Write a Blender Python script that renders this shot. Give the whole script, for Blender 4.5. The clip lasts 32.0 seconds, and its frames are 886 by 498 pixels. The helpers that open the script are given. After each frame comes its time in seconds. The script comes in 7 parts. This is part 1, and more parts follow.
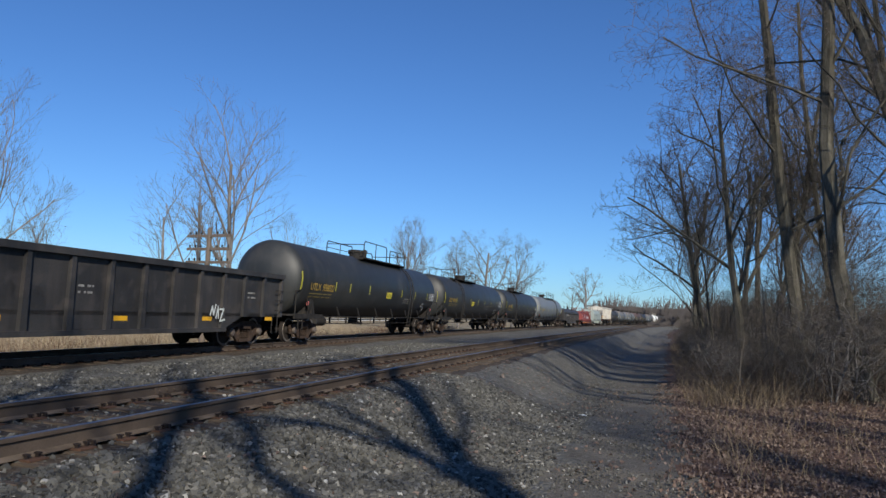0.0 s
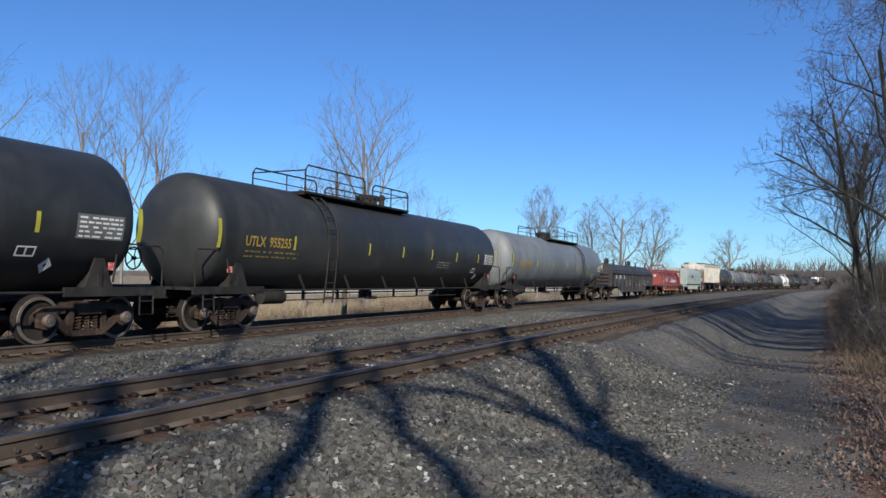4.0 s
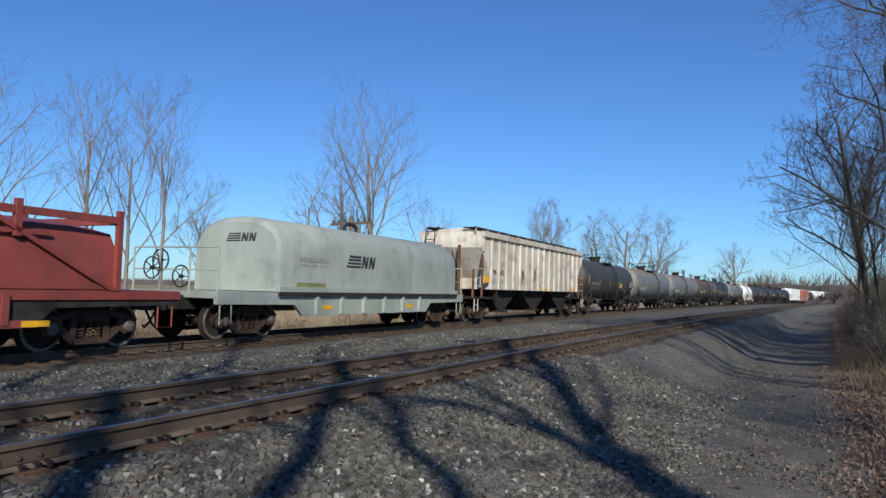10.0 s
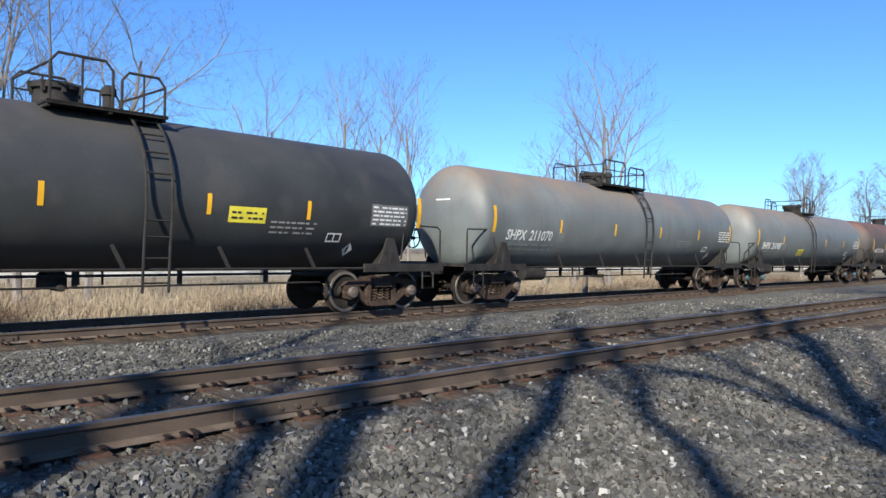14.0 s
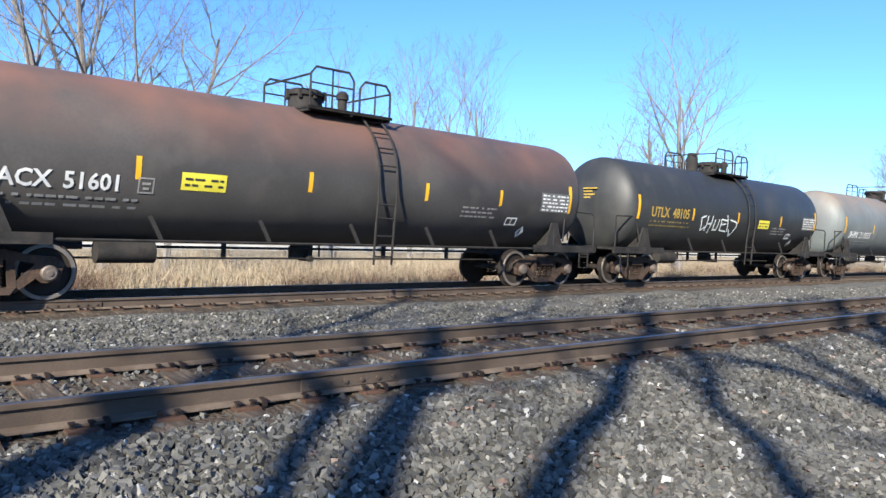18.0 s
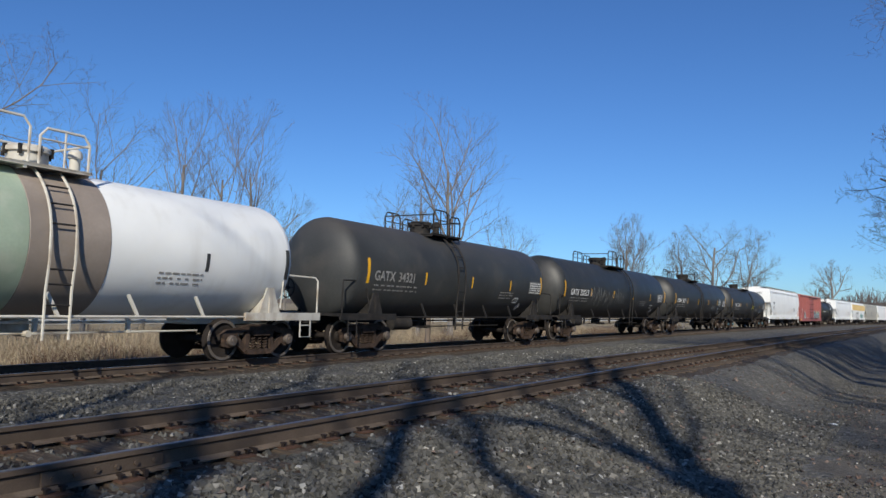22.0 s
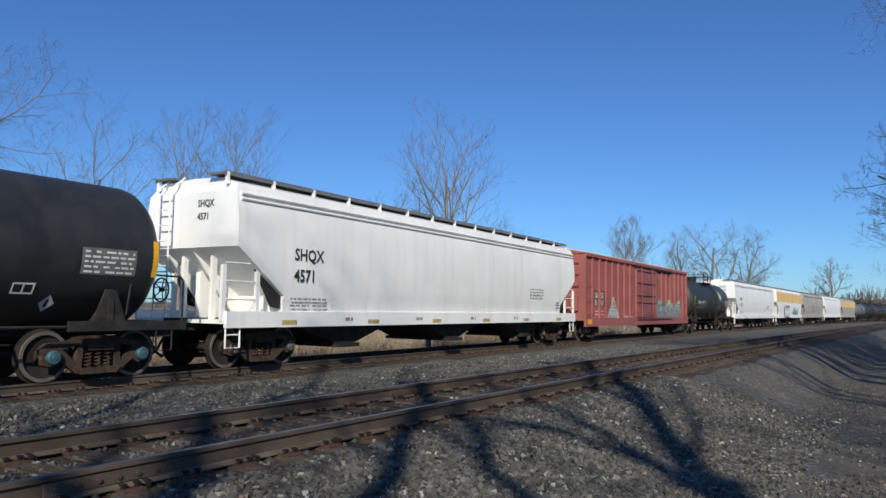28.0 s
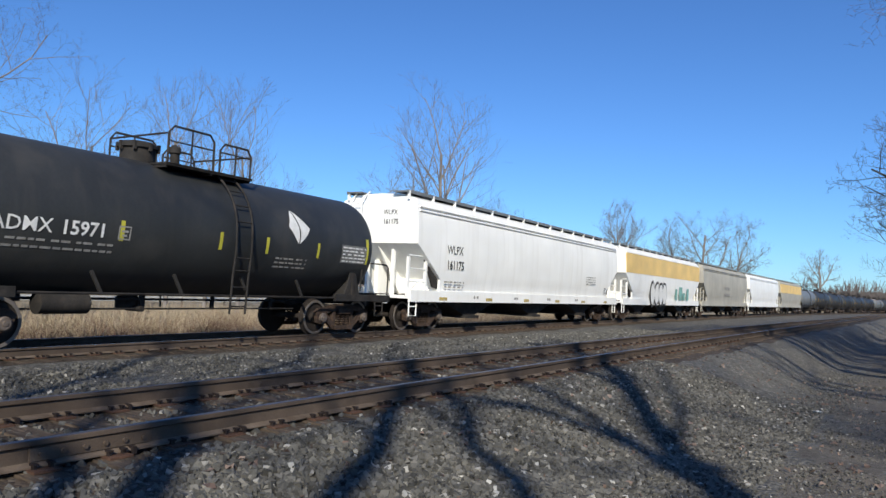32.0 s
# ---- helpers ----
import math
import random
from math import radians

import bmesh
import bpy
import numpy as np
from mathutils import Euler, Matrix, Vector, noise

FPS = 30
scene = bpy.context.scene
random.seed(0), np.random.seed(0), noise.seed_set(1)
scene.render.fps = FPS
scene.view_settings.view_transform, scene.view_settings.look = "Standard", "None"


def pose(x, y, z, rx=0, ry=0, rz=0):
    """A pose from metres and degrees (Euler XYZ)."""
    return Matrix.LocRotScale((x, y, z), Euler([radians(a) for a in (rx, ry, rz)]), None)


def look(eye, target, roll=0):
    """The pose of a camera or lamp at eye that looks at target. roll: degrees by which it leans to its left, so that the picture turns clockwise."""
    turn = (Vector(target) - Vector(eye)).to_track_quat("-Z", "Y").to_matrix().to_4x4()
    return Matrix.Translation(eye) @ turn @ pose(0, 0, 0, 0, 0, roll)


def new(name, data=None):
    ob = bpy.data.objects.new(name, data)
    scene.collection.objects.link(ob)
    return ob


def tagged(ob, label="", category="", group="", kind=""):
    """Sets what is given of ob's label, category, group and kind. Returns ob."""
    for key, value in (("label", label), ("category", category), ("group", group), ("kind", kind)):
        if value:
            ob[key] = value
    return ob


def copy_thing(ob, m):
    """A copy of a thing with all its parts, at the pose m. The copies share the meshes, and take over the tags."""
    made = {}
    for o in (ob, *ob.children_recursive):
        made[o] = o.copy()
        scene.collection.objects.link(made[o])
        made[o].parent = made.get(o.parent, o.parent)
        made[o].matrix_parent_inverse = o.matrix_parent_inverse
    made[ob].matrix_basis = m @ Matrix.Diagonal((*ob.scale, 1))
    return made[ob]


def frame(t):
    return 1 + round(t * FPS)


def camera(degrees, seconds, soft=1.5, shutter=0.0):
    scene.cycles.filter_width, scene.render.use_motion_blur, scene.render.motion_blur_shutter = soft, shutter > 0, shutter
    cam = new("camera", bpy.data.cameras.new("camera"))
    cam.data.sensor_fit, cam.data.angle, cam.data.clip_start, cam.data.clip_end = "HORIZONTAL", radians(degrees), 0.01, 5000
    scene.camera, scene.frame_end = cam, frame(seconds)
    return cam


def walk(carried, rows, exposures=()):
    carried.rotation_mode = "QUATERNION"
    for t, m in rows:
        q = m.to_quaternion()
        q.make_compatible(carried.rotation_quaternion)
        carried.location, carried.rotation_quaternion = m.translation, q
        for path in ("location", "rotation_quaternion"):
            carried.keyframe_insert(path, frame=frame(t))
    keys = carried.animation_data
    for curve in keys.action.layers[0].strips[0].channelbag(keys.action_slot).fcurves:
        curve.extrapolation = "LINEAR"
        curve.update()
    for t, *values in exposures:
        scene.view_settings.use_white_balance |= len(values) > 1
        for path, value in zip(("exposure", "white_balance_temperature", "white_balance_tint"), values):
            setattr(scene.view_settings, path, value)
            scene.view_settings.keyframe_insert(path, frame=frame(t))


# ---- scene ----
cam = camera(63.33, 32.0)
PATH = [
    (0, pose(0, 0, 1.6, 94.99, -2.59, 13.87)),
    (0.5, pose(0, 0, 1.6, 94.68, -2.74, 15.51)),
    (1, pose(0, 0, 1.6, 94.44, -2.54, 15.86)),
    (1.5, pose(0, 0, 1.6, 94.21, -1.85, 15.55)),
    (2, pose(0, 0, 1.6, 93.93, -0.31, 14.12)),
    (2.5, pose(0, 0, 1.6, 94.60, 0.99, 8.10)),
    (3, pose(0, 0, 1.6, 93.20, 0.47, 13.01)),
    (3.5, pose(0, 0, 1.6, 92.48, -0.70, 20.75)),
    (5.5, pose(0, 0, 1.6, 92.66, -1.72, 30.28)),
    (6, pose(0, 0, 1.6, 92.05, -2.71, 36.95)),
    (6.5, pose(0, 0, 1.6, 91.56, -1.47, 36.94)),
    (7, pose(0, 0, 1.6, 91.56, -1.01, 37.05)),
    (7.5, pose(0, 0, 1.6, 91.51, -1.45, 33.36)),
    (8, pose(0, 0, 1.6, 91.43, -1.10, 30.33)),
    (8.5, pose(0, 0, 1.6, 91.54, -1.01, 30.03)),
    (9, pose(0, 0, 1.6, 92.06, -1.26, 29.03)),
    (9.5, pose(0, 0, 1.6, 92.79, -1.66, 25.69)),
    (10, pose(0, 0, 1.6, 93.15, -1.63, 24.74)),
    (10.5, pose(0, 0, 1.6, 93.48, -0.93, 26.11)),
    (11, pose(0, 0, 1.6, 93.70, -0.82, 26.76)),
    (11.5, pose(0, 0, 1.6, 93.69, -0.99, 28.13)),
    (12, pose(0, 0, 1.6, 93.67, -1.13, 29.83)),
    (12.5, pose(0, 0, 1.6, 93.45, -1.92, 30.96)),
    (13, pose(0, 0, 1.6, 91.93, -2.00, 35.30)),
    (13.5, pose(0, 0, 1.6, 91.21, -1.95, 36.74)),
    (14, pose(0, 0, 1.6, 90.09, -1.09, 43.45)),
    (14.5, pose(0, 0, 1.6, 88.55, -2.17, 49.00)),
    (16.5, pose(0, 0, 1.6, 87.25, -2.49, 49.21)),
    (17, pose(0, 0, 1.6, 87.54, -2.58, 48.76)),
    (17.5, pose(0, 0, 1.6, 87.91, -2.48, 48.52)),
    (18, pose(0, 0, 1.6, 88.29, -2.47, 48.74)),
    (18.5, pose(0, 0, 1.6, 88.64, -2.34, 48.85)),
    (19, pose(0, 0, 1.6, 88.93, -2.50, 48.89)),
    (19.5, pose(0, 0, 1.6, 89.05, -2.77, 48.89)),
    (20, pose(0, 0, 1.6, 93.18, -2.11, 39.48)),
    (20.5, pose(0, 0, 1.6, 94.62, -1.30, 27.80)),
    (21, pose(0, 0, 1.6, 93.78, -1.36, 25.12)),
    (21.5, pose(0, 0, 1.6, 93.40, -2.13, 29.12)),
    (22, pose(0, 0, 1.6, 94.37, -1.82, 31.07)),
    (22.5, pose(0, 0, 1.6, 94.54, -2.18, 32.80)),
    (23, pose(0, 0, 1.6, 94.45, -2.26, 32.88)),
    (23.5, pose(0, 0, 1.6, 94.24, -2.15, 33.18)),
    (24, pose(0, 0, 1.6, 94.06, -2.40, 34.28)),
    (24.5, pose(0, 0, 1.6, 93.94, -2.36, 35.34)),
    (26.5, pose(0, 0, 1.6, 94.87, -2.38, 37.67)),
    (27, pose(0, 0, 1.6, 94.95, -3.02, 35.70)),
    (27.5, pose(0, 0, 1.6, 94.80, -2.09, 33.09)),
    (28, pose(0, 0, 1.6, 94.71, -0.90, 31.08)),
    (28.5, pose(0, 0, 1.6, 94.43, -1.02, 29.41)),
    (29, pose(0, 0, 1.6, 94.19, -1.52, 30.66)),
    (29.5, pose(0, 0, 1.6, 93.74, -2.25, 32.55)),
    (30, pose(0, 0, 1.6, 93.38, -2.63, 32.85)),
    (30.5, pose(0, 0, 1.6, 93.13, -3.12, 32.98)),
    (31, pose(0, 0, 1.6, 92.99, -3.19, 32.90)),
    (31.5, pose(0, 0, 1.6, 92.87, -3.03, 32.63)),
    (32, pose(0, 0, 1.6, 93.01, -2.79, 30.34)),
]
walk(cam, PATH, exposures=[(0, -0.12), (1.0, 0.0), (2.0, 0.1), (3.5, 0.1), (6.0, 0.25), (7.2, 0.35), (9.0, 0.08), (11.0, -0.05), (13.0, 0.0), (14.4, 0.9), (16.5, 1.12), (19.5, 1.08), (20.0, 0.85), (20.4, 0.25), (21.0, -0.1), (22.0, -0.18), (23.0, 0.05), (24.0, 0.15), (26.5, 0.18), (27.0, 0.15), (28.0, -0.2), (29.0, -0.33), (30.0, -0.02), (32, 0.12)])

# ---------------------------------------------------------------- light
SUN_AZ, SUN_EL = 148.0, 29.0
world = bpy.data.worlds.new("sky")
scene.world = world
world.use_nodes = True
wn = world.node_tree
sky = wn.nodes.new("ShaderNodeTexSky")
sky.sky_type = "NISHITA"
sky.sun_disc = False
sky.sun_elevation = radians(SUN_EL)
sky.sun_rotation = radians(SUN_AZ)
sky.altitude, sky.air_density, sky.dust_density, sky.ozone_density = 200.0, 1.0, 0.2, 2.4
vivid = wn.nodes.new("ShaderNodeMix")
vivid.data_type, vivid.blend_type = "RGBA", "MULTIPLY"
vivid.inputs[0].default_value = 1.0
vivid.inputs[7].default_value = (0.60, 1.0, 1.56, 1)      # clear, deep winter blue
wn.links.new(sky.outputs["Color"], vivid.inputs[6])
wn.links.new(vivid.outputs[2], wn.nodes["Background"].inputs["Color"])
wn.nodes["Background"].inputs["Strength"].default_value = 0.082
sun = new("sun", bpy.data.lights.new("sun", "SUN"))
sun.data.energy, sun.data.angle, sun.data.color = 5.0, radians(0.8), (1.0, 0.93, 0.79)
sx, sy = math.sin(radians(SUN_AZ)), math.cos(radians(SUN_AZ))
SUN_DIR = Vector((sx * math.cos(radians(SUN_EL)), sy * math.cos(radians(SUN_EL)), math.sin(radians(SUN_EL))))
sun.matrix_world = look(SUN_DIR * 200, (0, 0, 0))

# ---------------------------------------------------------------- track geometry
RADIUS = 1665.0          # both tracks bend gently to the right
MAIN_X, MAIN_RAIL, NEAR_RAIL = -13.5, 0.17, 0.48


def main_at(s, off=0.0):
    """A point of the main track at the distance s along it, off metres to its right; and the heading."""
    th = s / RADIUS
    x, y = MAIN_X + (1 - math.cos(th)) * RADIUS, math.sin(th) * RADIUS
    return x + off * math.cos(th), y - off * math.sin(th), th


def siding_off(s):
    """How far the siding lies to the right of the main track."""
    return 8.0 + 0.0342 * max(-40.0, min(s, 75.0))


def travelled(t):
    """The way that the train has gone by t seconds: it slows a little."""
    return 14.111 * t - 0.09669 * t ** 2 + 2.304e-3 * t ** 3 - 2.243e-5 * t ** 4


# ---------------------------------------------------------------- materials
def mat(name, base, rough=0.7, metal=0.0, var=0.25, scale=3.0, bump=0.2, fine=40.0, second=None, amount=0.5, spec=0.5, stretch=(1, 1, 1), dist=0.01, top=None, streak=None):
    """A painted, weathered or mineral surface. second: a colour that breaks through in patches; top: (colour, z0, z1) rust or dust that gathers high up;
    streak: a colour that runs down in stripes."""
    m = bpy.data.materials.new(name)
    m.use_nodes = True
    nt = m.node_tree
    b = nt.nodes["Principled BSDF"]
    b.inputs["Metallic"].default_value = metal
    b.inputs["Specular IOR Level"].default_value = spec
    tc = nt.nodes.new("ShaderNodeTexCoord")
    mp = nt.nodes.new("ShaderNodeMapping")
    mp.inputs["Scale"].default_value = stretch
    nt.links.new(tc.outputs["Object"], mp.inputs["Vector"])
    info = nt.nodes.new("ShaderNodeObjectInfo")

    def noise_node(s, detail=4.0, vec=mp):
        n = nt.nodes.new("ShaderNodeTexNoise")
        n.inputs["Scale"].default_value = s
        n.inputs["Detail"].default_value = detail
        nt.links.new(vec.outputs["Vector"], n.inputs["Vector"])
        return n.outputs["Fac"]

    def ramp(fac, lo, hi):
        r = nt.nodes.new("ShaderNodeMapRange")
        r.inputs["From Min"].default_value, r.inputs["From Max"].default_value = lo, hi
        nt.links.new(fac, r.inputs["Value"])
        return r.outputs["Result"]

    def mix(fac, a, c):
        x = nt.nodes.new("ShaderNodeMix")
        x.data_type = "RGBA"
        if isinstance(fac, float):
            x.inputs[0].default_value = fac
        else:
            nt.links.new(fac, x.inputs[0])
        for sock, v in ((x.inputs[6], a), (x.inputs[7], c)):
            if isinstance(v, tuple):
                sock.default_value = (*v, 1)
            else:
                nt.links.new(v, sock)
        return x.outputs[2]

    def times(a, v):
        x = nt.nodes.new("ShaderNodeMath")
        x.operation = "MULTIPLY"
        nt.links.new(a, x.inputs[0])
        if isinstance(v, float):
            x.inputs[1].default_value = v
        else:
            nt.links.new(v, x.inputs[1])
        return x.outputs[0]

    dark, light = tuple(c * (1 - var) for c in base), tuple(min(1, c * (1 + var)) for c in base)
    big = noise_node(scale)
    col = mix(ramp(big, 0.3, 0.7), dark, light)
    small = noise_node(fine, 2.0)
    col = mix(times(ramp(small, 0.35, 0.65), min(0.45, var)), col, tuple(c * (1 - 1.3 * min(var, 0.6)) for c in base))
    if second:
        col = mix(times(ramp(noise_node(scale * 2.3, 6.0), 0.52, 0.66), amount), col, second)
    if streak:
        ms = nt.nodes.new("ShaderNodeMapping")
        ms.inputs["Scale"].default_value = (2.2, 2.2, 0.16)
        nt.links.new(tc.outputs["Object"], ms.inputs["Vector"])
        col = mix(times(ramp(noise_node(1.6, 5.0, ms), 0.5, 0.72), 0.6), col, streak)
    if top:
        sep = nt.nodes.new("ShaderNodeSeparateXYZ")
        nt.links.new(tc.outputs["Object"], sep.inputs[0])
        col = mix(times(ramp(sep.outputs["Z"], top[1], top[2]), ramp(noise_node(0.8, 5.0), 0.25, 0.65)), col, top[0])
    nt.links.new(col, b.inputs["Base Color"])
    rr = nt.nodes.new("ShaderNodeMapRange")
    rr.inputs["To Min"].default_value, rr.inputs["To Max"].default_value = max(0.05, rough - 0.12), min(1.0, rough + 0.12)
    nt.links.new(big, rr.inputs["Value"])
    nt.links.new(rr.outputs["Result"], b.inputs["Roughness"])
    if bump:
        bp = nt.nodes.new("ShaderNodeBump")
        bp.inputs["Strength"].default_value = bump
        bp.inputs["Distance"].default_value = dist
        nt.links.new(small, bp.inputs["Height"])
        nt.links.new(bp.outputs["Normal"], b.inputs["Normal"])
    return m


M = {
    "rail": mat("rail_steel", (0.098, 0.074, 0.058), 0.8, 0.0, 0.3, 1.2, 0.3, 60, second=(0.06, 0.045, 0.036), amount=0.6, spec=0.2),
    "rail_foot": mat("dusty_rail_foot", (0.16, 0.125, 0.098), 0.9, 0.0, 0.3, 2, 0.3, 60, second=(0.09, 0.066, 0.05), amount=0.7, spec=0.12),
    "rail_head": mat("worn_rail_head", (0.17, 0.17, 0.185), 0.42, 0.7, 0.2, 2, 0.05, 50),
    "tie": mat("weathered_tie", (0.105, 0.082, 0.063), 0.9, 0, 0.4, 2.5, 0.8, 30, stretch=(0.5, 6, 6), second=(0.21, 0.155, 0.112), amount=0.7, spec=0.12),
    "plate": mat("rusty_plate", (0.11, 0.06, 0.04), 0.8, 0.4, 0.35, 9, 0.3, 60),
    "spike": mat("spike_iron", (0.04, 0.03, 0.028), 0.7, 0.6, 0.3, 9, 0.2, 60),
    "ballast": mat("crushed_stone", (0.132, 0.126, 0.112), 0.95, 0, 0.45, 1.4, 1.0, 28, second=(0.23, 0.215, 0.19), amount=0.5, dist=0.05, spec=0.12),
    "bed": mat("dusty_track_bed", (0.085, 0.060, 0.043), 0.95, 0, 0.45, 2.0, 1.0, 26, second=(0.14, 0.115, 0.09), amount=0.6, dist=0.04, spec=0.12),
    "path": mat("packed_gravel", (0.145, 0.125, 0.100), 0.95, 0, 0.4, 1.1, 1.0, 34, second=(0.18, 0.155, 0.125), amount=0.6, dist=0.03, spec=0.12),
    "litter": mat("leaf_litter", (0.145, 0.09, 0.066), 0.95, 0, 0.5, 3.0, 1.0, 22, second=(0.23, 0.15, 0.11), amount=0.8, dist=0.05, spec=0.12),
    "field": mat("dry_field", (0.30, 0.24, 0.15), 0.95, 0, 0.35, 0.25, 0.8, 6, second=(0.42, 0.36, 0.25), amount=0.7, dist=0.1, spec=0.12),
    "straw": mat("dry_grass", (0.38, 0.315, 0.22), 0.9, 0, 0.4, 0.5, 0, 12, second=(0.20, 0.135, 0.105), amount=0.75, spec=0.12),
    "bark": mat("bark", (0.098, 0.090, 0.072), 0.95, 0, 0.5, 2.0, 0.7, 26, stretch=(3, 3, 0.6), second=(0.165, 0.155, 0.125), amount=0.5, spec=0.12),
    "bark_light": mat("pale_bark", (0.23, 0.21, 0.193), 0.95, 0, 0.35, 2.0, 0.5, 26, stretch=(3, 3, 0.6), spec=0.12),
    "twig": mat("twigs", (0.125, 0.106, 0.09), 0.95, 0, 0.3, 2.0, 0, 20, spec=0.12),
    "twig_light": mat("pale_twigs", (0.135, 0.118, 0.108), 0.95, 0, 0.3, 2.0, 0, 20, spec=0.12),
    "brush": mat("dry_brush", (0.10, 0.078, 0.06), 0.95, 0, 0.45, 0.9, 0, 20, second=(0.16, 0.128, 0.097), amount=0.7, spec=0.12),
    "brush_red": mat("reddish_stems", (0.13, 0.075, 0.055), 0.95, 0, 0.4, 0.9, 0, 20, second=(0.22, 0.15, 0.11), amount=0.6, spec=0.12),
    "brush_pale": mat("pale_dry_stalks", (0.26, 0.20, 0.13), 0.95, 0, 0.4, 0.9, 0, 20, second=(0.14, 0.10, 0.07), amount=0.7, spec=0.12),
    "black": mat("black_tank_paint", (0.027, 0.029, 0.030), 0.52, 0, 0.3, 0.5, 0.05, 18, second=(0.055, 0.053, 0.05), amount=0.5, streak=(0.045, 0.043, 0.04)),
    "charcoal": mat("faded_black_paint", (0.042, 0.044, 0.044), 0.6, 0, 0.3, 0.6, 0.05, 18, second=(0.07, 0.065, 0.06), amount=0.5, top=((0.075, 0.066, 0.06), 3.0, 3.9)),
    "rusty": mat("rusting_black_paint", (0.06, 0.055, 0.052), 0.65, 0, 0.3, 0.6, 0.05, 18, second=(0.09, 0.08, 0.07), amount=0.5, top=((0.155, 0.08, 0.06), 2.4, 3.4)),
    "grey": mat("grey_tank_paint", (0.17, 0.185, 0.195), 0.5, 0, 0.2, 0.5, 0.05, 18, second=(0.11, 0.115, 0.12), amount=0.6, streak=(0.10, 0.10, 0.10)),
    "grey_rust": mat("rusting_grey_paint", (0.14, 0.16, 0.162), 0.55, 0, 0.22, 0.6, 0.05, 18, second=(0.12, 0.125, 0.13), amount=0.6, streak=(0.12, 0.11, 0.105), top=((0.235, 0.175, 0.125), 2.6, 3.6)),
    "white": mat("white_car_paint", (0.90, 0.90, 0.87), 0.45, 0, 0.05, 0.7, 0.03, 18, streak=(0.78, 0.77, 0.73)),
    "dirty_white": mat("soiled_white_paint", (0.60, 0.57, 0.50), 0.65, 0, 0.15, 0.7, 0.05, 18, second=(0.33, 0.26, 0.19), amount=0.8, streak=(0.36, 0.29, 0.22)),
    "mint": mat("pale_green_hood_paint", (0.31, 0.35, 0.315), 0.6, 0, 0.14, 0.6, 0.05, 18, second=(0.22, 0.25, 0.225), amount=0.6, streak=(0.40, 0.43, 0.40)),
    "beige": mat("beige_car_paint", (0.42, 0.40, 0.34), 0.6, 0, 0.15, 0.7, 0.05, 18, streak=(0.30, 0.28, 0.24)),
    "green_band": mat("green_band_paint", (0.36, 0.44, 0.33), 0.6, 0, 0.2, 1, 0.05, 18, second=(0.45, 0.48, 0.38), amount=0.5),
    "brown_band": mat("brown_band_paint", (0.30, 0.25, 0.21), 0.6, 0, 0.2, 1, 0.05, 18),
    "yellow_panel": mat("yellow_car_paint", (0.80, 0.56, 0.21), 0.55, 0, 0.12, 0.8, 0.03, 18),
    "red": mat("red_car_paint", (0.25, 0.052, 0.043), 0.6, 0, 0.25, 0.7, 0.05, 18, second=(0.15, 0.042, 0.036), amount=0.7, streak=(0.17, 0.05, 0.042)),
    "boxred": mat("faded_boxcar_red", (0.34, 0.105, 0.095), 0.65, 0, 0.15, 0.7, 0.05, 18, second=(0.28, 0.10, 0.09), amount=0.5, streak=(0.30, 0.10, 0.09)),
    "gonblack": mat("gondola_black", (0.040, 0.038, 0.038), 0.6, 0, 0.35, 0.9, 0.1, 20, second=(0.075, 0.065, 0.06), amount=0.6, streak=(0.07, 0.06, 0.055)),
    "frame": mat("grimy_underframe", (0.034, 0.032, 0.031), 0.8, 0, 0.35, 2, 0.15, 25, second=(0.06, 0.05, 0.044), amount=0.5, spec=0.12),
    "truck": mat("rusty_truck_casting", (0.062, 0.044, 0.035), 0.85, 0.0, 0.4, 3, 0.3, 30, second=(0.11, 0.07, 0.05), amount=0.6, spec=0.12),
    "wheel": mat("wheel_steel", (0.036, 0.03, 0.027), 0.75, 0.1, 0.3, 3, 0.1, 30, spec=0.12),
    "tread": mat("bright_wheel_rim", (0.20, 0.175, 0.155), 0.5, 0.5, 0.2, 4, 0.05, 30),
    "cap": mat("bearing_cap", (0.16, 0.13, 0.11), 0.6, 0.3, 0.3, 8, 0.1, 30),
    "cap_blue": mat("blue_bearing_cap", (0.05, 0.12, 0.15), 0.6, 0.1, 0.3, 8, 0.1, 30),
    "yellow": mat("reflective_yellow", (0.80, 0.42, 0.02), 0.5, 0, 0.12, 2, 0, 30, second=(0.6, 0.35, 0.05), amount=0.4),
    "smear": mat("faded_yellow_smear", (0.24, 0.25, 0.08), 0.7, 0, 0.3, 5, 0, 30, second=(0.17, 0.18, 0.14), amount=0.8),
    "panel_yellow": mat("bright_yellow_panel", (0.74, 0.64, 0.06), 0.55, 0, 0.12, 3, 0, 30),
    "yellow_dirty": mat("soiled_reflector", (0.45, 0.34, 0.10), 0.6, 0, 0.3, 4, 0, 30, second=(0.5, 0.47, 0.38), amount=0.7),
    "lime": mat("yellow_green_strip", (0.46, 0.43, 0.05), 0.5, 0, 0.12, 2, 0, 30),
    "letter_white": mat("white_lettering", (0.72, 0.72, 0.70), 0.6, 0, 0.12, 6, 0, 40),
    "letter_dim": mat("worn_lettering", (0.30, 0.29, 0.27), 0.7, 0, 0.25, 8, 0, 40),
    "panel_grey": mat("worn_data_panel", (0.15, 0.15, 0.145), 0.7, 0, 0.3, 5, 0, 40),
    "letter_yellow": mat("yellow_lettering", (0.40, 0.27, 0.05), 0.65, 0, 0.2, 6, 0, 40),
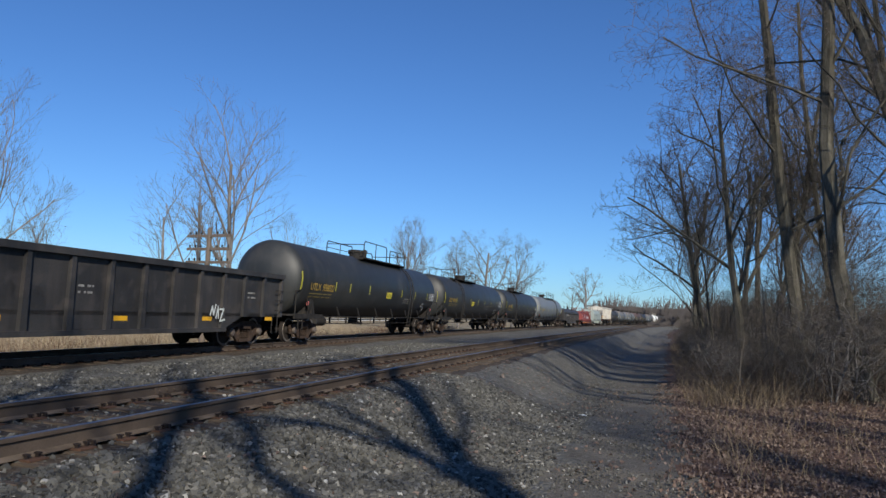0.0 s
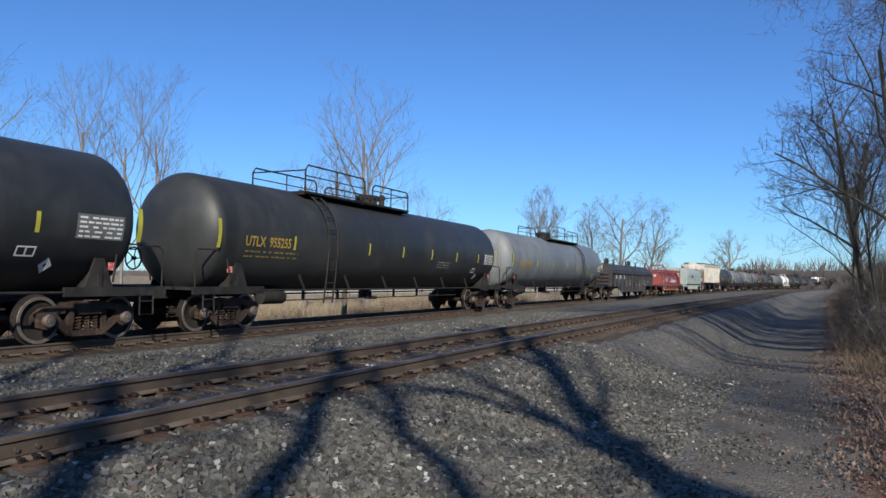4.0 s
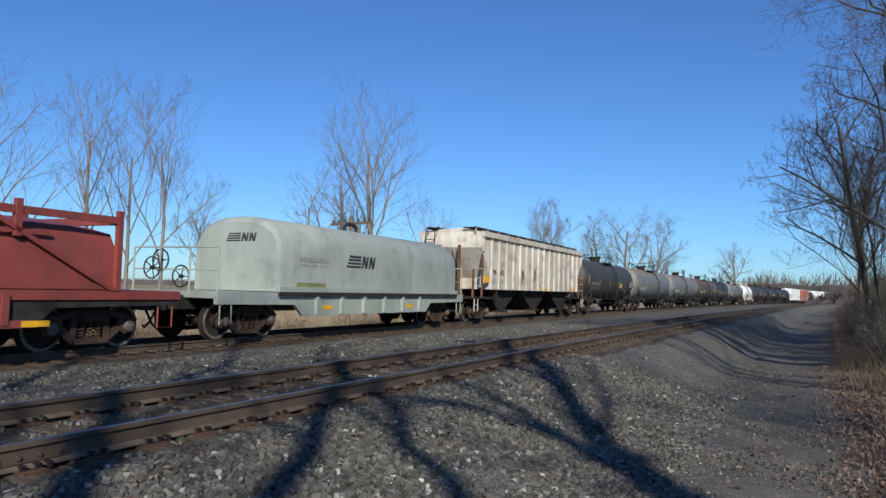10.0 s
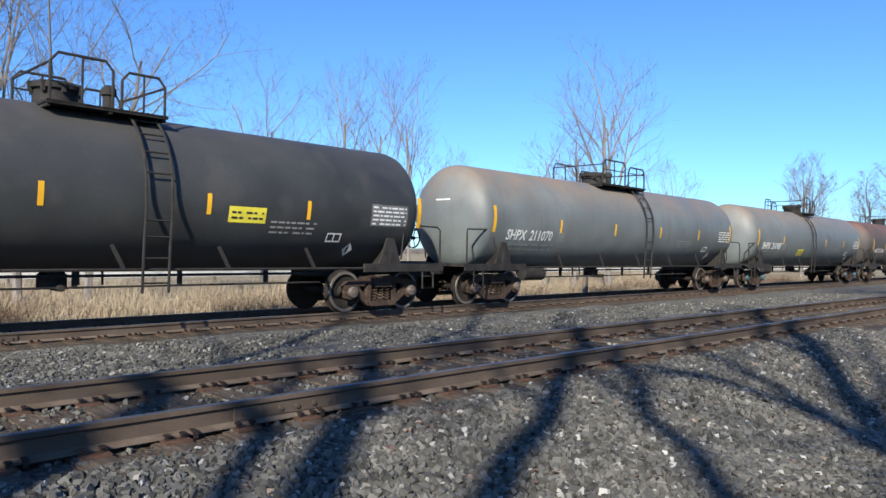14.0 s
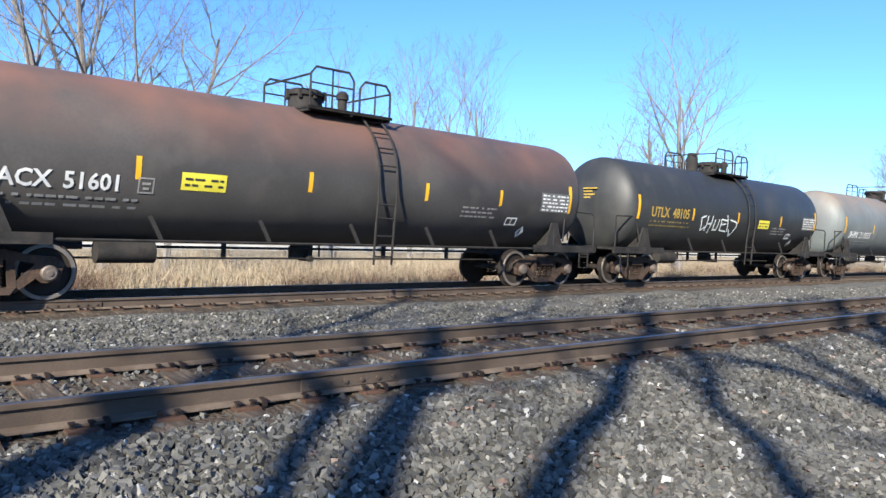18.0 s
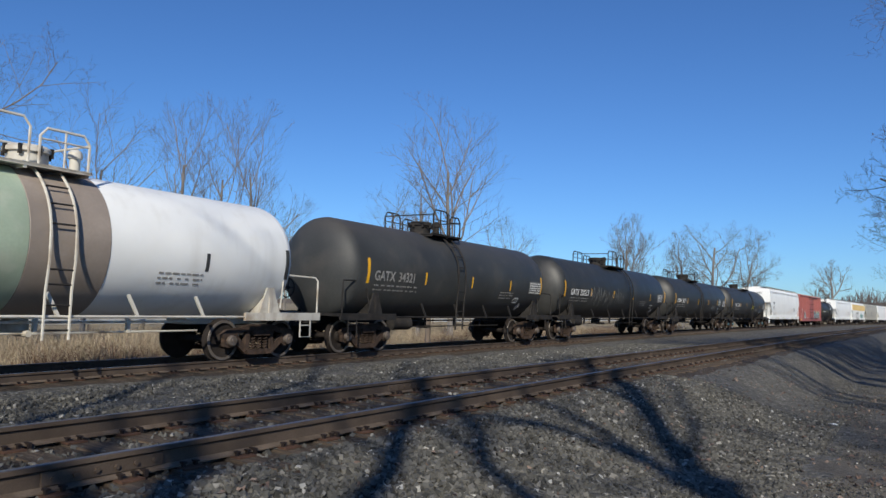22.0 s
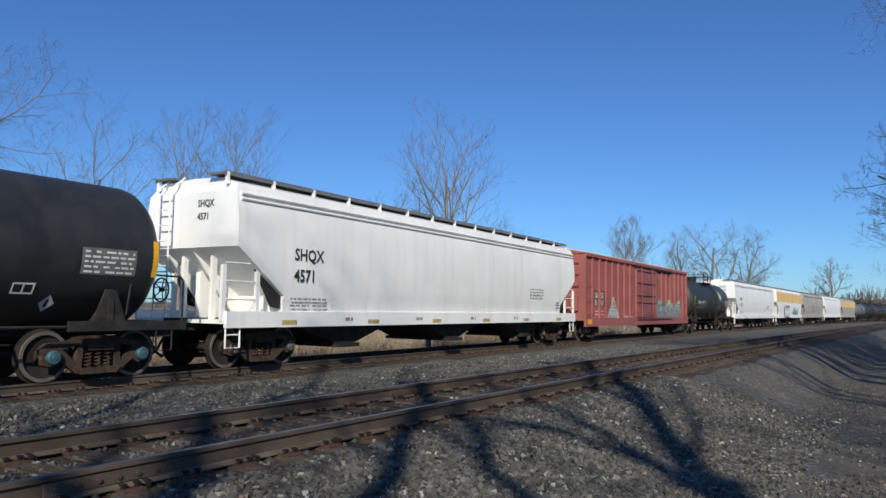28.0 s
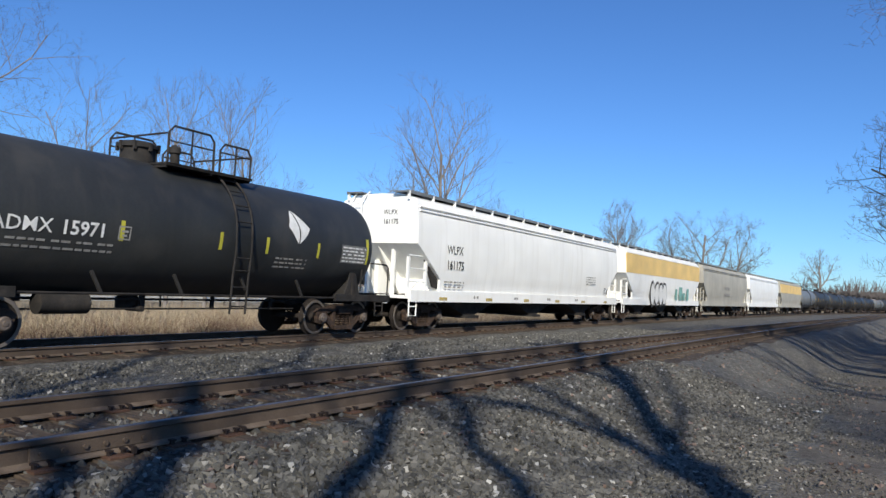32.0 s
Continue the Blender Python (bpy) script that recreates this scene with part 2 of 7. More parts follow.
    "letter_dim_yellow": mat("worn_yellow_stencil", (0.26, 0.20, 0.06), 0.7, 0, 0.3, 8, 0, 40),
    "letter_black": mat("black_lettering", (0.03, 0.03, 0.03), 0.6, 0, 0.2, 6, 0, 40),
    "spray_white": mat("white_spray_paint", (0.62, 0.66, 0.64), 0.7, 0, 0.15, 4, 0, 30),
    "patch_red": mat("dark_red_patch", (0.17, 0.07, 0.065), 0.7, 0, 0.2, 3, 0, 30),
    "rust": mat("brown_rust", (0.13, 0.065, 0.04), 0.9, 0, 0.4, 2.5, 0.2, 30, second=(0.22, 0.12, 0.075), amount=0.6),
    "rust_run": mat("brown_stain", (0.36, 0.27, 0.19), 0.8, 0, 0.3, 4, 0, 30, second=(0.55, 0.48, 0.40), amount=0.8),
    "spray_teal": mat("aqua_spray_paint", (0.19, 0.40, 0.36), 0.7, 0, 0.3, 3, 0, 30, second=(0.38, 0.50, 0.46), amount=0.6),
    "spray_mint": mat("pale_green_spray_paint", (0.42, 0.52, 0.34), 0.7, 0, 0.3, 3, 0, 30, second=(0.24, 0.42, 0.36), amount=0.7),
    "spray_grey": mat("grey_spray_paint", (0.30, 0.31, 0.32), 0.7, 0, 0.35, 2, 0, 30, second=(0.42, 0.43, 0.43), amount=0.7),
    "pole": mat("grey_pole_wood", (0.16, 0.125, 0.10), 0.9, 0, 0.3, 3, 0.5, 30, stretch=(4, 4, 0.4)),
    "concrete": mat("pale_guard_rail", (0.55, 0.55, 0.53), 0.7, 0, 0.15, 2, 0.1, 30),
    "hill": mat("far_woods", (0.115, 0.102, 0.098), 0.95, 0, 0.3, 0.05, 0, 1.0, spec=0.12),
    "placard_red": mat("red_placard", (0.55, 0.12, 0.11), 0.5, 0, 0.2, 6, 0, 30, second=(0.7, 0.55, 0.52), amount=0.6),
}


def gravelly(m, scale, tones, relief, weight):
    """Lays broken stones of differing tone over a ground material."""
    nt = m.node_tree
    b = nt.nodes["Principled BSDF"]
    was = b.inputs["Base Color"].links[0].from_socket
    tc = nt.nodes.new("ShaderNodeTexCoord")
    vo = nt.nodes.new("ShaderNodeTexVoronoi")
    vo.inputs["Scale"].default_value = scale
    nt.links.new(tc.outputs["Object"], vo.inputs["Vector"])
    sep = nt.nodes.new("ShaderNodeSeparateColor")
    nt.links.new(vo.outputs["Color"], sep.inputs[0])
    rp = nt.nodes.new("ShaderNodeValToRGB")
    e = rp.color_ramp.elements
    e[0].color, e[1].color = (*tones[0], 1), (*tones[-1], 1)
    for i, c in enumerate(tones[1:-1]):
        e.new((0.45, 0.9)[i]).color = (*c, 1)
    nt.links.new(sep.outputs[0], rp.inputs["Fac"])
    mx = nt.nodes.new("ShaderNodeMix")
    mx.data_type = "RGBA"
    mx.inputs[0].default_value = weight
    nt.links.new(was, mx.inputs[6])
    nt.links.new(rp.outputs["Color"], mx.inputs[7])
    nt.links.new(mx.outputs[2], b.inputs["Base Color"])
    inv = nt.nodes.new("ShaderNodeMath")
    inv.operation = "SUBTRACT"
    inv.inputs[0].default_value = 1.0
    nt.links.new(vo.outputs["Distance"], inv.inputs[1])
    bp = nt.nodes.new("ShaderNodeBump")
    bp.inputs["Strength"].default_value, bp.inputs["Distance"].default_value = 0.9, relief
    nt.links.new(inv.outputs[0], bp.inputs["Height"])
    nt.links.new(bp.outputs["Normal"], b.inputs["Normal"])


GREYS = ((0.07, 0.067, 0.06), (0.128, 0.123, 0.111), (0.175, 0.167, 0.149), (0.34, 0.325, 0.29))
gravelly(M["ballast"], 19.0, GREYS, 0.03, 0.7)
gravelly(M["path"], 38.0, ((0.085, 0.077, 0.067), (0.15, 0.137, 0.117), (0.19, 0.175, 0.152), (0.30, 0.285, 0.255)), 0.014, 0.55)
gravelly(M["bed"], 24.0, ((0.045, 0.038, 0.032), (0.072, 0.062, 0.052), (0.10, 0.088, 0.074), (0.18, 0.166, 0.145)), 0.02, 0.55)


# ---------------------------------------------------------------- mesh tools
class Build:
    """Gathers vertices and faces of one mesh."""

    def __init__(self):
        self.v, self.f, self.k = [], [], []

    def add(self, vs, fs, k=0):
        o = len(self.v)
        self.v.extend(vs)
        self.f.extend(tuple(i + o for i in f) for f in fs)
        self.k.extend([k] * len(fs))
        return self

    def box(self, x0, x1, y0, y1, z0, z1, k=0):
        vs = [(x, y, z) for x in (x0, x1) for y in (y0, y1) for z in (z0, z1)]
        return self.add(vs, [(0, 1, 3, 2), (4, 6, 7, 5), (0, 4, 5, 1), (2, 3, 7, 6), (0, 2, 6, 4), (1, 5, 7, 3)], k)

    def prism(self, poly, x0, x1, k=0):
        """A polygon of (y, z) points, pushed from x0 to x1."""
        n = len(poly)
        vs = [(x0, y, z) for y, z in poly] + [(x1, y, z) for y, z in poly]
        fs = [tuple(range(n)), tuple(range(2 * n - 1, n - 1, -1))] + [(i, i + n, (i + 1) % n + n, (i + 1) % n) for i in range(n)]
        return self.add(vs, fs, k)

    def section(self, poly, y0, y1, k=0):
        """A polygon of (x, z) points, pushed from y0 to y1."""
        n = len(poly)
        vs = [(x, y0, z) for x, z in poly] + [(x, y1, z) for x, z in poly]
        fs = [tuple(range(n)), tuple(range(2 * n - 1, n - 1, -1))] + [(i, i + n, (i + 1) % n + n, (i + 1) % n) for i in range(n)]
        return self.add(vs, fs, k)

    def tube(self, pts, r, n=6, r1=None, cap=True, k=0):
        pts = [Vector(p) for p in pts]
        m = len(pts)
        vs, fs = [], []
        side = None
        for i, p in enumerate(pts):
            d = (pts[min(i + 1, m - 1)] - pts[max(i - 1, 0)]).normalized()
            if side is None:
                side = d.cross(Vector((0, 0, 1)) if abs(d.z) < 0.9 else Vector((1, 0, 0))).normalized()
            side = (side - d * side.dot(d)).normalized()
            up = d.cross(side)
            rr = r if r1 is None else r + (r1 - r) * i / max(1, m - 1)
            for j in range(n):
                a = 2 * math.pi * j / n
                vs.append(tuple(p + (side * math.cos(a) + up * math.sin(a)) * rr))
        for i in range(m - 1):
            for j in range(n):
                fs.append((i * n + j, i * n + (j + 1) % n, (i + 1) * n + (j + 1) % n, (i + 1) * n + j))
        if cap:
            fs += [tuple(range(n - 1, -1, -1)), tuple(range((m - 1) * n, m * n))]
        return self.add(vs, fs, k)

    def lathe(self, prof, axis="y", c=(0, 0, 0), n=32, k=0, cap=True):
        """A profile of (place along the axis, radius) turned round it."""
        vs, fs = [], []
        for y, r in prof:
            for j in range(n):
                a = 2 * math.pi * j / n
                u, w = r * math.cos(a), r * math.sin(a)
                vs.append((c[0] + u, c[1] + y, c[2] + w) if axis == "y" else (c[0] + y, c[1] + u, c[2] + w) if axis == "x" else (c[0] + u, c[1] + w, c[2] + y))
        m = len(prof)
        for i in range(m - 1):
            for j in range(n):
                fs.append((i * n + j, (i + 1) * n + j, (i + 1) * n + (j + 1) % n, i * n + (j + 1) % n))
        if cap:
            fs += [tuple(range(n)), tuple(range((m - 1) * n, m * n))[::-1]]
        return self.add(vs, fs, k)

    def mesh(self, name, materials, smooth=True):
        me = bpy.data.meshes.new(name)
        me.from_pydata(self.v, [], self.f)
        for m in materials if isinstance(materials, (list, tuple)) else [materials]:
            me.materials.append(m)
        if any(self.k):
            me.polygons.foreach_set("material_index", self.k)
        bm = bmesh.new()
        bm.from_mesh(me)
        bmesh.ops.recalc_face_normals(bm, faces=bm.faces)
        bm.to_mesh(me)
        bm.free()
        if smooth:
            me.polygons.foreach_set("use_smooth", [True] * len(me.polygons))
            me.set_sharp_from_angle(angle=radians(32))
        return me


def part(name, shape, material, parent, label="", at=None):
    """Links one mesh as a part under a thing or under a part."""
    me = shape.mesh(name, material) if isinstance(shape, Build) else shape
    ob = new(name, me)
    ob.parent = parent
    if at is not None:
        ob.matrix_basis = at
    if label:
        ob["label"] = label
    return ob


def thing(name, label, category, group=""):
    return tagged(new(name), label, category, group)


LETTERS = {}


def letters(text, size, wide=1.0):
    """The flat outline of a word: points (right, up) and faces, from the built-in font."""
    key = (text, size, wide)
    if key not in LETTERS:
        cu = bpy.data.curves.new("text", "FONT")
        cu.body, cu.size, cu.resolution_u = text, size * 1.38, 2
        cu.offset = size * (0.010 if "M" in text or "W" in text else 0.030)
        tmp = bpy.data.objects.new("text", cu)
        me = bpy.data.meshes.new_from_object(tmp)
        LETTERS[key] = ([(v.co.x * wide, v.co.y) for v in me.vertices], [tuple(p.vertices) for p in me.polygons])
        bpy.data.objects.remove(tmp)
        bpy.data.curves.remove(cu)
        bpy.data.meshes.remove(me)
    return LETTERS[key]


class Side:
    """The side of a car that flat marks are painted on: round (radius, centre height) or flat (x)."""

    def __init__(self, x=None, r=None, cz=0.0):
        self.x, self.r, self.cz = x, r, cz

    def put(self, y, z, lift=0.006):
        if self.r is None:
            return (self.x + lift, y, z)
        a = math.asin(max(-0.999, min(0.999, (z - self.cz) / self.r)))
        return ((self.r + lift) * math.cos(a), y, self.cz + (self.r + lift) * math.sin(a))


def word(text, y, z, size, material, parent, side, wide=1.0, name="lettering", lift=0.012):
    vs, fs = letters(text, size, wide)
    b = Build()
    b.add([side.put(y + u, z + w, lift) for u, w in vs], fs)
    return part(name, b.mesh(name, material, False), material, parent)


def patch(y0, y1, z0, z1, side, lift=0.006, n=4):
    """A thin painted rectangle on the side."""
    b = Build()
    vs = [side.put(y, z0 + (z1 - z0) * i / n, lift) for i in range(n + 1) for y in (y0, y1)]
    b.add(vs, [(2 * i, 2 * i + 1, 2 * i + 3, 2 * i + 2) for i in range(n)])
    return b


def strip(y, z0, z1, w, material, parent, side, name="reflective_strip", lift=0.006):
    return part(name, patch(y, y + w, z0, z1, side, lift).mesh(name, material), material, parent)


def lines(y, z, width, rows, h, gap, material, parent, side, rng, name="stencil_line", lift=0.008):
    """Small writing that cannot be read, as rows of bars."""
    b = Build()
    for i in range(rows):
        zz, yy = z - i * (h + gap), y
        while yy < y + width:
            w = rng.uniform(0.06, 0.20)
            w = min(w, y + width - yy)
            if w > 0.03:
                q = patch(yy, yy + w, zz - h * 0.75, zz, side, lift, 1)
                b.add(q.v, q.f)
            yy += w + rng.choice((0.035, 0.035, 0.11))
    return tagged(part(name, b.mesh(name, material, False), material, parent), kind="stuff")


def scrawl(paths, y, z, scale, r, material, parent, side, name="graffiti", tall=None):
    """Sprayed strokes: polylines in (right, up) units, laid on the side as flat ribbons."""
    b = Build()
    k = (scale if tall is None else tall) / scale
    for pts in paths:
        pts = [(u, w * k) for u, w in pts]
        for (u0, w0), (u1, w1) in zip(pts, pts[1:]):
            d = Vector((u1 - u0, w1 - w0))
            if d.length < 1e-6:
                continue
            d.normalize()
            nx, nz = -d.y * r, d.x * r
            ex, ez = d.x * r * 0.5, d.y * r * 0.5
            q = [(u0 * scale + nx - ex, w0 * scale + nz - ez), (u0 * scale - nx - ex, w0 * scale - nz - ez),
                 (u1 * scale - nx + ex, w1 * scale - nz + ez), (u1 * scale + nx + ex, w1 * scale + nz + ez)]
            n = 3
            vs = []
            for i in range(n + 1):
                f = i / n
                vs += [side.put(y + q[0][0] * (1 - f) + q[3][0] * f, z + q[0][1] * (1 - f) + q[3][1] * f, 0.012),
                       side.put(y + q[1][0] * (1 - f) + q[2][0] * f, z + q[1][1] * (1 - f) + q[2][1] * f, 0.012)]
            b.add(vs, [(2 * i, 2 * i + 1, 2 * i + 3, 2 * i + 2) for i in range(n)])
    return part(name, b.mesh(name, material, False), material, parent)


# ---------------------------------------------------------------- running gear, shared by all cars
GEAR = {}


def gear():
    """The meshes of a two-axle truck, a coupler and small end fittings, made once."""
    if GEAR:
        return GEAR
    wheel = Build()
    for sx_ in (-1, 1):
        c = (sx_ * 0.755, 0, 0.457)
        wheel.lathe([(-0.075 * sx_, 0.06), (-0.07 * sx_, 0.495), (-0.045 * sx_, 0.495), (-0.035 * sx_, 0.462), (0.065 * sx_, 0.452), (0.068 * sx_, 0.385), (0.02 * sx_, 0.365), (0.0 * sx_, 0.17), (0.085 * sx_, 0.13), (0.09 * sx_, 0.06)], "x", c, 28)
    wheel.tube([(-1.0, 0, 0.457), (1.0, 0, 0.457)], 0.075, 10)
    GEAR["wheelset"] = wheel.mesh("wheelset", M["wheel"])
    for sx_ in (-1, 1):
        rim = Build().lathe([(0.0685 * sx_, 0.386), (0.074 * sx_, 0.39), (0.074 * sx_, 0.448), (0.0655 * sx_, 0.453)], "x", (sx_ * 0.755, 0, 0.457), 28, cap=False)
        GEAR["rim%d" % sx_] = rim.mesh("wheel_rim", M["tread"])
    GEAR["rung"] = Build().tube([(0, 0, 0), (0, 0.46, 0)], 0.018, 5).mesh("rung", M["frame"])
    GEAR["bolt"] = Build().box(-0.03, 0.03, -0.03, 0.03, -0.09, 0.09).mesh("bolt", M["frame"], False)
    fr = Build()
    arch = [(-1.12, 0.60), (-1.0, 0.70), (-0.60, 0.74), (-0.32, 0.82), (0.32, 0.82), (0.60, 0.74), (1.0, 0.70), (1.12, 0.60), (1.08, 0.50), (0.70, 0.60), (0.42, 0.66), (-0.42, 0.66), (-0.70, 0.60), (-1.08, 0.50)]
    fr.prism(arch, -0.06, 0.07)
    for s_ in (-1, 1):
        fr.prism([(s_ * 0.98, 0.58), (s_ * 0.74, 0.62), (s_ * 0.30, 0.20), (s_ * 0.42, 0.14)], -0.05, 0.05)
        fr.prism([(s_ * 0.30, 0.68), (s_ * 0.42, 0.68), (s_ * 0.46, 0.20), (s_ * 0.34, 0.20)], -0.055, 0.055)
        fr.prism([(s_ * 0.70, 0.62), (s_ * 1.09, 0.60), (s_ * 1.06, 0.33), (s_ * 0.98, 0.30), (s_ * 0.80, 0.30), (s_ * 0.72, 0.36)], -0.05, 0.06)
    fr.prism([(-0.44, 0.24), (0.44, 0.24), (0.36, 0.13), (-0.36, 0.13)], -0.10, 0.10)
    fr.box(-0.05, 0.12, -0.26, 0.26, 0.56, 0.68)
    GEAR["side_frame"] = fr.mesh("side_frame", M["truck"])
    sp = Build()
    for yy in (-0.19, 0.0, 0.19):
        pts = [(0.075 * math.cos(a), yy + 0.075 * math.sin(a), 0.24 + 0.32 * i / 30) for i in range(31) for a in (i / 30 * 2 * math.pi * 5,)]
        sp.tube(pts, 0.018, 5)
    GEAR["spring"] = sp.mesh("spring", M["truck"])
    cap = Build()
    cap.lathe([(0.0, 0.05), (0.0, 0.125), (0.10, 0.125), (0.12, 0.10), (0.12, 0.05), (0.135, 0.045)], "x", (0, 0, 0), 14)
    GEAR["cap"] = cap.mesh("bearing_cap", M["cap"])
    cap2 = cap.mesh("bearing_cap", M["cap_blue"])
    GEAR["cap_blue"] = cap2
    bol = Build()
    bol.box(-0.95, 0.95, -0.2, 0.2, 0.55, 0.78).box(-1.02, 1.02, -0.62, -0.52, 0.36, 0.46).box(-1.02, 1.02, 0.52, 0.62, 0.36, 0.46)
    bol.lathe([(0.78, 0.3), (0.84, 0.3)], "z", (0, 0, 0), 16)
    GEAR["bolster"] = bol.mesh("truck", M["frame"])
    cp = Build()
    cp.section([(-0.11, 0.78), (0.11, 0.78), (0.11, 0.98), (-0.11, 0.98)], -0.75, -0.1)
    cp.section([(-0.19, 0.72), (0.17, 0.72), (0.20, 0.80), (0.20, 0.96), (0.15, 1.02), (-0.19, 1.02)], -0.28, -0.02)
    cp.lathe([(-0.14, 0.06), (-0.14, 0.11), (0.14, 0.11), (0.14, 0.06)], "z", (0.14, 0.0, 0.87), 10)
    GEAR["coupler"] = cp.mesh("coupler", M["frame"])
    ho = Build()
    ho.tube([(0.30, -0.55, 0.92), (0.33, -0.45, 0.72), (0.34, -0.28, 0.42), (0.30, -0.08, 0.30), (0.22, 0.03, 0.34)], 0.03, 7)
    GEAR["hose"] = ho.mesh("air_hose", M["frame"])
    bw = Build()
    ring = [(0.27 * math.cos(a), 0, 0.27 * math.sin(a)) for a in [2 * math.pi * i / 20 for i in range(21)]]
    bw.tube(ring, 0.02, 6, cap=False)
    for i in range(5):
        a = 2 * math.pi * i / 5
        bw.tube([(0, 0.02, 0), (0.27 * math.cos(a), 0, 0.27 * math.sin(a))], 0.014, 5)
    bw.lathe([(-0.03, 0.05), (0.06, 0.05)], "y", (0, 0, 0), 10)
    GEAR["brake_wheel"] = bw.mesh("brake_wheel", M["frame"])
    return GEAR


def truck(car, y, blue=False):
    g = gear()
    t = part("truck", g["bolster"], None, car, at=pose(0, y, 0))
    for a in (-0.89, 0.89):
        part("wheelset", g["wheelset"], None, t, at=pose(0, a, 0))
        for k in ("rim-1", "rim1"):
            part("wheel_rim", g[k], None, t, "bright worn wheel rim", at=pose(0, a, 0))
    for s_ in (-1, 1):
        part("side_frame", g["side_frame"], None, t, at=pose(s_ * 1.0, 0, 0))
        part("spring", g["spring"], None, t, at=pose(s_ * 1.0, 0, 0))
        for a in (-0.89, 0.89):
            part("bearing_cap", g["cap_blue" if blue else "cap"], None, t, at=pose(s_ * 1.03, a, 0.457, 0, 0, 0 if s_ > 0 else 180))
    return t


def ends(car, half, z=0.0, brake=True):
    """Couplers and hoses at both ends; the brake wheel at the rear one."""
    g = gear()
    for e in (1, -1):
        part("coupler", g["coupler"], None, car, at=pose(0, e * half, 0, 0, 0, 0 if e > 0 else 180))
        part("air_hose", g["hose"], None, car, at=pose(0, e * half, 0, 0, 0, 0 if e > 0 else 180))
    if brake:
        part("brake_wheel", g["brake_wheel"], None, car, at=pose(-0.6, -half + 0.5, 1.75))


def rung_ladder(parent, x, y, z0, z1, w, n, material, name="ladder", r=0.018):
    """An upright ladder on the side; rails run along z, rungs along y."""
    b = Build()
    for s_ in (0, w):
        b.tube([(x, y + s_, z0), (x, y + s_, z1)], r, 6)
    for i in range(n):
        zz = z0 + (z1 - z0) * (i + 0.5) / n
        b.tube([(x, y, zz), (x, y + w, zz)], r * 0.8, 5)
    return part(name, b, material, parent)


TANK_R, TANK_Z = 1.43, 2.36
TANK_MESH = {}


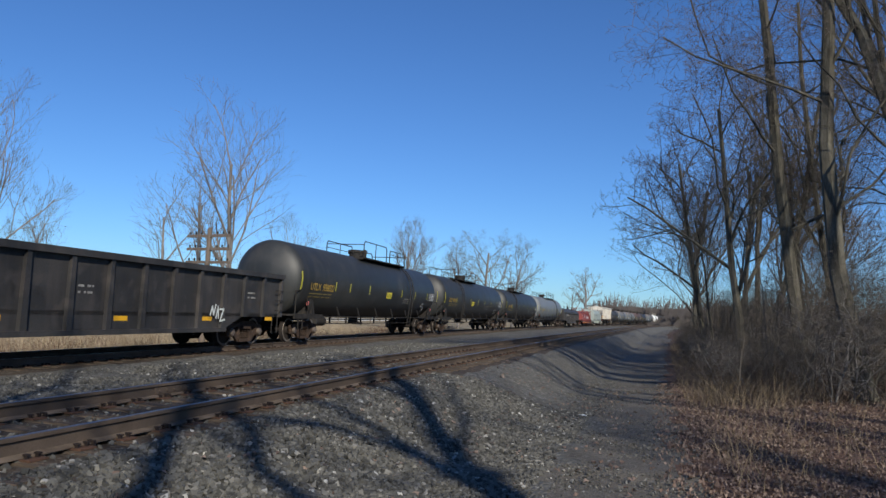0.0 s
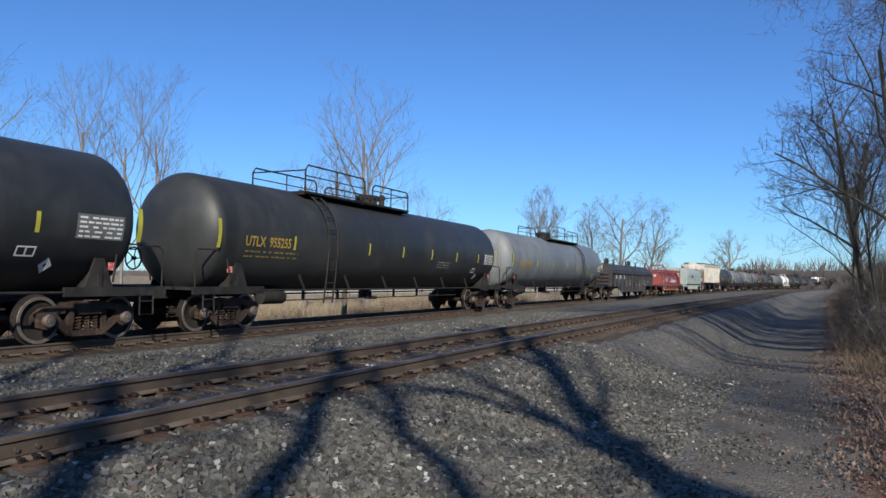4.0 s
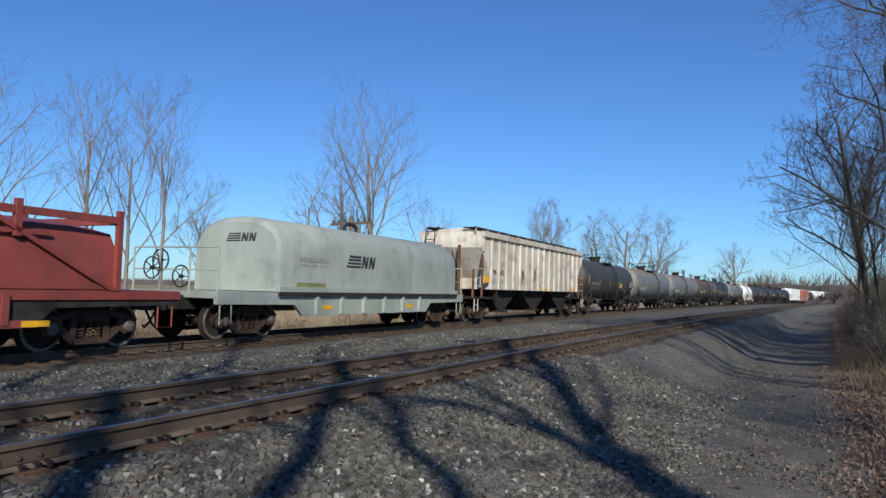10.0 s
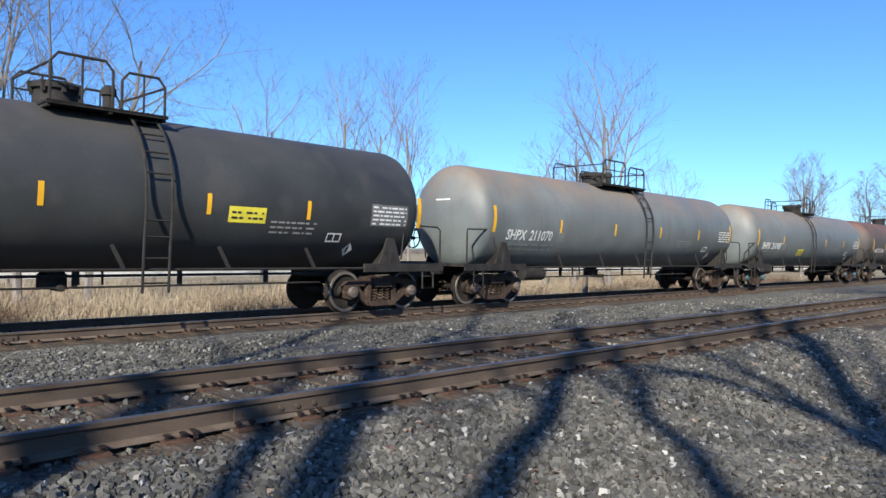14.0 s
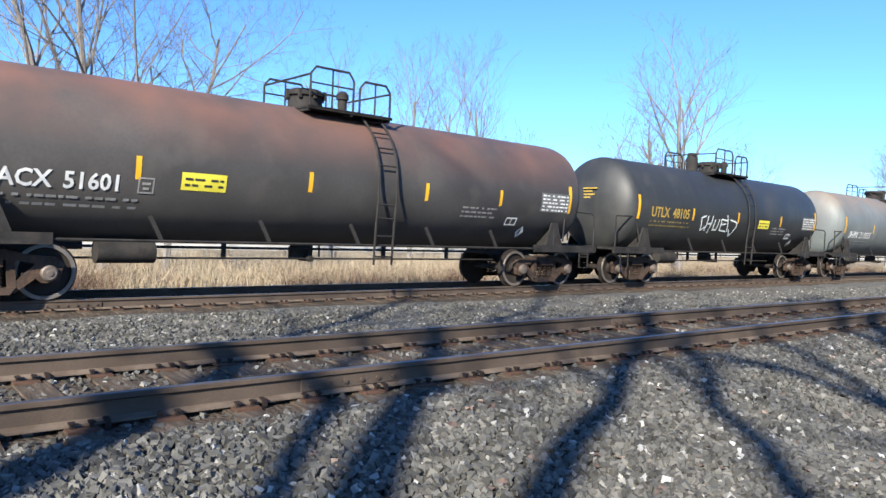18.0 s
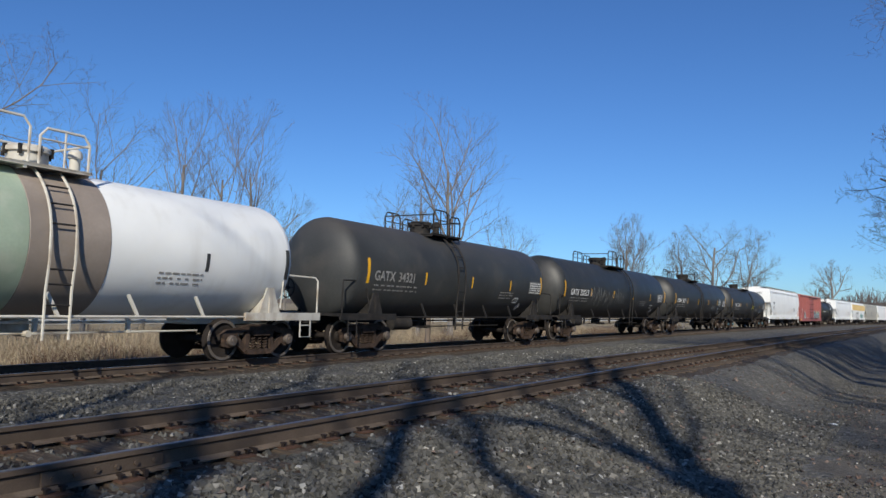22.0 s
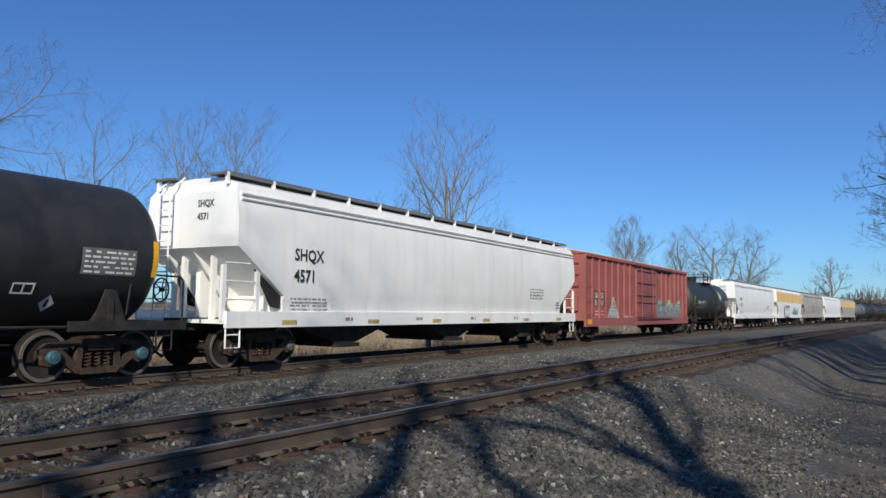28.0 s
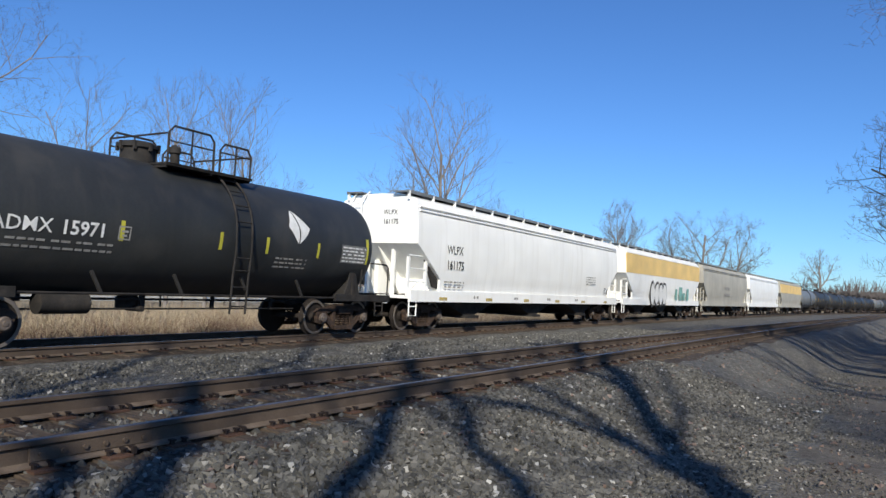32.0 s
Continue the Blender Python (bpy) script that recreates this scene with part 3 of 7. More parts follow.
def tank_car(length, paint, label, marks=None, strips="yellow", short=False, dome=0.0, ladder_at=None, blue=False, seed=0, r=TANK_R, cz=TANK_Z, bands=(), frame_paint=None, lamp_end=False, hatch2=False, rail_at=None, inset=1.5, strip_at=None, gap=(0.75, 0.85)):
    """A railway tank car: shell with dished heads on stub sills, trucks, top platform with railing, ladders, reflective strips and lettering."""
    rng = random.Random(seed)
    car = thing("tank_car", label, "tank car", "cars of the freight train")
    half = length / 2
    hs = half - 0.92                      # half the shell
    side = Side(r=r, cz=cz)
    fm = M[frame_paint] if frame_paint else M["frame"]
    dish = [(0.62 * (1 - math.sin(a)), r * math.cos(a) if i < 8 else 0.02) for i in range(9) for a in (i / 8 * math.pi / 2,)]
    full = [(gap[0] - half + d, rr) for d, rr in reversed(dish)] + [(0, r)] + [(half - gap[1] - d, rr) for d, rr in dish]
    shell = Build().lathe(full, "y", (0, 0, cz), 64)
    part("tank_shell", shell, M[paint], car)
    for f in (-0.72, -0.36, 0.02, 0.38, 0.70) if "grey" in paint else ():
        yy = f * (hs - 0.6)
        weld = Build().lathe([(yy - 0.025, r), (yy - 0.02, r + 0.003), (yy + 0.02, r + 0.003), (yy + 0.025, r)], "y", (0, 0, cz), 48)
        part("weld_seam", weld, M[paint], car)
    for y0, y1, pm, tall in bands:
        part("painted_band", Build().lathe([(y0, r + 0.004), (y0 + 0.01, r + 0.012), (y1 - 0.01, r + 0.012), (y1, r + 0.004)], "y", (0, 0, cz), 64), M[pm], car, tall)
    # stub sills, draft boxes, bolsters and end platforms
    for e in (-1, 1):
        b = Build().box(-0.33, 0.33, min(e * (half - 0.35), e * (half - 3.6)), max(e * (half - 0.35), e * (half - 3.6)), 0.80, 1.04)
        part("stub_sill", b, fm, car)
        b = Build().box(-1.42, 1.42, min(e * (half - 0.42), e * (half - 1.5)), max(e * (half - 0.42), e * (half - 1.5)), 1.02, 1.08)
        part("end_platform", b, fm, car)
        for s_ in (-1, 1):
            part("side_beam", Build().box(s_ * 1.415 - 0.035, s_ * 1.415 + 0.035, min(e * (half - 0.42), e * (half - 2.9)), max(e * (half - 0.42), e * (half - 2.9)), 0.92, 1.10), fm, car)
        yb = e * (half - 2.05)
        for s_ in (-1, 1):
            # saddle that carries the shell over the truck
            b = Build()
            b.prism([(yb - 0.36, 1.02), (yb + 0.36, 1.02), (yb + 0.10, 1.68), (yb - 0.10, 1.68)], s_ * 1.28, s_ * 1.33)
            b.section([(s_ * 0.30, 0.95), (s_ * 1.35, 0.95), (s_ * 1.36, 1.35), (s_ * 1.31, 1.68), (s_ * 1.18, 1.50), (s_ * 0.9, 1.22), (s_ * 0.3, 1.02)], yb - 0.05, yb + 0.05)
            part("saddle", b, fm if paint != "white" else M["dirty_white"], car)
            # corner hand rail of the end platform and the sill step
            b = Build()
            yo, yi = e * (half - 0.5), e * (half - 1.5)
            b.tube([(s_ * 1.40, yo, 1.06), (s_ * 1.40, yo, 1.90), (s_ * 1.36, yo - e * 0.06, 1.98), (s_ * 1.30, yi, 2.0), (s_ * 1.30, yi - e * 0.12, 1.85), (s_ * 1.36, yi - e * 0.25, 1.2)], 0.022, 6)
            part("corner_rail", b, fm, car)
            b = Build()
            ys = e * (half - 0.75)
            b.tube([(s_ * 1.42, ys, 1.10), (s_ * 1.43, ys, 0.52), (s_ * 1.43, ys - e * 0.36, 0.52), (s_ * 1.42, ys - e * 0.36, 1.10)], 0.02, 6)
            b.tube([(s_ * 1.43, ys, 0.80), (s_ * 1.43, ys - e * 0.36, 0.80)], 0.016, 5)
            part("sill_step", b, fm, car)
    # long side rails with struts down to the shell
    for s_ in (-1, 1):
        b = Build()
        b.tube([(s_ * 1.40, -(half - 2.2), 1.0), (s_ * 1.40, half - 2.2, 1.0)], 0.028, 6)
        part("side_rail", b, fm, car)
        n = max(4, int(length / 3.2))
        for i in range(n):
            yy = (i + 0.5) / n * 2 * (half - 3.4) - (half - 3.4)
            z1 = cz - 0.86
            x1 = math.sqrt(max(0.01, r * r - (z1 - cz) ** 2))
            part("rail_strut", Build().box(-0.02, 0.02, -0.03, 0.03, 0, 0.46), fm, car, at=pose(s_ * 1.40, yy + 0.16, 1.0, 24, s_ * -9, 0))
    # pipes and safety rail below the shell
    b = Build()
    b.tube([(0.35, -(half - 3.3), 0.86), (0.35, half - 3.3, 0.86)], 0.03, 6)
    for i in range(int(length / 1.9)):
        yy = -(half - 4.2) + i * 1.9
        if yy < half - 4.0:
            b.box(0.32, 0.38, yy - 0.04, yy + 0.04, 0.64, 1.05)
    b.tube([(0.35, -(half - 3.3), 0.66), (0.35, half - 3.3, 0.66)], 0.022, 6)
    part("train_pipe", b, fm, car)
    b = Build().lathe([(0, 0.02), (0.02, 0.24), (0.25, 0.24), (0.34, 0.16), (0.42, 0.16)], "z", (0, dome, 0.62), 14).tube([(0, dome, 0.66), (0.5, dome, 0.66)], 0.06, 8)
    part("bottom_outlet", b, fm, car)
    b = Build().lathe([(-0.5, 0.05), (-0.48, 0.20), (0.48, 0.20), (0.5, 0.05)], "y", (0.62, -(half - 4.2), 0.78), 14)
    part("air_reservoir", b, fm, car)
    # top fittings
    zt = cz + r
    pl = dome
    ra, rb = rail_at or (pl - 1.9, pl + 1.5)
    b = Build().lathe([(zt - 0.12, 0.36), (zt + 0.26, 0.36), (zt + 0.27, 0.42), (zt + 0.34, 0.42), (zt + 0.40, 0.34), (zt + 0.42, 0.10)], "z", (0, pl, 0), 20)
    mw = part("manway", b, fm, car)
    for i in range(8):
        a = 2 * math.pi * i / 8
        part("bolt", gear()["bolt"], None, mw, at=pose(0.41 * math.cos(a), pl + 0.41 * math.sin(a), zt + 0.29))
    b = Build().lathe([(zt - 0.1, 0.10), (zt + 0.30, 0.10), (zt + 0.32, 0.14), (zt + 0.44, 0.13), (zt + 0.5, 0.06)], "z", (0.12, pl + 0.85, 0), 12)
    part("relief_valve", b, fm, car)
    if hatch2:
        part("valve_housing", Build().lathe([(zt - 0.1, 0.2), (zt + 0.45, 0.2), (zt + 0.5, 0.17), (zt + 0.62, 0.15), (zt + 0.64, 0.05)], "z", (0, pl - 1.15, 0), 14), fm, car)
    deck = part("top_platform", Build().box(-1.0, 1.0, (ra + rb) / 2 - 0.03, (ra + rb) / 2 + 0.03, zt - 0.16, zt - 0.10), fm, car)
    for s_ in (-1, 1):
        x0, x1 = sorted((s_ * 0.5, s_ * 1.02))
        part("grating", Build().box(x0, x1, ra - 0.05, rb + 0.05, zt - 0.10, zt - 0.06), fm, deck)
        part("edge_angle", Build().box(s_ * 1.0 - 0.02, s_ * 1.0 + 0.02, ra - 0.05, rb + 0.05, zt - 0.115, zt - 0.055), fm, deck)
    for yy in (ra, rb):
        part("cross_beam", Build().box(-0.97, 0.97, yy - 0.03, yy + 0.03, zt - 0.16, zt - 0.104), fm, deck)
    za = zt + 0.72
    hoops = []
    for s_ in (-1, 1):
        for a0, a1, drop in ((ra, ra + (rb - ra) * 0.52, 0.0), (ra + (rb - ra) * 0.60, rb, 0.12)):
            pts = [(s_ * 0.98, a0, zt - 0.08), (s_ * 0.98, a0, za - drop - 0.15), (s_ * 0.98, a0 + 0.12, za - drop)] + [(s_ * 0.98, a1 - 0.12, za - drop), (s_ * 0.98, a1, za - drop - 0.15), (s_ * 0.98, a1, zt - 0.08)]
            hoops.append((pts, 0.026))
            m_ = (a0 + a1) / 2
            hoops.append(([(s_ * 0.98, m_, zt - 0.08), (s_ * 0.98, m_, za - drop)], 0.02))
            if rng.random() < 0.7:
                hoops.append(([(s_ * 0.98, a0, zt + 0.4), (s_ * 0.98, a1, zt + 0.4)], 0.018))
    hoops.append(([(-0.98, ra, za - 0.16), (0.98, ra, za - 0.16)], 0.022))
    hoops.append(([(-0.98, rb, za - 0.28), (0.98, rb, za - 0.28)], 0.022))
    for pts, rr in hoops:
        part("railing_bar", Build().tube(pts, rr, 6), fm, car)
    # curved ladders
    la = pl + 0.55 if ladder_at is None else ladder_at
    for s_ in (-1, 1):
        b = Build()
        path = []
        for i in range(11):
            a = radians(72 - i * 7.2)
            path.append((s_ * (r + 0.11) * math.cos(a), cz + (r + 0.11) * math.sin(a)))
        path += [(s_ * (r + 0.12), cz - 0.35), (s_ * (r + 0.06), 1.45), (s_ * 1.45, 0.60)]
        for d in (0, 0.46):
            b.tube([(x, la + d, z) for x, z in path], 0.026, 6)
        lad = part("ladder", b, fm, car)
        for i in range(len(path) - 1):
            for f in ((0.5,) if i < 10 and i % 2 == 0 else (0.3, 0.8) if i > 10 else ()):
                x, z = path[i][0] * (1 - f) + path[i + 1][0] * f, path[i][1] * (1 - f) + path[i + 1][1] * f
                if s_ > 0:
                    part("rung", gear()["rung"], None, lad, at=pose(x, la, z))
    truck(car, half - 2.05, blue)
    truck(car, -(half - 2.05), blue)
    ends(car, half)
    # strips and markings
    sm = M[strips]
    edge = half - inset
    for s_ in (-1, 1):
        strip(s_ * edge - (0.16 if s_ > 0 else 0), cz - 0.42, cz + 0.28, 0.12, sm, car, side)
    n = 3 if short else 7 if half > 10 else 4
    for yy in strip_at or [-edge + (i + 1) * 2 * edge / (n + 1) for i in range(n)]:
        if marks and marks.clear[0] - 0.2 < yy < marks.clear[1] + 0.12:
            yy = marks.clear[1] + 0.14
        if marks and marks.orange is not None and abs(yy + 0.05 - marks.orange) < 0.55:
            continue
        if abs(yy - la - 0.2) > 0.45:
            strip(yy, cz - 0.36, cz + 0.02, 0.09, sm, car, side)
    if lamp_end:
        for e in (-1, 1):
            part("end_placard", Build().box(1.30, 1.32, e * (half - 1.75) - 0.08, e * (half - 1.75) + 0.08, 1.44, 1.60), M["placard_red"], car, "red and white placard")
    if marks:
        marks(car, side, rng, hs)
    return car


def usual_marks(code, number, colour="letter_white", size=0.28, y=None, z=None, panel=True, placard=True, head=True, orange=None, tag=True, span=2.1, panel_z=None):
    """The reporting mark and number, the small stencils under it and the data panel of a tank car."""
    def put(car, side, rng, hs):
        m = M[colour]
        y0 = -hs + 1.75 if y is None else y
        z0 = side.cz - 0.32 if z is None else z
        w1, w2 = (max(u for u, _ in letters(q, size)[0]) for q in (code, number))
        wide = (span - size * 0.55) / (w1 + w2)
        word(code, y0, z0, size, m, car, side, wide)
        word(number, y0 + w1 * wide + size * 0.55, z0, size, m, car, side, wide)
        if colour == "letter_white":
            b, yb, zb, q = Build(), y0 + span + 0.30, z0 - 0.02, 0.26
            for a, c, d, e in ((0, q, 0, 0.025), (0, q, q - 0.025, q), (0, 0.025, 0, q), (q - 0.025, q, 0, q), (0.08, 0.18, 0.06, 0.10), (0.06, 0.20, 0.14, 0.18)):
                k = patch(yb + a, yb + c, zb + d, zb + e, side, 0.008, 1)
                b.add(k.v, k.f)
            part("marking_box", b.mesh("marking_box", M["letter_dim"], False), None, car)
        lines(y0 + 0.05, z0 - 0.12, 2.2, 2, 0.055, 0.07, M["letter_dim"] if colour != "letter_yellow" else M["letter_dim_yellow"], car, side, rng)
        if panel:
            p = patch(hs - 1.80, hs - 0.70, side.cz - 0.42, side.cz + 0.06, side, 0.006)
            part("data_panel", p.mesh("data_panel", M["panel_grey"]), None, car, "pale stencilled data panel")
            lines(hs - 1.75, side.cz + 0.01, 1.0, 5, 0.05, 0.04, M["letter_white"], car, side, rng, "stencil_line", 0.012)
        if placard:
            b = Build()
            yy, zz, q = hs - 2.9, side.cz - 0.80, 0.19
            for a, c, d, e in ((0, 2 * q, 0, 0.03), (0, 2 * q, q - 0.03, q), (0, 0.03, 0, q), (2 * q - 0.03, 2 * q, 0, q), (q - 0.015, q + 0.015, 0, q)):
                k = patch(yy + a, yy + c, zz + d, zz + e, side, 0.008, 1)
                b.add(k.v, k.f)
            part("marking_box", b.mesh("marking_box", M["letter_white"], False), None, car)
            d = Build().add([side.put(hs - 2.2 + u, side.cz - 0.95 + w, 0.01) for u, w in ((0, -0.15), (0.14, 0), (0, 0.15), (-0.14, 0))], [(0, 1, 2, 3)])
            part("hazard_diamond", d.mesh("hazard_diamond", M["letter_white"], False), None, car, "small white diamond placard")
        if orange is not None:
            pz = side.cz - 0.33 if panel_z is None else panel_z
            p = patch(orange - 0.40, orange + 0.40, pz - 0.15, pz + 0.15, side, 0.006)
            part("hazard_panel", p.mesh("hazard_panel", M["panel_yellow"]), None, car, "yellow stencilled panel")
            lines(orange - 0.34, pz + 0.06, 0.68, 2, 0.05, 0.05, M["letter_black"], car, side, rng, "stencil_line", 0.012)
        if tag:
            lines(min(3.0, hs - 4.2), side.cz - 0.42, 1.1, 3, 0.05, 0.05, M["letter_dim"], car, side, rng)
        if head:
            b = Build()
            for i, w in enumerate((0.5, 0.32, 0.4, 0.25)):
                b.box(-0.25, -0.25 + w, -hs + 0.02 + 0.02 * i, -hs + 0.05, side.cz + 0.42 - 0.09 * i, side.cz + 0.46 - 0.09 * i)
            part("head_stencil", b, m, car, at=pose(0.1, -0.02, 0))
    put.orange = orange
    put.clear = (-99, -99) if y is None else (y, y + span)
    return put


def frame_sill(car, half, z0, z1, material, w=0.33):
    part("center_sill", Build().box(-w, w, -(half - 0.4), half - 0.4, z0, z1), material, car)


def covered_hopper(length, paint, label, ribs=False, top_paint=None, code="", number="", colour="letter_black", seed=0, z_top=4.35, marks=None, x=1.52, bays=3):
    """A covered hopper: tall side, sloped end sheets over open end platforms, hatch walkway on the roof and discharge bays below."""
    rng = random.Random(seed)
    car = thing("covered_hopper", label, "hopper car", "cars of the freight train")
    half = length / 2
    m = M[paint]
    hb = half - (1.25 if ribs else 0.75)   # half the body at the top
    hl = half - 2.25                     # half the body at the sill
    zs, zl, zd = (1.45, 3.3, 0.5) if ribs else (1.15, 2.72, 0.5)                    # sill and the foot of the end's upright part
    outline = [(-hl, zs), (hl, zs), (hl, zs + zd), (hb, zl), (hb, z_top - 0.25), (hb - 0.12, z_top), (-hb + 0.12, z_top), (-hb, z_top - 0.25), (-hb, zl), (-hl, zs + zd)]
    b = Build()
    n = len(outline)
    if ribs:
        sec = [(x, 0.0), (x, 1.0)]
        vs = [(-x, y, z) for y, z in outline] + [(x, y, z) for y, z in outline]
        b.add(vs, [tuple(range(n)), tuple(range(2 * n - 1, n - 1, -1))] + [(i, i + n, (i + 1) % n + n, (i + 1) % n) for i in range(n)])
    else:
        # rounded side: the wall bulges between sill and roof
        rows = [(1.00, zs), (1.0, zs + 0.35), (1.02, zs + 0.5), (1.045, 2.0), (1.055, 2.4), (1.06, 2.72), (1.045, 3.35), (0.985, z_top - 0.22), (0.93, z_top - 0.06), (0.6, z_top + 0.10), (0.0, z_top + 0.14)]

        def reach(z):
            if z <= zs + zd:
                return hl
            return min(hb, hl + (hb - hl) * (z - zs - zd) / (zl - zs - zd))
        vs = []
        for k_, z in rows:
            e = reach(z) - (0.1 if z > z_top - 0.1 else 0)
            vs += [(-x * k_, -e, z), (-x * k_, e, z), (x * k_, -e, z), (x * k_, e, z)]
        fs = []
        for i in range(len(rows) - 1):
            a, c = 4 * i, 4 * (i + 1)
            fs += [(a, a + 1, c + 1, c), (a + 2, c + 2, c + 3, a + 3), (a, c, c + 2, a + 2), (a + 1, a + 3, c + 3, c + 1)]
        fs += [(0, 2, 3, 1)]
        b.add(vs, fs)
    part("hopper_body", b, m, car)
    side = Side(x=x * (1.0 if ribs else 1.055))
    if ribs:
        k = int(length / 1.05)
        for i in range(k + 1):
            yy = -hb + 0.12 + (2 * hb - 0.24) * i / k
            low = zs if abs(yy) < hl else zs + zd + (abs(yy) - hl) / (hb - hl) * (zl - zs - zd)
            for s_ in (-1, 1):
                x0, x1 = sorted((s_ * x, s_ * (x + 0.075)))
                part("side_rib", Build().section([(x0, low), (x1, low), (x1, z_top - 0.3), (x0, z_top - 0.24)], yy - 0.05, yy + 0.05), m, car)
        for s_ in (-1, 1):
            x0, x1 = sorted((s_ * (x - 0.03), s_ * (x + 0.12)))
            part("top_chord", Build().section([(x0, z_top - 0.24), (x1, z_top - 0.24), (x1, z_top - 0.02), (x0, z_top + 0.03)], -hb, hb), m, car)
        part("roof", Build().section([(-x, z_top - 0.02), (x, z_top - 0.02), (0.6, z_top + 0.12), (-0.6, z_top + 0.12)], -hb + 0.1, hb - 0.1), m, car)
    else:
        for s_ in (-1, 1):
            x0, x1 = sorted((s_ * (x - 0.05), s_ * (x + 0.045)))
            part("side_sill", Build().box(x0, x1, -(half - 0.55), half - 0.55, zs - 0.22, zs + 0.14), m, car)
            for zz in (z_top - 0.42, z_top - 0.30):
                part("top_rail", Build().tube([(s_ * x * 1.02, -hb + 0.1, zz), (s_ * x * 1.02, hb - 0.1, zz)], 0.035, 6), m, car)
    if top_paint:
        for s_ in (-1, 1):
            x0, x1 = sorted((s_ * (x * 1.03), s_ * (x * 1.07)))
            part("coloured_side_panel", Build().section([(x0, 2.75), (x1, 2.75), (x1 * 0.99, z_top - 0.35), (x0, z_top - 0.35)], -hb + 0.05, hb - 0.05), M[top_paint], car, "faded orange-yellow upper panel")
    dark = M["frame"]
    # ribbed car's ends: rust brown, with their shade put into the dark tone
    em = M["rust"] if ribs else m
    for e in (-1, 1):
        yo = e * (half - 0.5)
        b = Build().box(-1.5, 1.5, min(yo, e * (half - 3.4)), max(yo, e * (half - 3.4)), 1.02, 1.10)
        part("end_platform", b, m if not ribs else dark, car)
        posts = [(-0.375, e * (hl + 0.45), 0.075, 0.45, 2.2)]
        for xx in (-1.44, 1.44):
            posts += [(xx, yo - e * 0.02, 0.04, 0.05, 2.3), (xx, e * (half - 1.5), 0.04, 0.05, zl + 0.02)]
        for xx in (-0.5, 0.5):
            posts.append((xx, e * (half - 1.05), 0.05, 0.06, zl + 0.1))
        for xx, yy, wx, wy, zz in posts:
            part("end_post", Build().box(xx - wx, xx + wx, yy - wy, yy + wy, 1.08, zz), em, car)
        part("slope_sheet", Build().prism([(e * (hl - 1.3), 1.12), (e * (hl - 1.2), 1.12), (e * hb, zl + 0.02), (e * (hb - 0.14), zl + 0.02)], -1.42, 1.42), em, car)
        for xx in (-0.95, 0.0):
            part("slope_gusset", Build().prism([(e * (hl - 0.9), 1.12), (e * (hl + 0.1), 1.12), (e * (hb - 0.05), zl), (e * (hb - 0.3), zl)], xx - 0.03, xx + 0.03), em, car)
        for s_ in (-1, 1):
            if not ribs:
                # dark plate that paints the shade inside the open end cut
                part("end_web", Build().prism([(e * hl, zs + 0.2), (e * hl, zs + zd), (e * (hb - 0.4), zl - 0.06), (e * (hl + 0.3), zs + 0.25)], s_ * 1.40, s_ * 1.45), dark, car, "dark triangular plate for the shaded end cavity")
            for zz in (1.55, 1.95, 2.35):
                part("grab_iron", Build().tube([(s_ * 1.46, yo - e * 0.05, zz), (s_ * 1.46, e * (half - 1.5), zz)], 0.02, 5), m, car)
            b = Build().tube([(s_ * 1.48, yo - e * 0.1, 1.05), (s_ * 1.48, yo - e * 0.1, 0.5), (s_ * 1.48, yo - e * 0.5, 0.5), (s_ * 1.48, yo - e * 0.5, 1.05)], 0.022, 6)
            b.tube([(s_ * 1.48, yo - e * 0.1, 0.78), (s_ * 1.48, yo - e * 0.5, 0.78)], 0.018, 5)
            part("sill_step", b, m, car)
        b = Build()
        for xx in (-0.95, -0.5):
            b.tube([(xx, yo - e * 0.06, 1.1), (xx, yo - e * 0.06, z_top - 0.1), (xx, yo - e * 0.45, z_top + 0.22)], 0.024, 6)
        for i in range(8):
            b.tube([(-0.95, yo - e * 0.06, 1.45 + 0.36 * i), (-0.5, yo - e * 0.06, 1.45 + 0.36 * i)], 0.018, 5)
        part("end_ladder", b, m if not ribs else dark, car)
    # discharge bays
    for i in range(bays):
        yy = (i - (bays - 1) / 2) * 2 * hl / bays
        w = hl / bays * 0.92
        part("discharge_bay", Build().prism([(yy - w, zs), (yy + w, zs), (yy + 0.35, 0.45), (yy - 0.35, 0.45)], -1.15, 1.15), dark if ribs or paint != "white" else dark, car)
        part("outlet_gate", Build().box(-1.3, 1.3, yy - 0.42, yy + 0.42, 0.36, 0.46), dark, car)
    # roof walkway on brackets
    for s_ in (-1, 1):
        x0, x1 = sorted((s_ * 0.62, s_ * 1.18))
        part("roof_walkway", Build().box(x0, x1, -hb - 0.1, hb + 0.1, z_top + 0.15, z_top + 0.19), dark if ribs else M["grey"], car)
        part("walkway_edge", Build().box(s_ * 1.20 - 0.015, s_ * 1.20 + 0.015, -hb - 0.1, hb + 0.1, z_top + 0.11, z_top + 0.21), dark if ribs else M["grey"], car)
    k = int(length / 1.5)
    for i in range(k + 1):
        yy = -hb + 2 * hb * i / k
        for s_ in (-1, 1):
            part("walkway_bracket", Build().prism([(yy - 0.04, z_top - 0.08), (yy + 0.04, z_top - 0.08), (yy + 0.04, z_top + 0.19), (yy - 0.04, z_top + 0.19)], s_ * 1.15, s_ * 1.22), m, car)
    for i in range(4):
        part("hatch_cover", Build().box(-0.42, 0.42, -hb + 1 + i * (2 * hb - 2) / 4, -hb + 0.7 + (i + 1) * (2 * hb - 2) / 4, z_top + 0.12, z_top + 0.24), m, car)
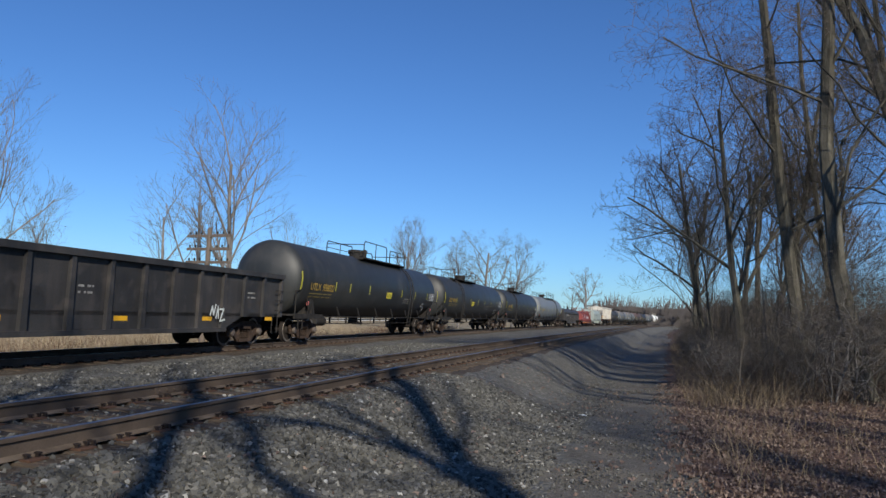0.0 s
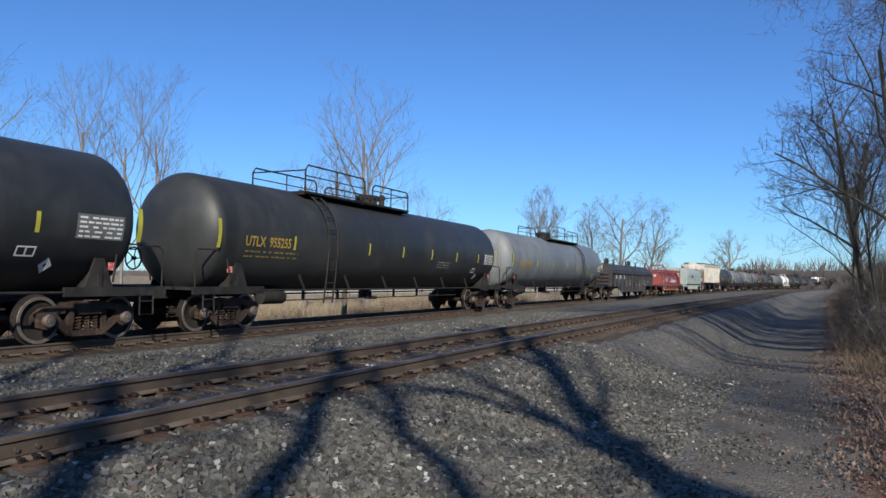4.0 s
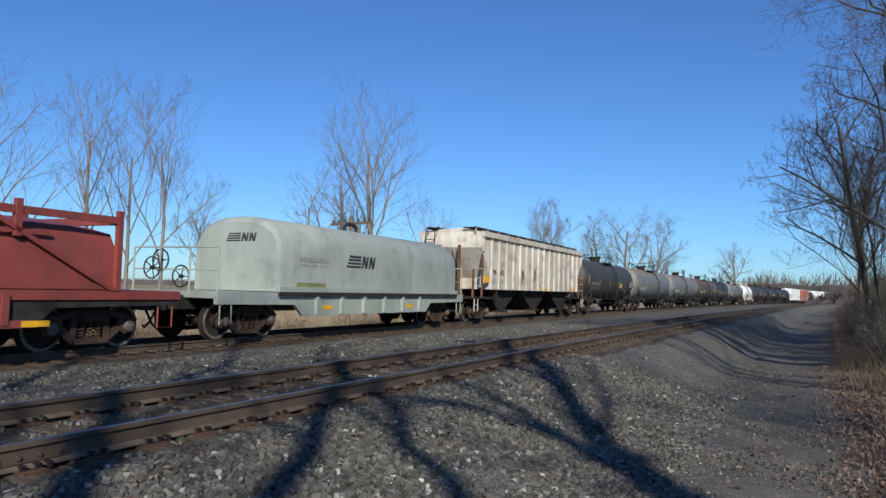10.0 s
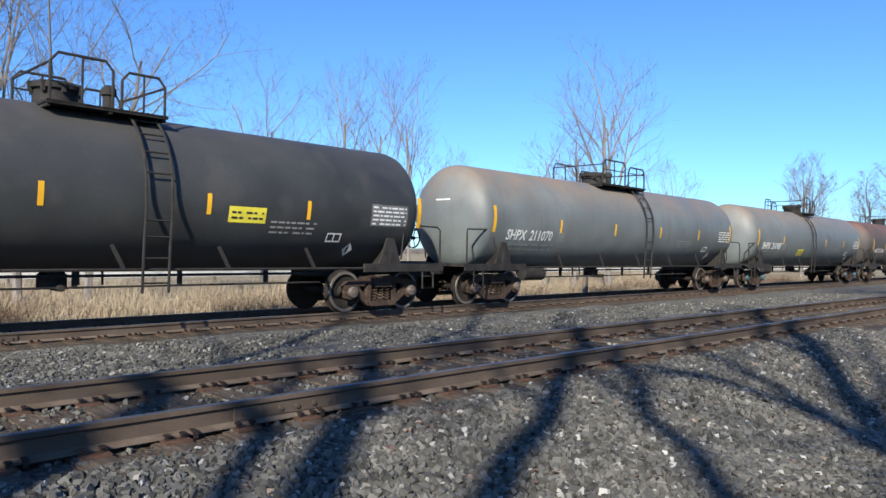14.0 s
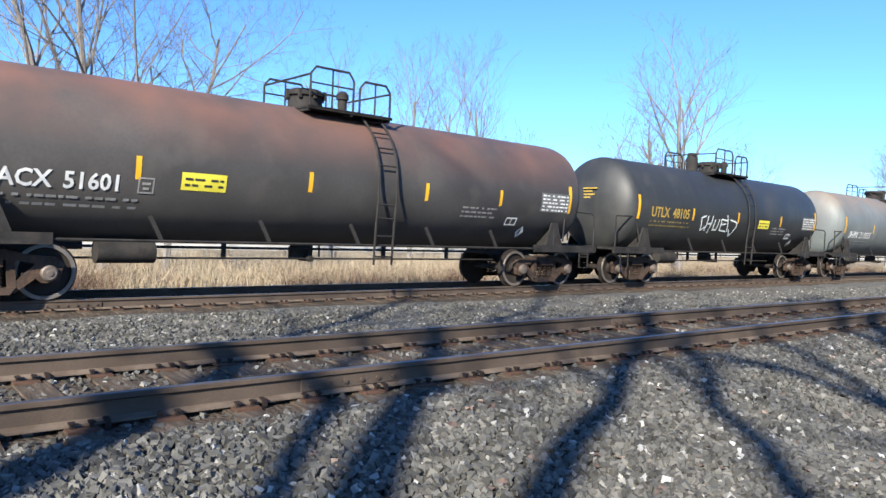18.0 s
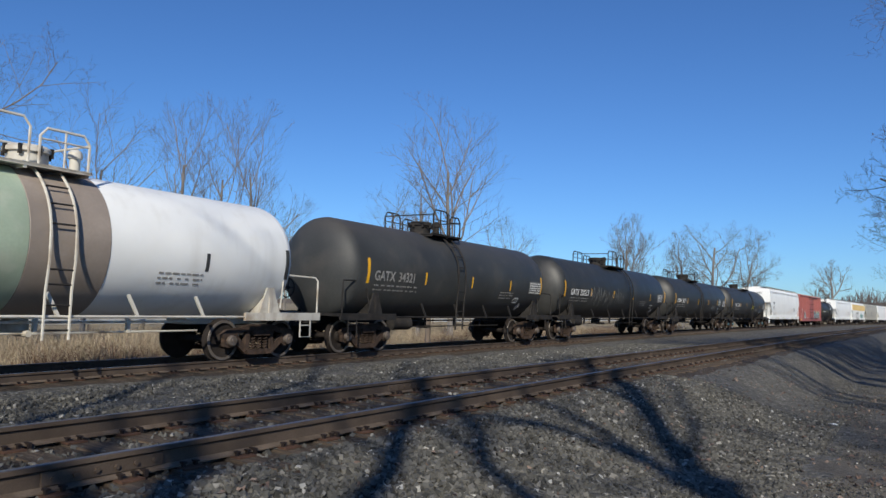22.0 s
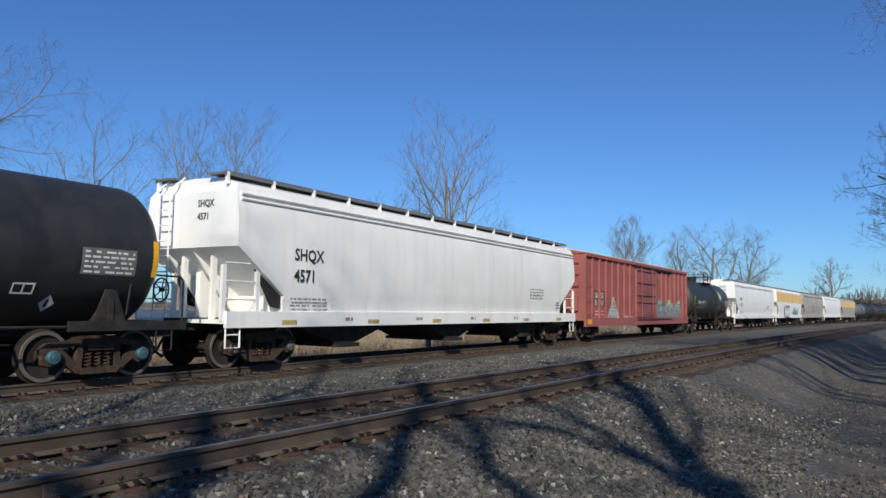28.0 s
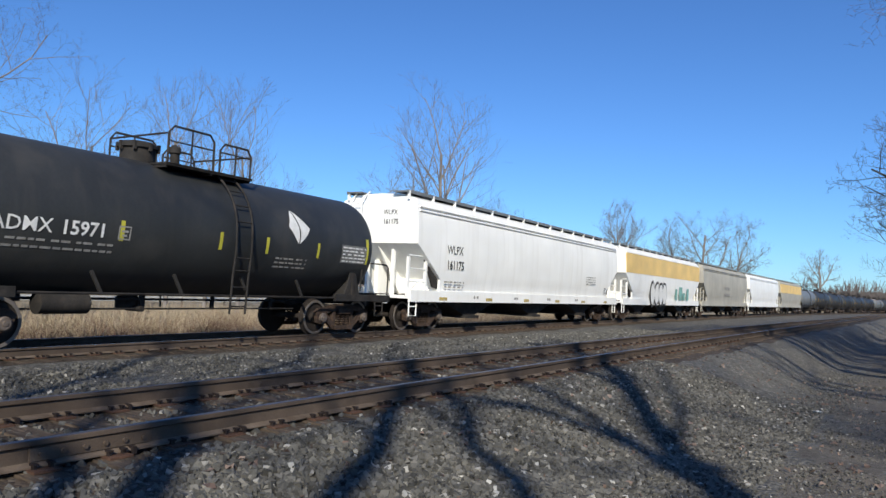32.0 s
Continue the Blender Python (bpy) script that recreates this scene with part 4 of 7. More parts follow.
    frame_sill(car, half, 0.85, 1.12, dark)
    truck(car, half - 2.1)
    truck(car, -(half - 2.1))
    ends(car, half)
    if ribs:
        pitch = (2 * hb - 0.24) / int(length / 1.05)
        mid = [-hb + 0.12 + pitch * (i + 0.5) for i in range(int(length / 1.05))]
        near = [v for v in mid if abs(v) < hl - 0.2]
        for (txt, z_), v in zip((("PM", 2.12), ("RX", 2.12), ("05", 1.70), ("64", 1.70)), (near[0], near[1]) * 2):
            word(txt, v - 0.27, z_, 0.26, M["letter_black" if z_ > 2 else "letter_dim"], car, side, 1.0, lift=0.01)
        part("placard_holder", Build().box(x + 0.02, x + 0.06, near[0] - 1.35, near[0] - 0.75, 1.75, 2.05), M["yellow"], car, "yellow placard")
        for v in near[2:]:
            if rng.random() < 0.6:
                lines(v - 0.3, rng.uniform(1.75, 2.0), 0.6, rng.choice((2, 3)), 0.06, 0.08, M["letter_dim"], car, side, rng)
            if rng.random() < 0.35:
                part("reflector", patch(v - 0.3, v + 0.3, 1.50, 1.62, side, 0.008, 1).mesh("reflector", M["yellow"]), None, car)
            if rng.random() < 0.3:
                w_, z_ = rng.uniform(0.1, 0.22), rng.uniform(2.2, 2.9)
                pts = [(w_ * rng.uniform(0.5, 1) * math.cos(a / 7 * 6.283), 2.2 * w_ * rng.uniform(0.5, 1.1) * math.sin(a / 7 * 6.283)) for a in range(7)]
                part("rust_patch", Build().add([side.put(v + a, z_ + d_, 0.006) for a, d_ in pts], [tuple(range(7))]).mesh("rust_patch", M["rust"], False), None, car, "bare rusty patch")
    elif code:
        c = M[colour]
        y0 = -hl + 0.25 if not ribs else -hl + 0.9
        word(code, y0, 2.52 if not ribs else 1.98, 0.29, c, car, side, 0.95, lift=0.02 if not ribs else 0.02)
        word(number, y0, 2.02 if not ribs else 1.56, 0.29, c, car, side, 0.95, lift=0.02 if not ribs else 0.02)
        lines(y0 - 0.1, 1.62 if not ribs else 1.5, 1.3, 2, 0.07, 0.09, M["letter_dim"], car, side, rng)
        lines(hl - 0.6, 1.75, 0.3, 3, 0.06, 0.05, M["letter_black"], car, side, rng)
        for txt, zz in ((code, z_top - 0.55), (number, z_top - 0.85)):
            word(txt, 0.25, zz, 0.16, c, car, Side(x=hb), 0.9, lift=0.015).matrix_basis = pose(0, 0, 0, 0, 0, -90)
        if not ribs:
            sl = Side(x=x + 0.045)
            for i in range(4):
                lines(-half + 4.5 + i * (length - 8) / 4, zs + 0.0, 0.35, 1, 0.12, 0.1, M["letter_dim"], car, sl, rng, "sill_stencil")
            for i in range(6):
                yy = -half + 2.2 + i * (length - 4.9) / 5
                part("reflector", patch(yy, yy + 0.5, zs - 0.17, zs - 0.06, sl, 0.006, 1).mesh("reflector", M["yellow_dirty"]), None, car)
            lines(hl - 3.2, 2.25, 1.3, 4, 0.06, 0.05, M["letter_dim"], car, side, rng)
    if marks:
        marks(car, side, rng, hl)
    return car


def boxcar(length):
    """The outside-post boxcar with a plug door and sprayed pictures."""
    rng = random.Random(9)
    car = thing("boxcar", "faded red steel boxcar with outside posts, plug door and graffiti", "boxcar", "cars of the freight train")
    half = length / 2
    hb, x, z0, z1 = half - 0.9, 1.42, 0.95, 4.12
    m, dark = M["boxred"], M["frame"]
    part("box_body", Build().section([(-x, z0), (x, z0), (x, z1), (-x, z1)], -hb, hb), m, car)
    part("roof", Build().section([(-x - 0.05, z1), (x + 0.05, z1), (x + 0.05, z1 + 0.06), (0, z1 + 0.32), (-x - 0.05, z1 + 0.06)], -hb - 0.04, hb + 0.04), m, car, "faded red roof sheets")
    for i in range(13):
        yy = -hb + 0.6 + i * (2 * hb - 1.2) / 12
        part("roof_rib", Build().section([(-x - 0.05, z1 + 0.06), (x + 0.05, z1 + 0.06), (x + 0.05, z1 + 0.11), (0, z1 + 0.37), (-x - 0.05, z1 + 0.11)], yy - 0.05, yy + 0.05), M["dirty_white"], car)
    posts = [-hb + 0.06 + i * 0.945 for i in range(8)] + [hb - 0.08 - i * 1.0 for i in range(7)] + [2.1]
    for s_ in (-1, 1):
        for yy in posts:
            x0, x1 = sorted((s_ * x, s_ * (x + 0.09)))
            part("side_post", Build().box(x0, x1, yy - 0.07, yy + 0.07, z0 + 0.1, z1 - 0.02), m, car)
        x0, x1 = sorted((s_ * x, s_ * (x + 0.12)))
        part("top_chord", Build().box(x0, x1, -hb, hb, z1 - 0.12, z1 + 0.02), m, car)
        part("side_sill", Build().box(x0, x1, -hb, hb, z0 - 0.28, z0 + 0.12), m, car)
        # plug door
        x0, x1 = sorted((s_ * x, s_ * (x + 0.10)))
        door = part("plug_door", Build().box(x0, x1, -1.74, 1.86, z0 + 0.15, z1 - 0.25), m, car)
        for yy in (-1.0, 1.1):
            part("lock_rod", Build().tube([(s_ * (x + 0.16), yy, z0 + 0.15), (s_ * (x + 0.16), yy, z1 - 0.2)], 0.03, 6), m, door)
        for zz in (z0 + 0.3, z0 + 0.95, z0 + 1.35, z0 + 2.05, z1 - 0.42):
            part("door_bar", Build().box(min(s_ * (x + 0.10), s_ * (x + 0.13)), max(s_ * (x + 0.10), s_ * (x + 0.13)), -1.7, 1.82, zz - 0.03, zz + 0.03), dark if s_ > 0 and zz > z0 + 0.5 else m, door)
        part("door_track", Build().box(min(s_ * (x + 0.05), s_ * (x + 0.2)), max(s_ * (x + 0.05), s_ * (x + 0.2)), -1.9, 5.4, z0 + 0.02, z0 + 0.12), M["patch_red"], car)
        part("door_guide", Build().box(min(s_ * (x + 0.05), s_ * (x + 0.16)), max(s_ * (x + 0.05), s_ * (x + 0.16)), -1.9, 5.4, z1 - 0.22, z1 - 0.12), dark, car)
        for zz in (1.3, 2.0, 2.7):
            for yy in (-hb + 0.12, hb - 1.0):
                part("grab_iron", Build().tube([(s_ * (x + 0.12), yy, zz), (s_ * (x + 0.17), yy + 0.05, zz), (s_ * (x + 0.17), yy + 0.78, zz), (s_ * (x + 0.12), yy + 0.82, zz)], 0.016, 5), m, car)
        for e in (-1, 1):
            yy = e * (hb - 0.5)
            part("sill_step", Build().tube([(s_ * x, yy - 0.2, z0 - 0.2), (s_ * x, yy - 0.2, 0.42), (s_ * x, yy + 0.2, 0.42), (s_ * x, yy + 0.2, z0 - 0.2)], 0.02, 5), dark, car)
    for e in (-1, 1):
        for i in range(5):
            zz = z0 + 0.55 + i * 0.55
            part("end_corrugation", Build().prism([(e * hb, zz - 0.12), (e * (hb + 0.10), zz - 0.03), (e * (hb + 0.10), zz + 0.03), (e * hb, zz + 0.12)], -x + 0.15, x - 0.25), m, car)
        part("end_door_box", Build().box(0.75, 1.15, min(e * hb, e * (hb + 0.14)), max(e * hb, e * (hb + 0.14)), 1.4, 2.1), m, car)
    frame_sill(car, half, 0.72, 1.0, dark)
    part("floor_beams", Build().box(-1.3, 1.3, -hb + 1, hb - 1, 0.80, 0.95), dark, car)
    truck(car, half - 2.6)
    truck(car, -(half - 2.6))
    ends(car, half)
    side = Side(x=x)
    for yy, txt, z in ((-8.05, "GA", 2.06), (-7.24, "CX", 2.06), (-8.05, "55", 1.70), (-7.28, "311", 1.70)):
        word(txt, yy, z, 0.26, M["letter_white"], car, side, 0.75)
    pp = patch(-8.25, -7.48, 1.60, 2.42, side, 0.004)
    part("paint_patch", pp.mesh("paint_patch", M["patch_red"]), None, car, "dark repainted patch")
    pp = patch(-7.32 - 0.06, -6.55, 1.60, 2.42, side, 0.004)
    part("paint_patch", pp.mesh("paint_patch", M["patch_red"]), None, car, "dark repainted patch")
    for yy in (-3.9, -3.1, -2.5, -2.0, 2.6, 3.4, 4.6, 5.6):
        part("side_plate", patch(yy, yy + 0.12, 3.05, 3.4, side, 0.006, 1).mesh("side_plate", M["patch_red"]), None, car)
    lines(-8.0, 1.42, 0.42, 2, 0.06, 0.10, M["letter_white"], car, side, rng)
    lines(-7.2, 1.42, 0.42, 2, 0.06, 0.10, M["letter_white"], car, side, rng)
    part("tie_down_label", patch(-hb + 0.15, -hb + 0.75, z0 - 0.16, z0 + 0.06, Side(x=x + 0.12), 0.006).mesh("tie_down_label", M["yellow"]), None, car)
    face = Side(x=x + 0.095)
    scrawl([[(0, 0), (0.62, 1.0), (0.72, 1.05), (1.35, 0)], [(0, 0), (1.35, 0)], [(0.3, 0.35), (0.45, 0.6), (0.9, 0.6), (1.1, 0.35)], [(0.45, 0.95), (0.55, 1.1), (0.75, 1.15)],
            [(0.35, 0.5), (0.45, 0.3), (0.5, 0.52), (0.6, 0.3), (0.65, 0.54), (0.75, 0.3), (0.8, 0.54), (0.9, 0.3), (0.98, 0.5)], [(0.6, 0.6), (0.6, 0.95)], [(0.72, 0.6), (0.72, 0.98)], [(0.25, 0.12), (1.1, 0.12)], [(1.0, 0.0), (1.02, 0.25), (1.2, 0.25)],
            [(1.75, 0.05), (1.8, 0.3), (1.95, 0.3), (1.9, 0.05)], [(2.0, 0.05), (2.1, 0.32), (2.2, 0.05)], [(2.3, 0.05), (2.35, 0.3), (2.5, 0.15), (2.3, 0.15)], [(2.6, 0.3), (2.6, 0.05), (2.75, 0.05)]],
           -6.74, 0.82, 1.6, 0.03, M["spray_white"], car, face, tall=1.12)
    part("sprayed_ground", Build().add([face.put(-6.6, 0.85, 0.002), face.put(-4.7, 0.85, 0.002), face.put(-5.35, 1.75, 0.002), face.put(-5.9, 1.75, 0.002)], [(0, 1, 2, 3)]).mesh("sprayed_ground", M["spray_grey"]), None, car, "pale grey sprayed triangle")
    # sprayed letters: a grey fill, an aqua and pale green fringe on top, dark outlines
    gy = [2.1 + 0.31 * i for i in range(19)]
    top = [0.95 + 0.22 * math.sin(i * 0.9) + 0.12 * math.sin(i * 2.3 + 1) - (0.35 if i in (0, 18) else 0.0) for i in range(19)]
    base = z0 + 0.02

    def band(lo, hi, i0, i1, lift):
        vs = [face.put(gy[i], base + lo[i], lift) for i in range(i0, i1 + 1)] + [face.put(gy[i], base + hi[i], lift) for i in range(i0, i1 + 1)]
        w = i1 - i0 + 1
        return Build().add(vs, [(i, i + 1, i + w + 1, i + w) for i in range(w - 1)])
    part("sprayed_block", band([0.0] * 19, top, 0, 18, 0.004).mesh("sprayed_block", M["spray_grey"], False), None, car, "grey graffiti letter fill")
    for i0, i1, paint, deep in ((0, 7, "spray_teal", 0.20), (7, 11, "spray_mint", 0.30), (11, 15, "spray_teal", 0.28), (15, 18, "spray_mint", 0.55)):
        part("sprayed_fringe", band([t - deep * (0.55 + 0.45 * rng.random()) for t in top], [t + 0.05 * rng.random() + 0.02 for t in top], i0, i1, 0.007).mesh("sprayed_fringe", M[paint], False), None, car)
    for i in range(11):
        u, w, h = 0.05 + i * 0.52, rng.uniform(0.22, 0.42), rng.uniform(0.55, 0.85)
        bow = [(u + rng.uniform(-0.08, 0.08), 0.05), (u + 0.1 * w, 0.6 * h), (u + 0.5 * w, h), (u + w, h * rng.uniform(0.75, 1.0)), (u + w * rng.uniform(0.5, 0.9), h * rng.uniform(0.4, 0.6)),
               (u + 1.2 * w, h * rng.uniform(0.2, 0.5)), (u + w * rng.uniform(0.7, 1.2), 0.05)]
        scrawl([bow], 2.15, base, 0.98, rng.uniform(0.016, 0.03), M["letter_black"], car, face, tall=1.15)
        if i % 2:
            scrawl([[(a_ + 0.06, b_ - 0.05) for a_, b_ in bow[1:5]]], 2.15, base, 0.98, 0.03, M["spray_white"], car, face, tall=1.15)
    part("data_panel", patch(7.0, 7.42, 1.62, 1.98, face, 0.012, 1).mesh("data_panel", M["letter_black"], False), None, car, "small black and white panel")
    for v0, v1, w0, w1 in ((6.97, 7.45, 1.96, 2.0), (6.97, 7.45, 1.60, 1.64), (7.08, 7.18, 1.72, 1.88), (7.24, 7.34, 1.72, 1.88)):
        part("panel_bar", patch(v0, v1, w0, w1, face, 0.015, 1).mesh("panel_bar", M["letter_white"], False), None, car)
    return car


def gondola(length, covers=False, seed=3):
    """A steel gondola with outside posts; one carries long coil hoods with lifting loops."""
    rng = random.Random(seed)
    label = "black steel gondola with rounded coil covers and lifting loops" if covers else "black steel gondola with outside posts and worn stencils"
    car = thing("gondola", label, "gondola", "cars of the freight train")
    half = length / 2
    hb, x = half - (1.5 if covers else 0.85), 1.45
    z0, z1 = 0.98, 2.15 if covers else 2.46
    m, dark = M["gonblack"], M["frame"]
    b = Build()
    belly = [(-hb, z0), (-hb + 2.6, z0), (-hb + 3.7, z0 - 0.42), (hb - 3.7, z0 - 0.42), (hb - 2.6, z0), (hb, z0), (hb, z1), (-hb, z1)]
    for s_ in (-1, 1):
        part("side_wall", Build().prism(belly, s_ * x, s_ * (x - 0.05)), m, car)
    for e in (-1, 1):
        part("end_wall", Build().box(-x, x, min(e * hb, e * (hb - 0.06)), max(e * hb, e * (hb - 0.06)), z0, z1), m, car)
        for i in range(4):
            zz = z0 + 0.2 + i * (z1 - z0 - 0.1) / 4
            part("end_rib", Build().prism([(e * hb, zz - 0.14), (e * (hb + 0.13), zz - 0.05), (e * (hb + 0.13), zz + 0.05), (e * hb, zz + 0.14)], -x + 0.1, x - 0.1), m, car)
        part("corner_ladder", Build().tube([(1.3, e * (hb + 0.1), z0), (1.3, e * (hb + 0.16), z1)], 0.02, 5).tube([(0.9, e * (hb + 0.1), z0), (0.9, e * (hb + 0.16), z1)], 0.02, 5), m, car)
    part("floor", Build().box(-x, x, -hb, hb, z0, z0 + 0.1), m, car)
    k = 13
    for s_ in (-1, 1):
        x0, x1 = sorted((s_ * x, s_ * (x + 0.14)))
        part("top_chord", Build().box(x0, x1, -hb - 0.02, hb + 0.02, z1 - 0.14, z1 + 0.02), m, car)
        for i in range(k + 1):
            yy = -hb + 0.08 + (2 * hb - 0.16) * i / k
            low = z0 - 0.4 if abs(yy) < hb - 3.6 else z0
            part("side_post", Build().prism([(yy - 0.09, low), (yy + 0.09, low), (yy + 0.06, z1 - 0.12), (yy - 0.06, z1 - 0.12)], s_ * x, s_ * (x + 0.10)), m, car)
        part("bottom_chord", Build().box(x0, x1, -(hb - 3.7), hb - 3.7, z0 - 0.46, z0 - 0.34), m, car)
        for e in (-1, 1):
            yy = e * (hb - 0.35)
            part("sill_step", Build().tube([(s_ * x, yy - 0.2, z0), (s_ * x, yy - 0.2, 0.42), (s_ * x, yy + 0.2, 0.42), (s_ * x, yy + 0.2, z0)], 0.02, 5), dark, car)
            for zz in (1.2, 1.55, 1.9):
                part("grab_iron", Build().tube([(s_ * (x + 0.15), yy - 0.3, zz), (s_ * (x + 0.15), yy + 0.3, zz)], 0.015, 5), dark, car)
    frame_sill(car, half, 0.78, 1.05, dark)
    truck(car, half - 2.5)
    truck(car, -(half - 2.5))
    ends(car, half)
    side = Side(x=x)
    if covers:
        for i in range(2):
            y0, y1 = -hb + 0.1 + i * hb, -hb + hb - 0.1 + i * hb
            sec = [(-1.46, z1 + 0.03), (1.46, z1 + 0.03), (1.46, z1 + 0.16), (1.30, z1 + 0.36), (1.0, z1 + 0.54), (0.55, z1 + 0.66), (-0.55, z1 + 0.66), (-1.0, z1 + 0.54), (-1.30, z1 + 0.36), (-1.46, z1 + 0.16)]
            b = Build()
            n = len(sec)
            vs = []
            for yy, kz in ((y0, 0.93), (y0 + 0.1, 1.0), (y1 - 0.25, 1.0), (y1, 0.8)) if i == 0 else ((y0, 0.8), (y0 + 0.25, 1.0), (y1 - 0.1, 1.0), (y1, 0.93)):
                vs += [(xx, yy, z1 + 0.03 + (zz - z1 - 0.03) * kz) for xx, zz in sec]
            fs = [(j * n + a, j * n + (a + 1) % n, (j + 1) * n + (a + 1) % n, (j + 1) * n + a) for j in range(3) for a in range(n)]
            b.add(vs, fs + [tuple(range(n)), tuple(range(3 * n, 4 * n))])
            hood = part("coil_cover", b, m, car)
            if i == 0:
                part("cover_label", Build().box(0.1, 0.75, y0 - 0.012, y0 - 0.003, z1 + 0.22, z1 + 0.46), M["letter_white"], hood, "white stencilled label")
            for j in (0.33, 0.88):
                yy = y0 + (y1 - y0) * j
                part("lifting_bracket", Build().prism([(yy - 0.16, z1 + 0.3), (yy + 0.14, z1 + 0.3), (yy + 0.08, z1 + 0.98), (yy - 0.04, z1 + 0.98)], 0.95, 1.05), dark, hood)
            yy = y0 + (y1 - y0) * 0.5
            for dy in (-0.28, 0.28):
                part("lifting_loop", Build().tube([(0.1, yy + dy - 0.2, z1 + 0.6), (0.1, yy + dy - 0.2, z1 + 0.98), (0.1, yy + dy - 0.1, z1 + 1.1), (0.1, yy + dy + 0.1, z1 + 1.1), (0.1, yy + dy + 0.2, z1 + 0.98), (0.1, yy + dy + 0.2, z1 + 0.6)], 0.06, 6), dark, hood)
            lines(y0 + 1.6, z1 - 0.02 + 0.2, 1.0, 1, 0.1, 0.1, M["letter_white"], car, Side(x=1.40), rng)
        word("NS", -hb + 1.80, 1.62, 0.32, M["letter_white"], car, side, 0.8)
        word("168", -hb + 3.06, 1.62, 0.32, M["letter_white"], car, side, 0.8)
        word("238", -hb + 4.42, 1.62, 0.32, M["letter_white"], car, side, 0.8)
        for i in range(2, 13):
            yy = -hb + 0.3 + (2 * hb - 0.16) * i / k
            if rng.random() < 0.75:
                lines(yy, rng.uniform(1.3, 1.7), 0.55, rng.choice((1, 2, 3)), 0.07, 0.08, M["letter_white" if rng.random() < 0.6 else "letter_dim"], car, side, rng)
            if i % 3 == 1:
                part("reflector", patch(yy, yy + 0.55, 1.02, 1.14, side, 0.006, 1).mesh("reflector", M["yellow"]), None, car)
        part("end_reflector", patch(-hb + 0.35, -hb + 0.45, 1.1, 1.6, side, 0.006).mesh("end_reflector", M["yellow"]), None, car)
    else:
        for i in range(k):
            yy = -hb + 0.35 + (2 * hb - 0.16) * i / k
            if i % 3 == 0:
                part("reflector", patch(yy, yy + 0.5, 0.85, 0.97, side, 0.006, 1).mesh("reflector", M["yellow"]), None, car)
            if rng.random() < 0.4:
                lines(yy, rng.uniform(1.3, 1.9), 0.5, 2, 0.07, 0.08, M["letter_dim"], car, side, rng)
        scrawl([[(0, 0.3), (0.1, 0.6), (0.2, 0.3), (0.3, 0.65)], [(0.35, 0.2), (0.45, 0.6), (0.5, 0.2)], [(0.55, 0.5), (0.8, 0.5), (0.6, 0.1), (0.9, 0.15)]], hb - 4.6, 0.75, 0.9, 0.03, M["spray_white"], car, Side(x=x + 0.10))
    return car


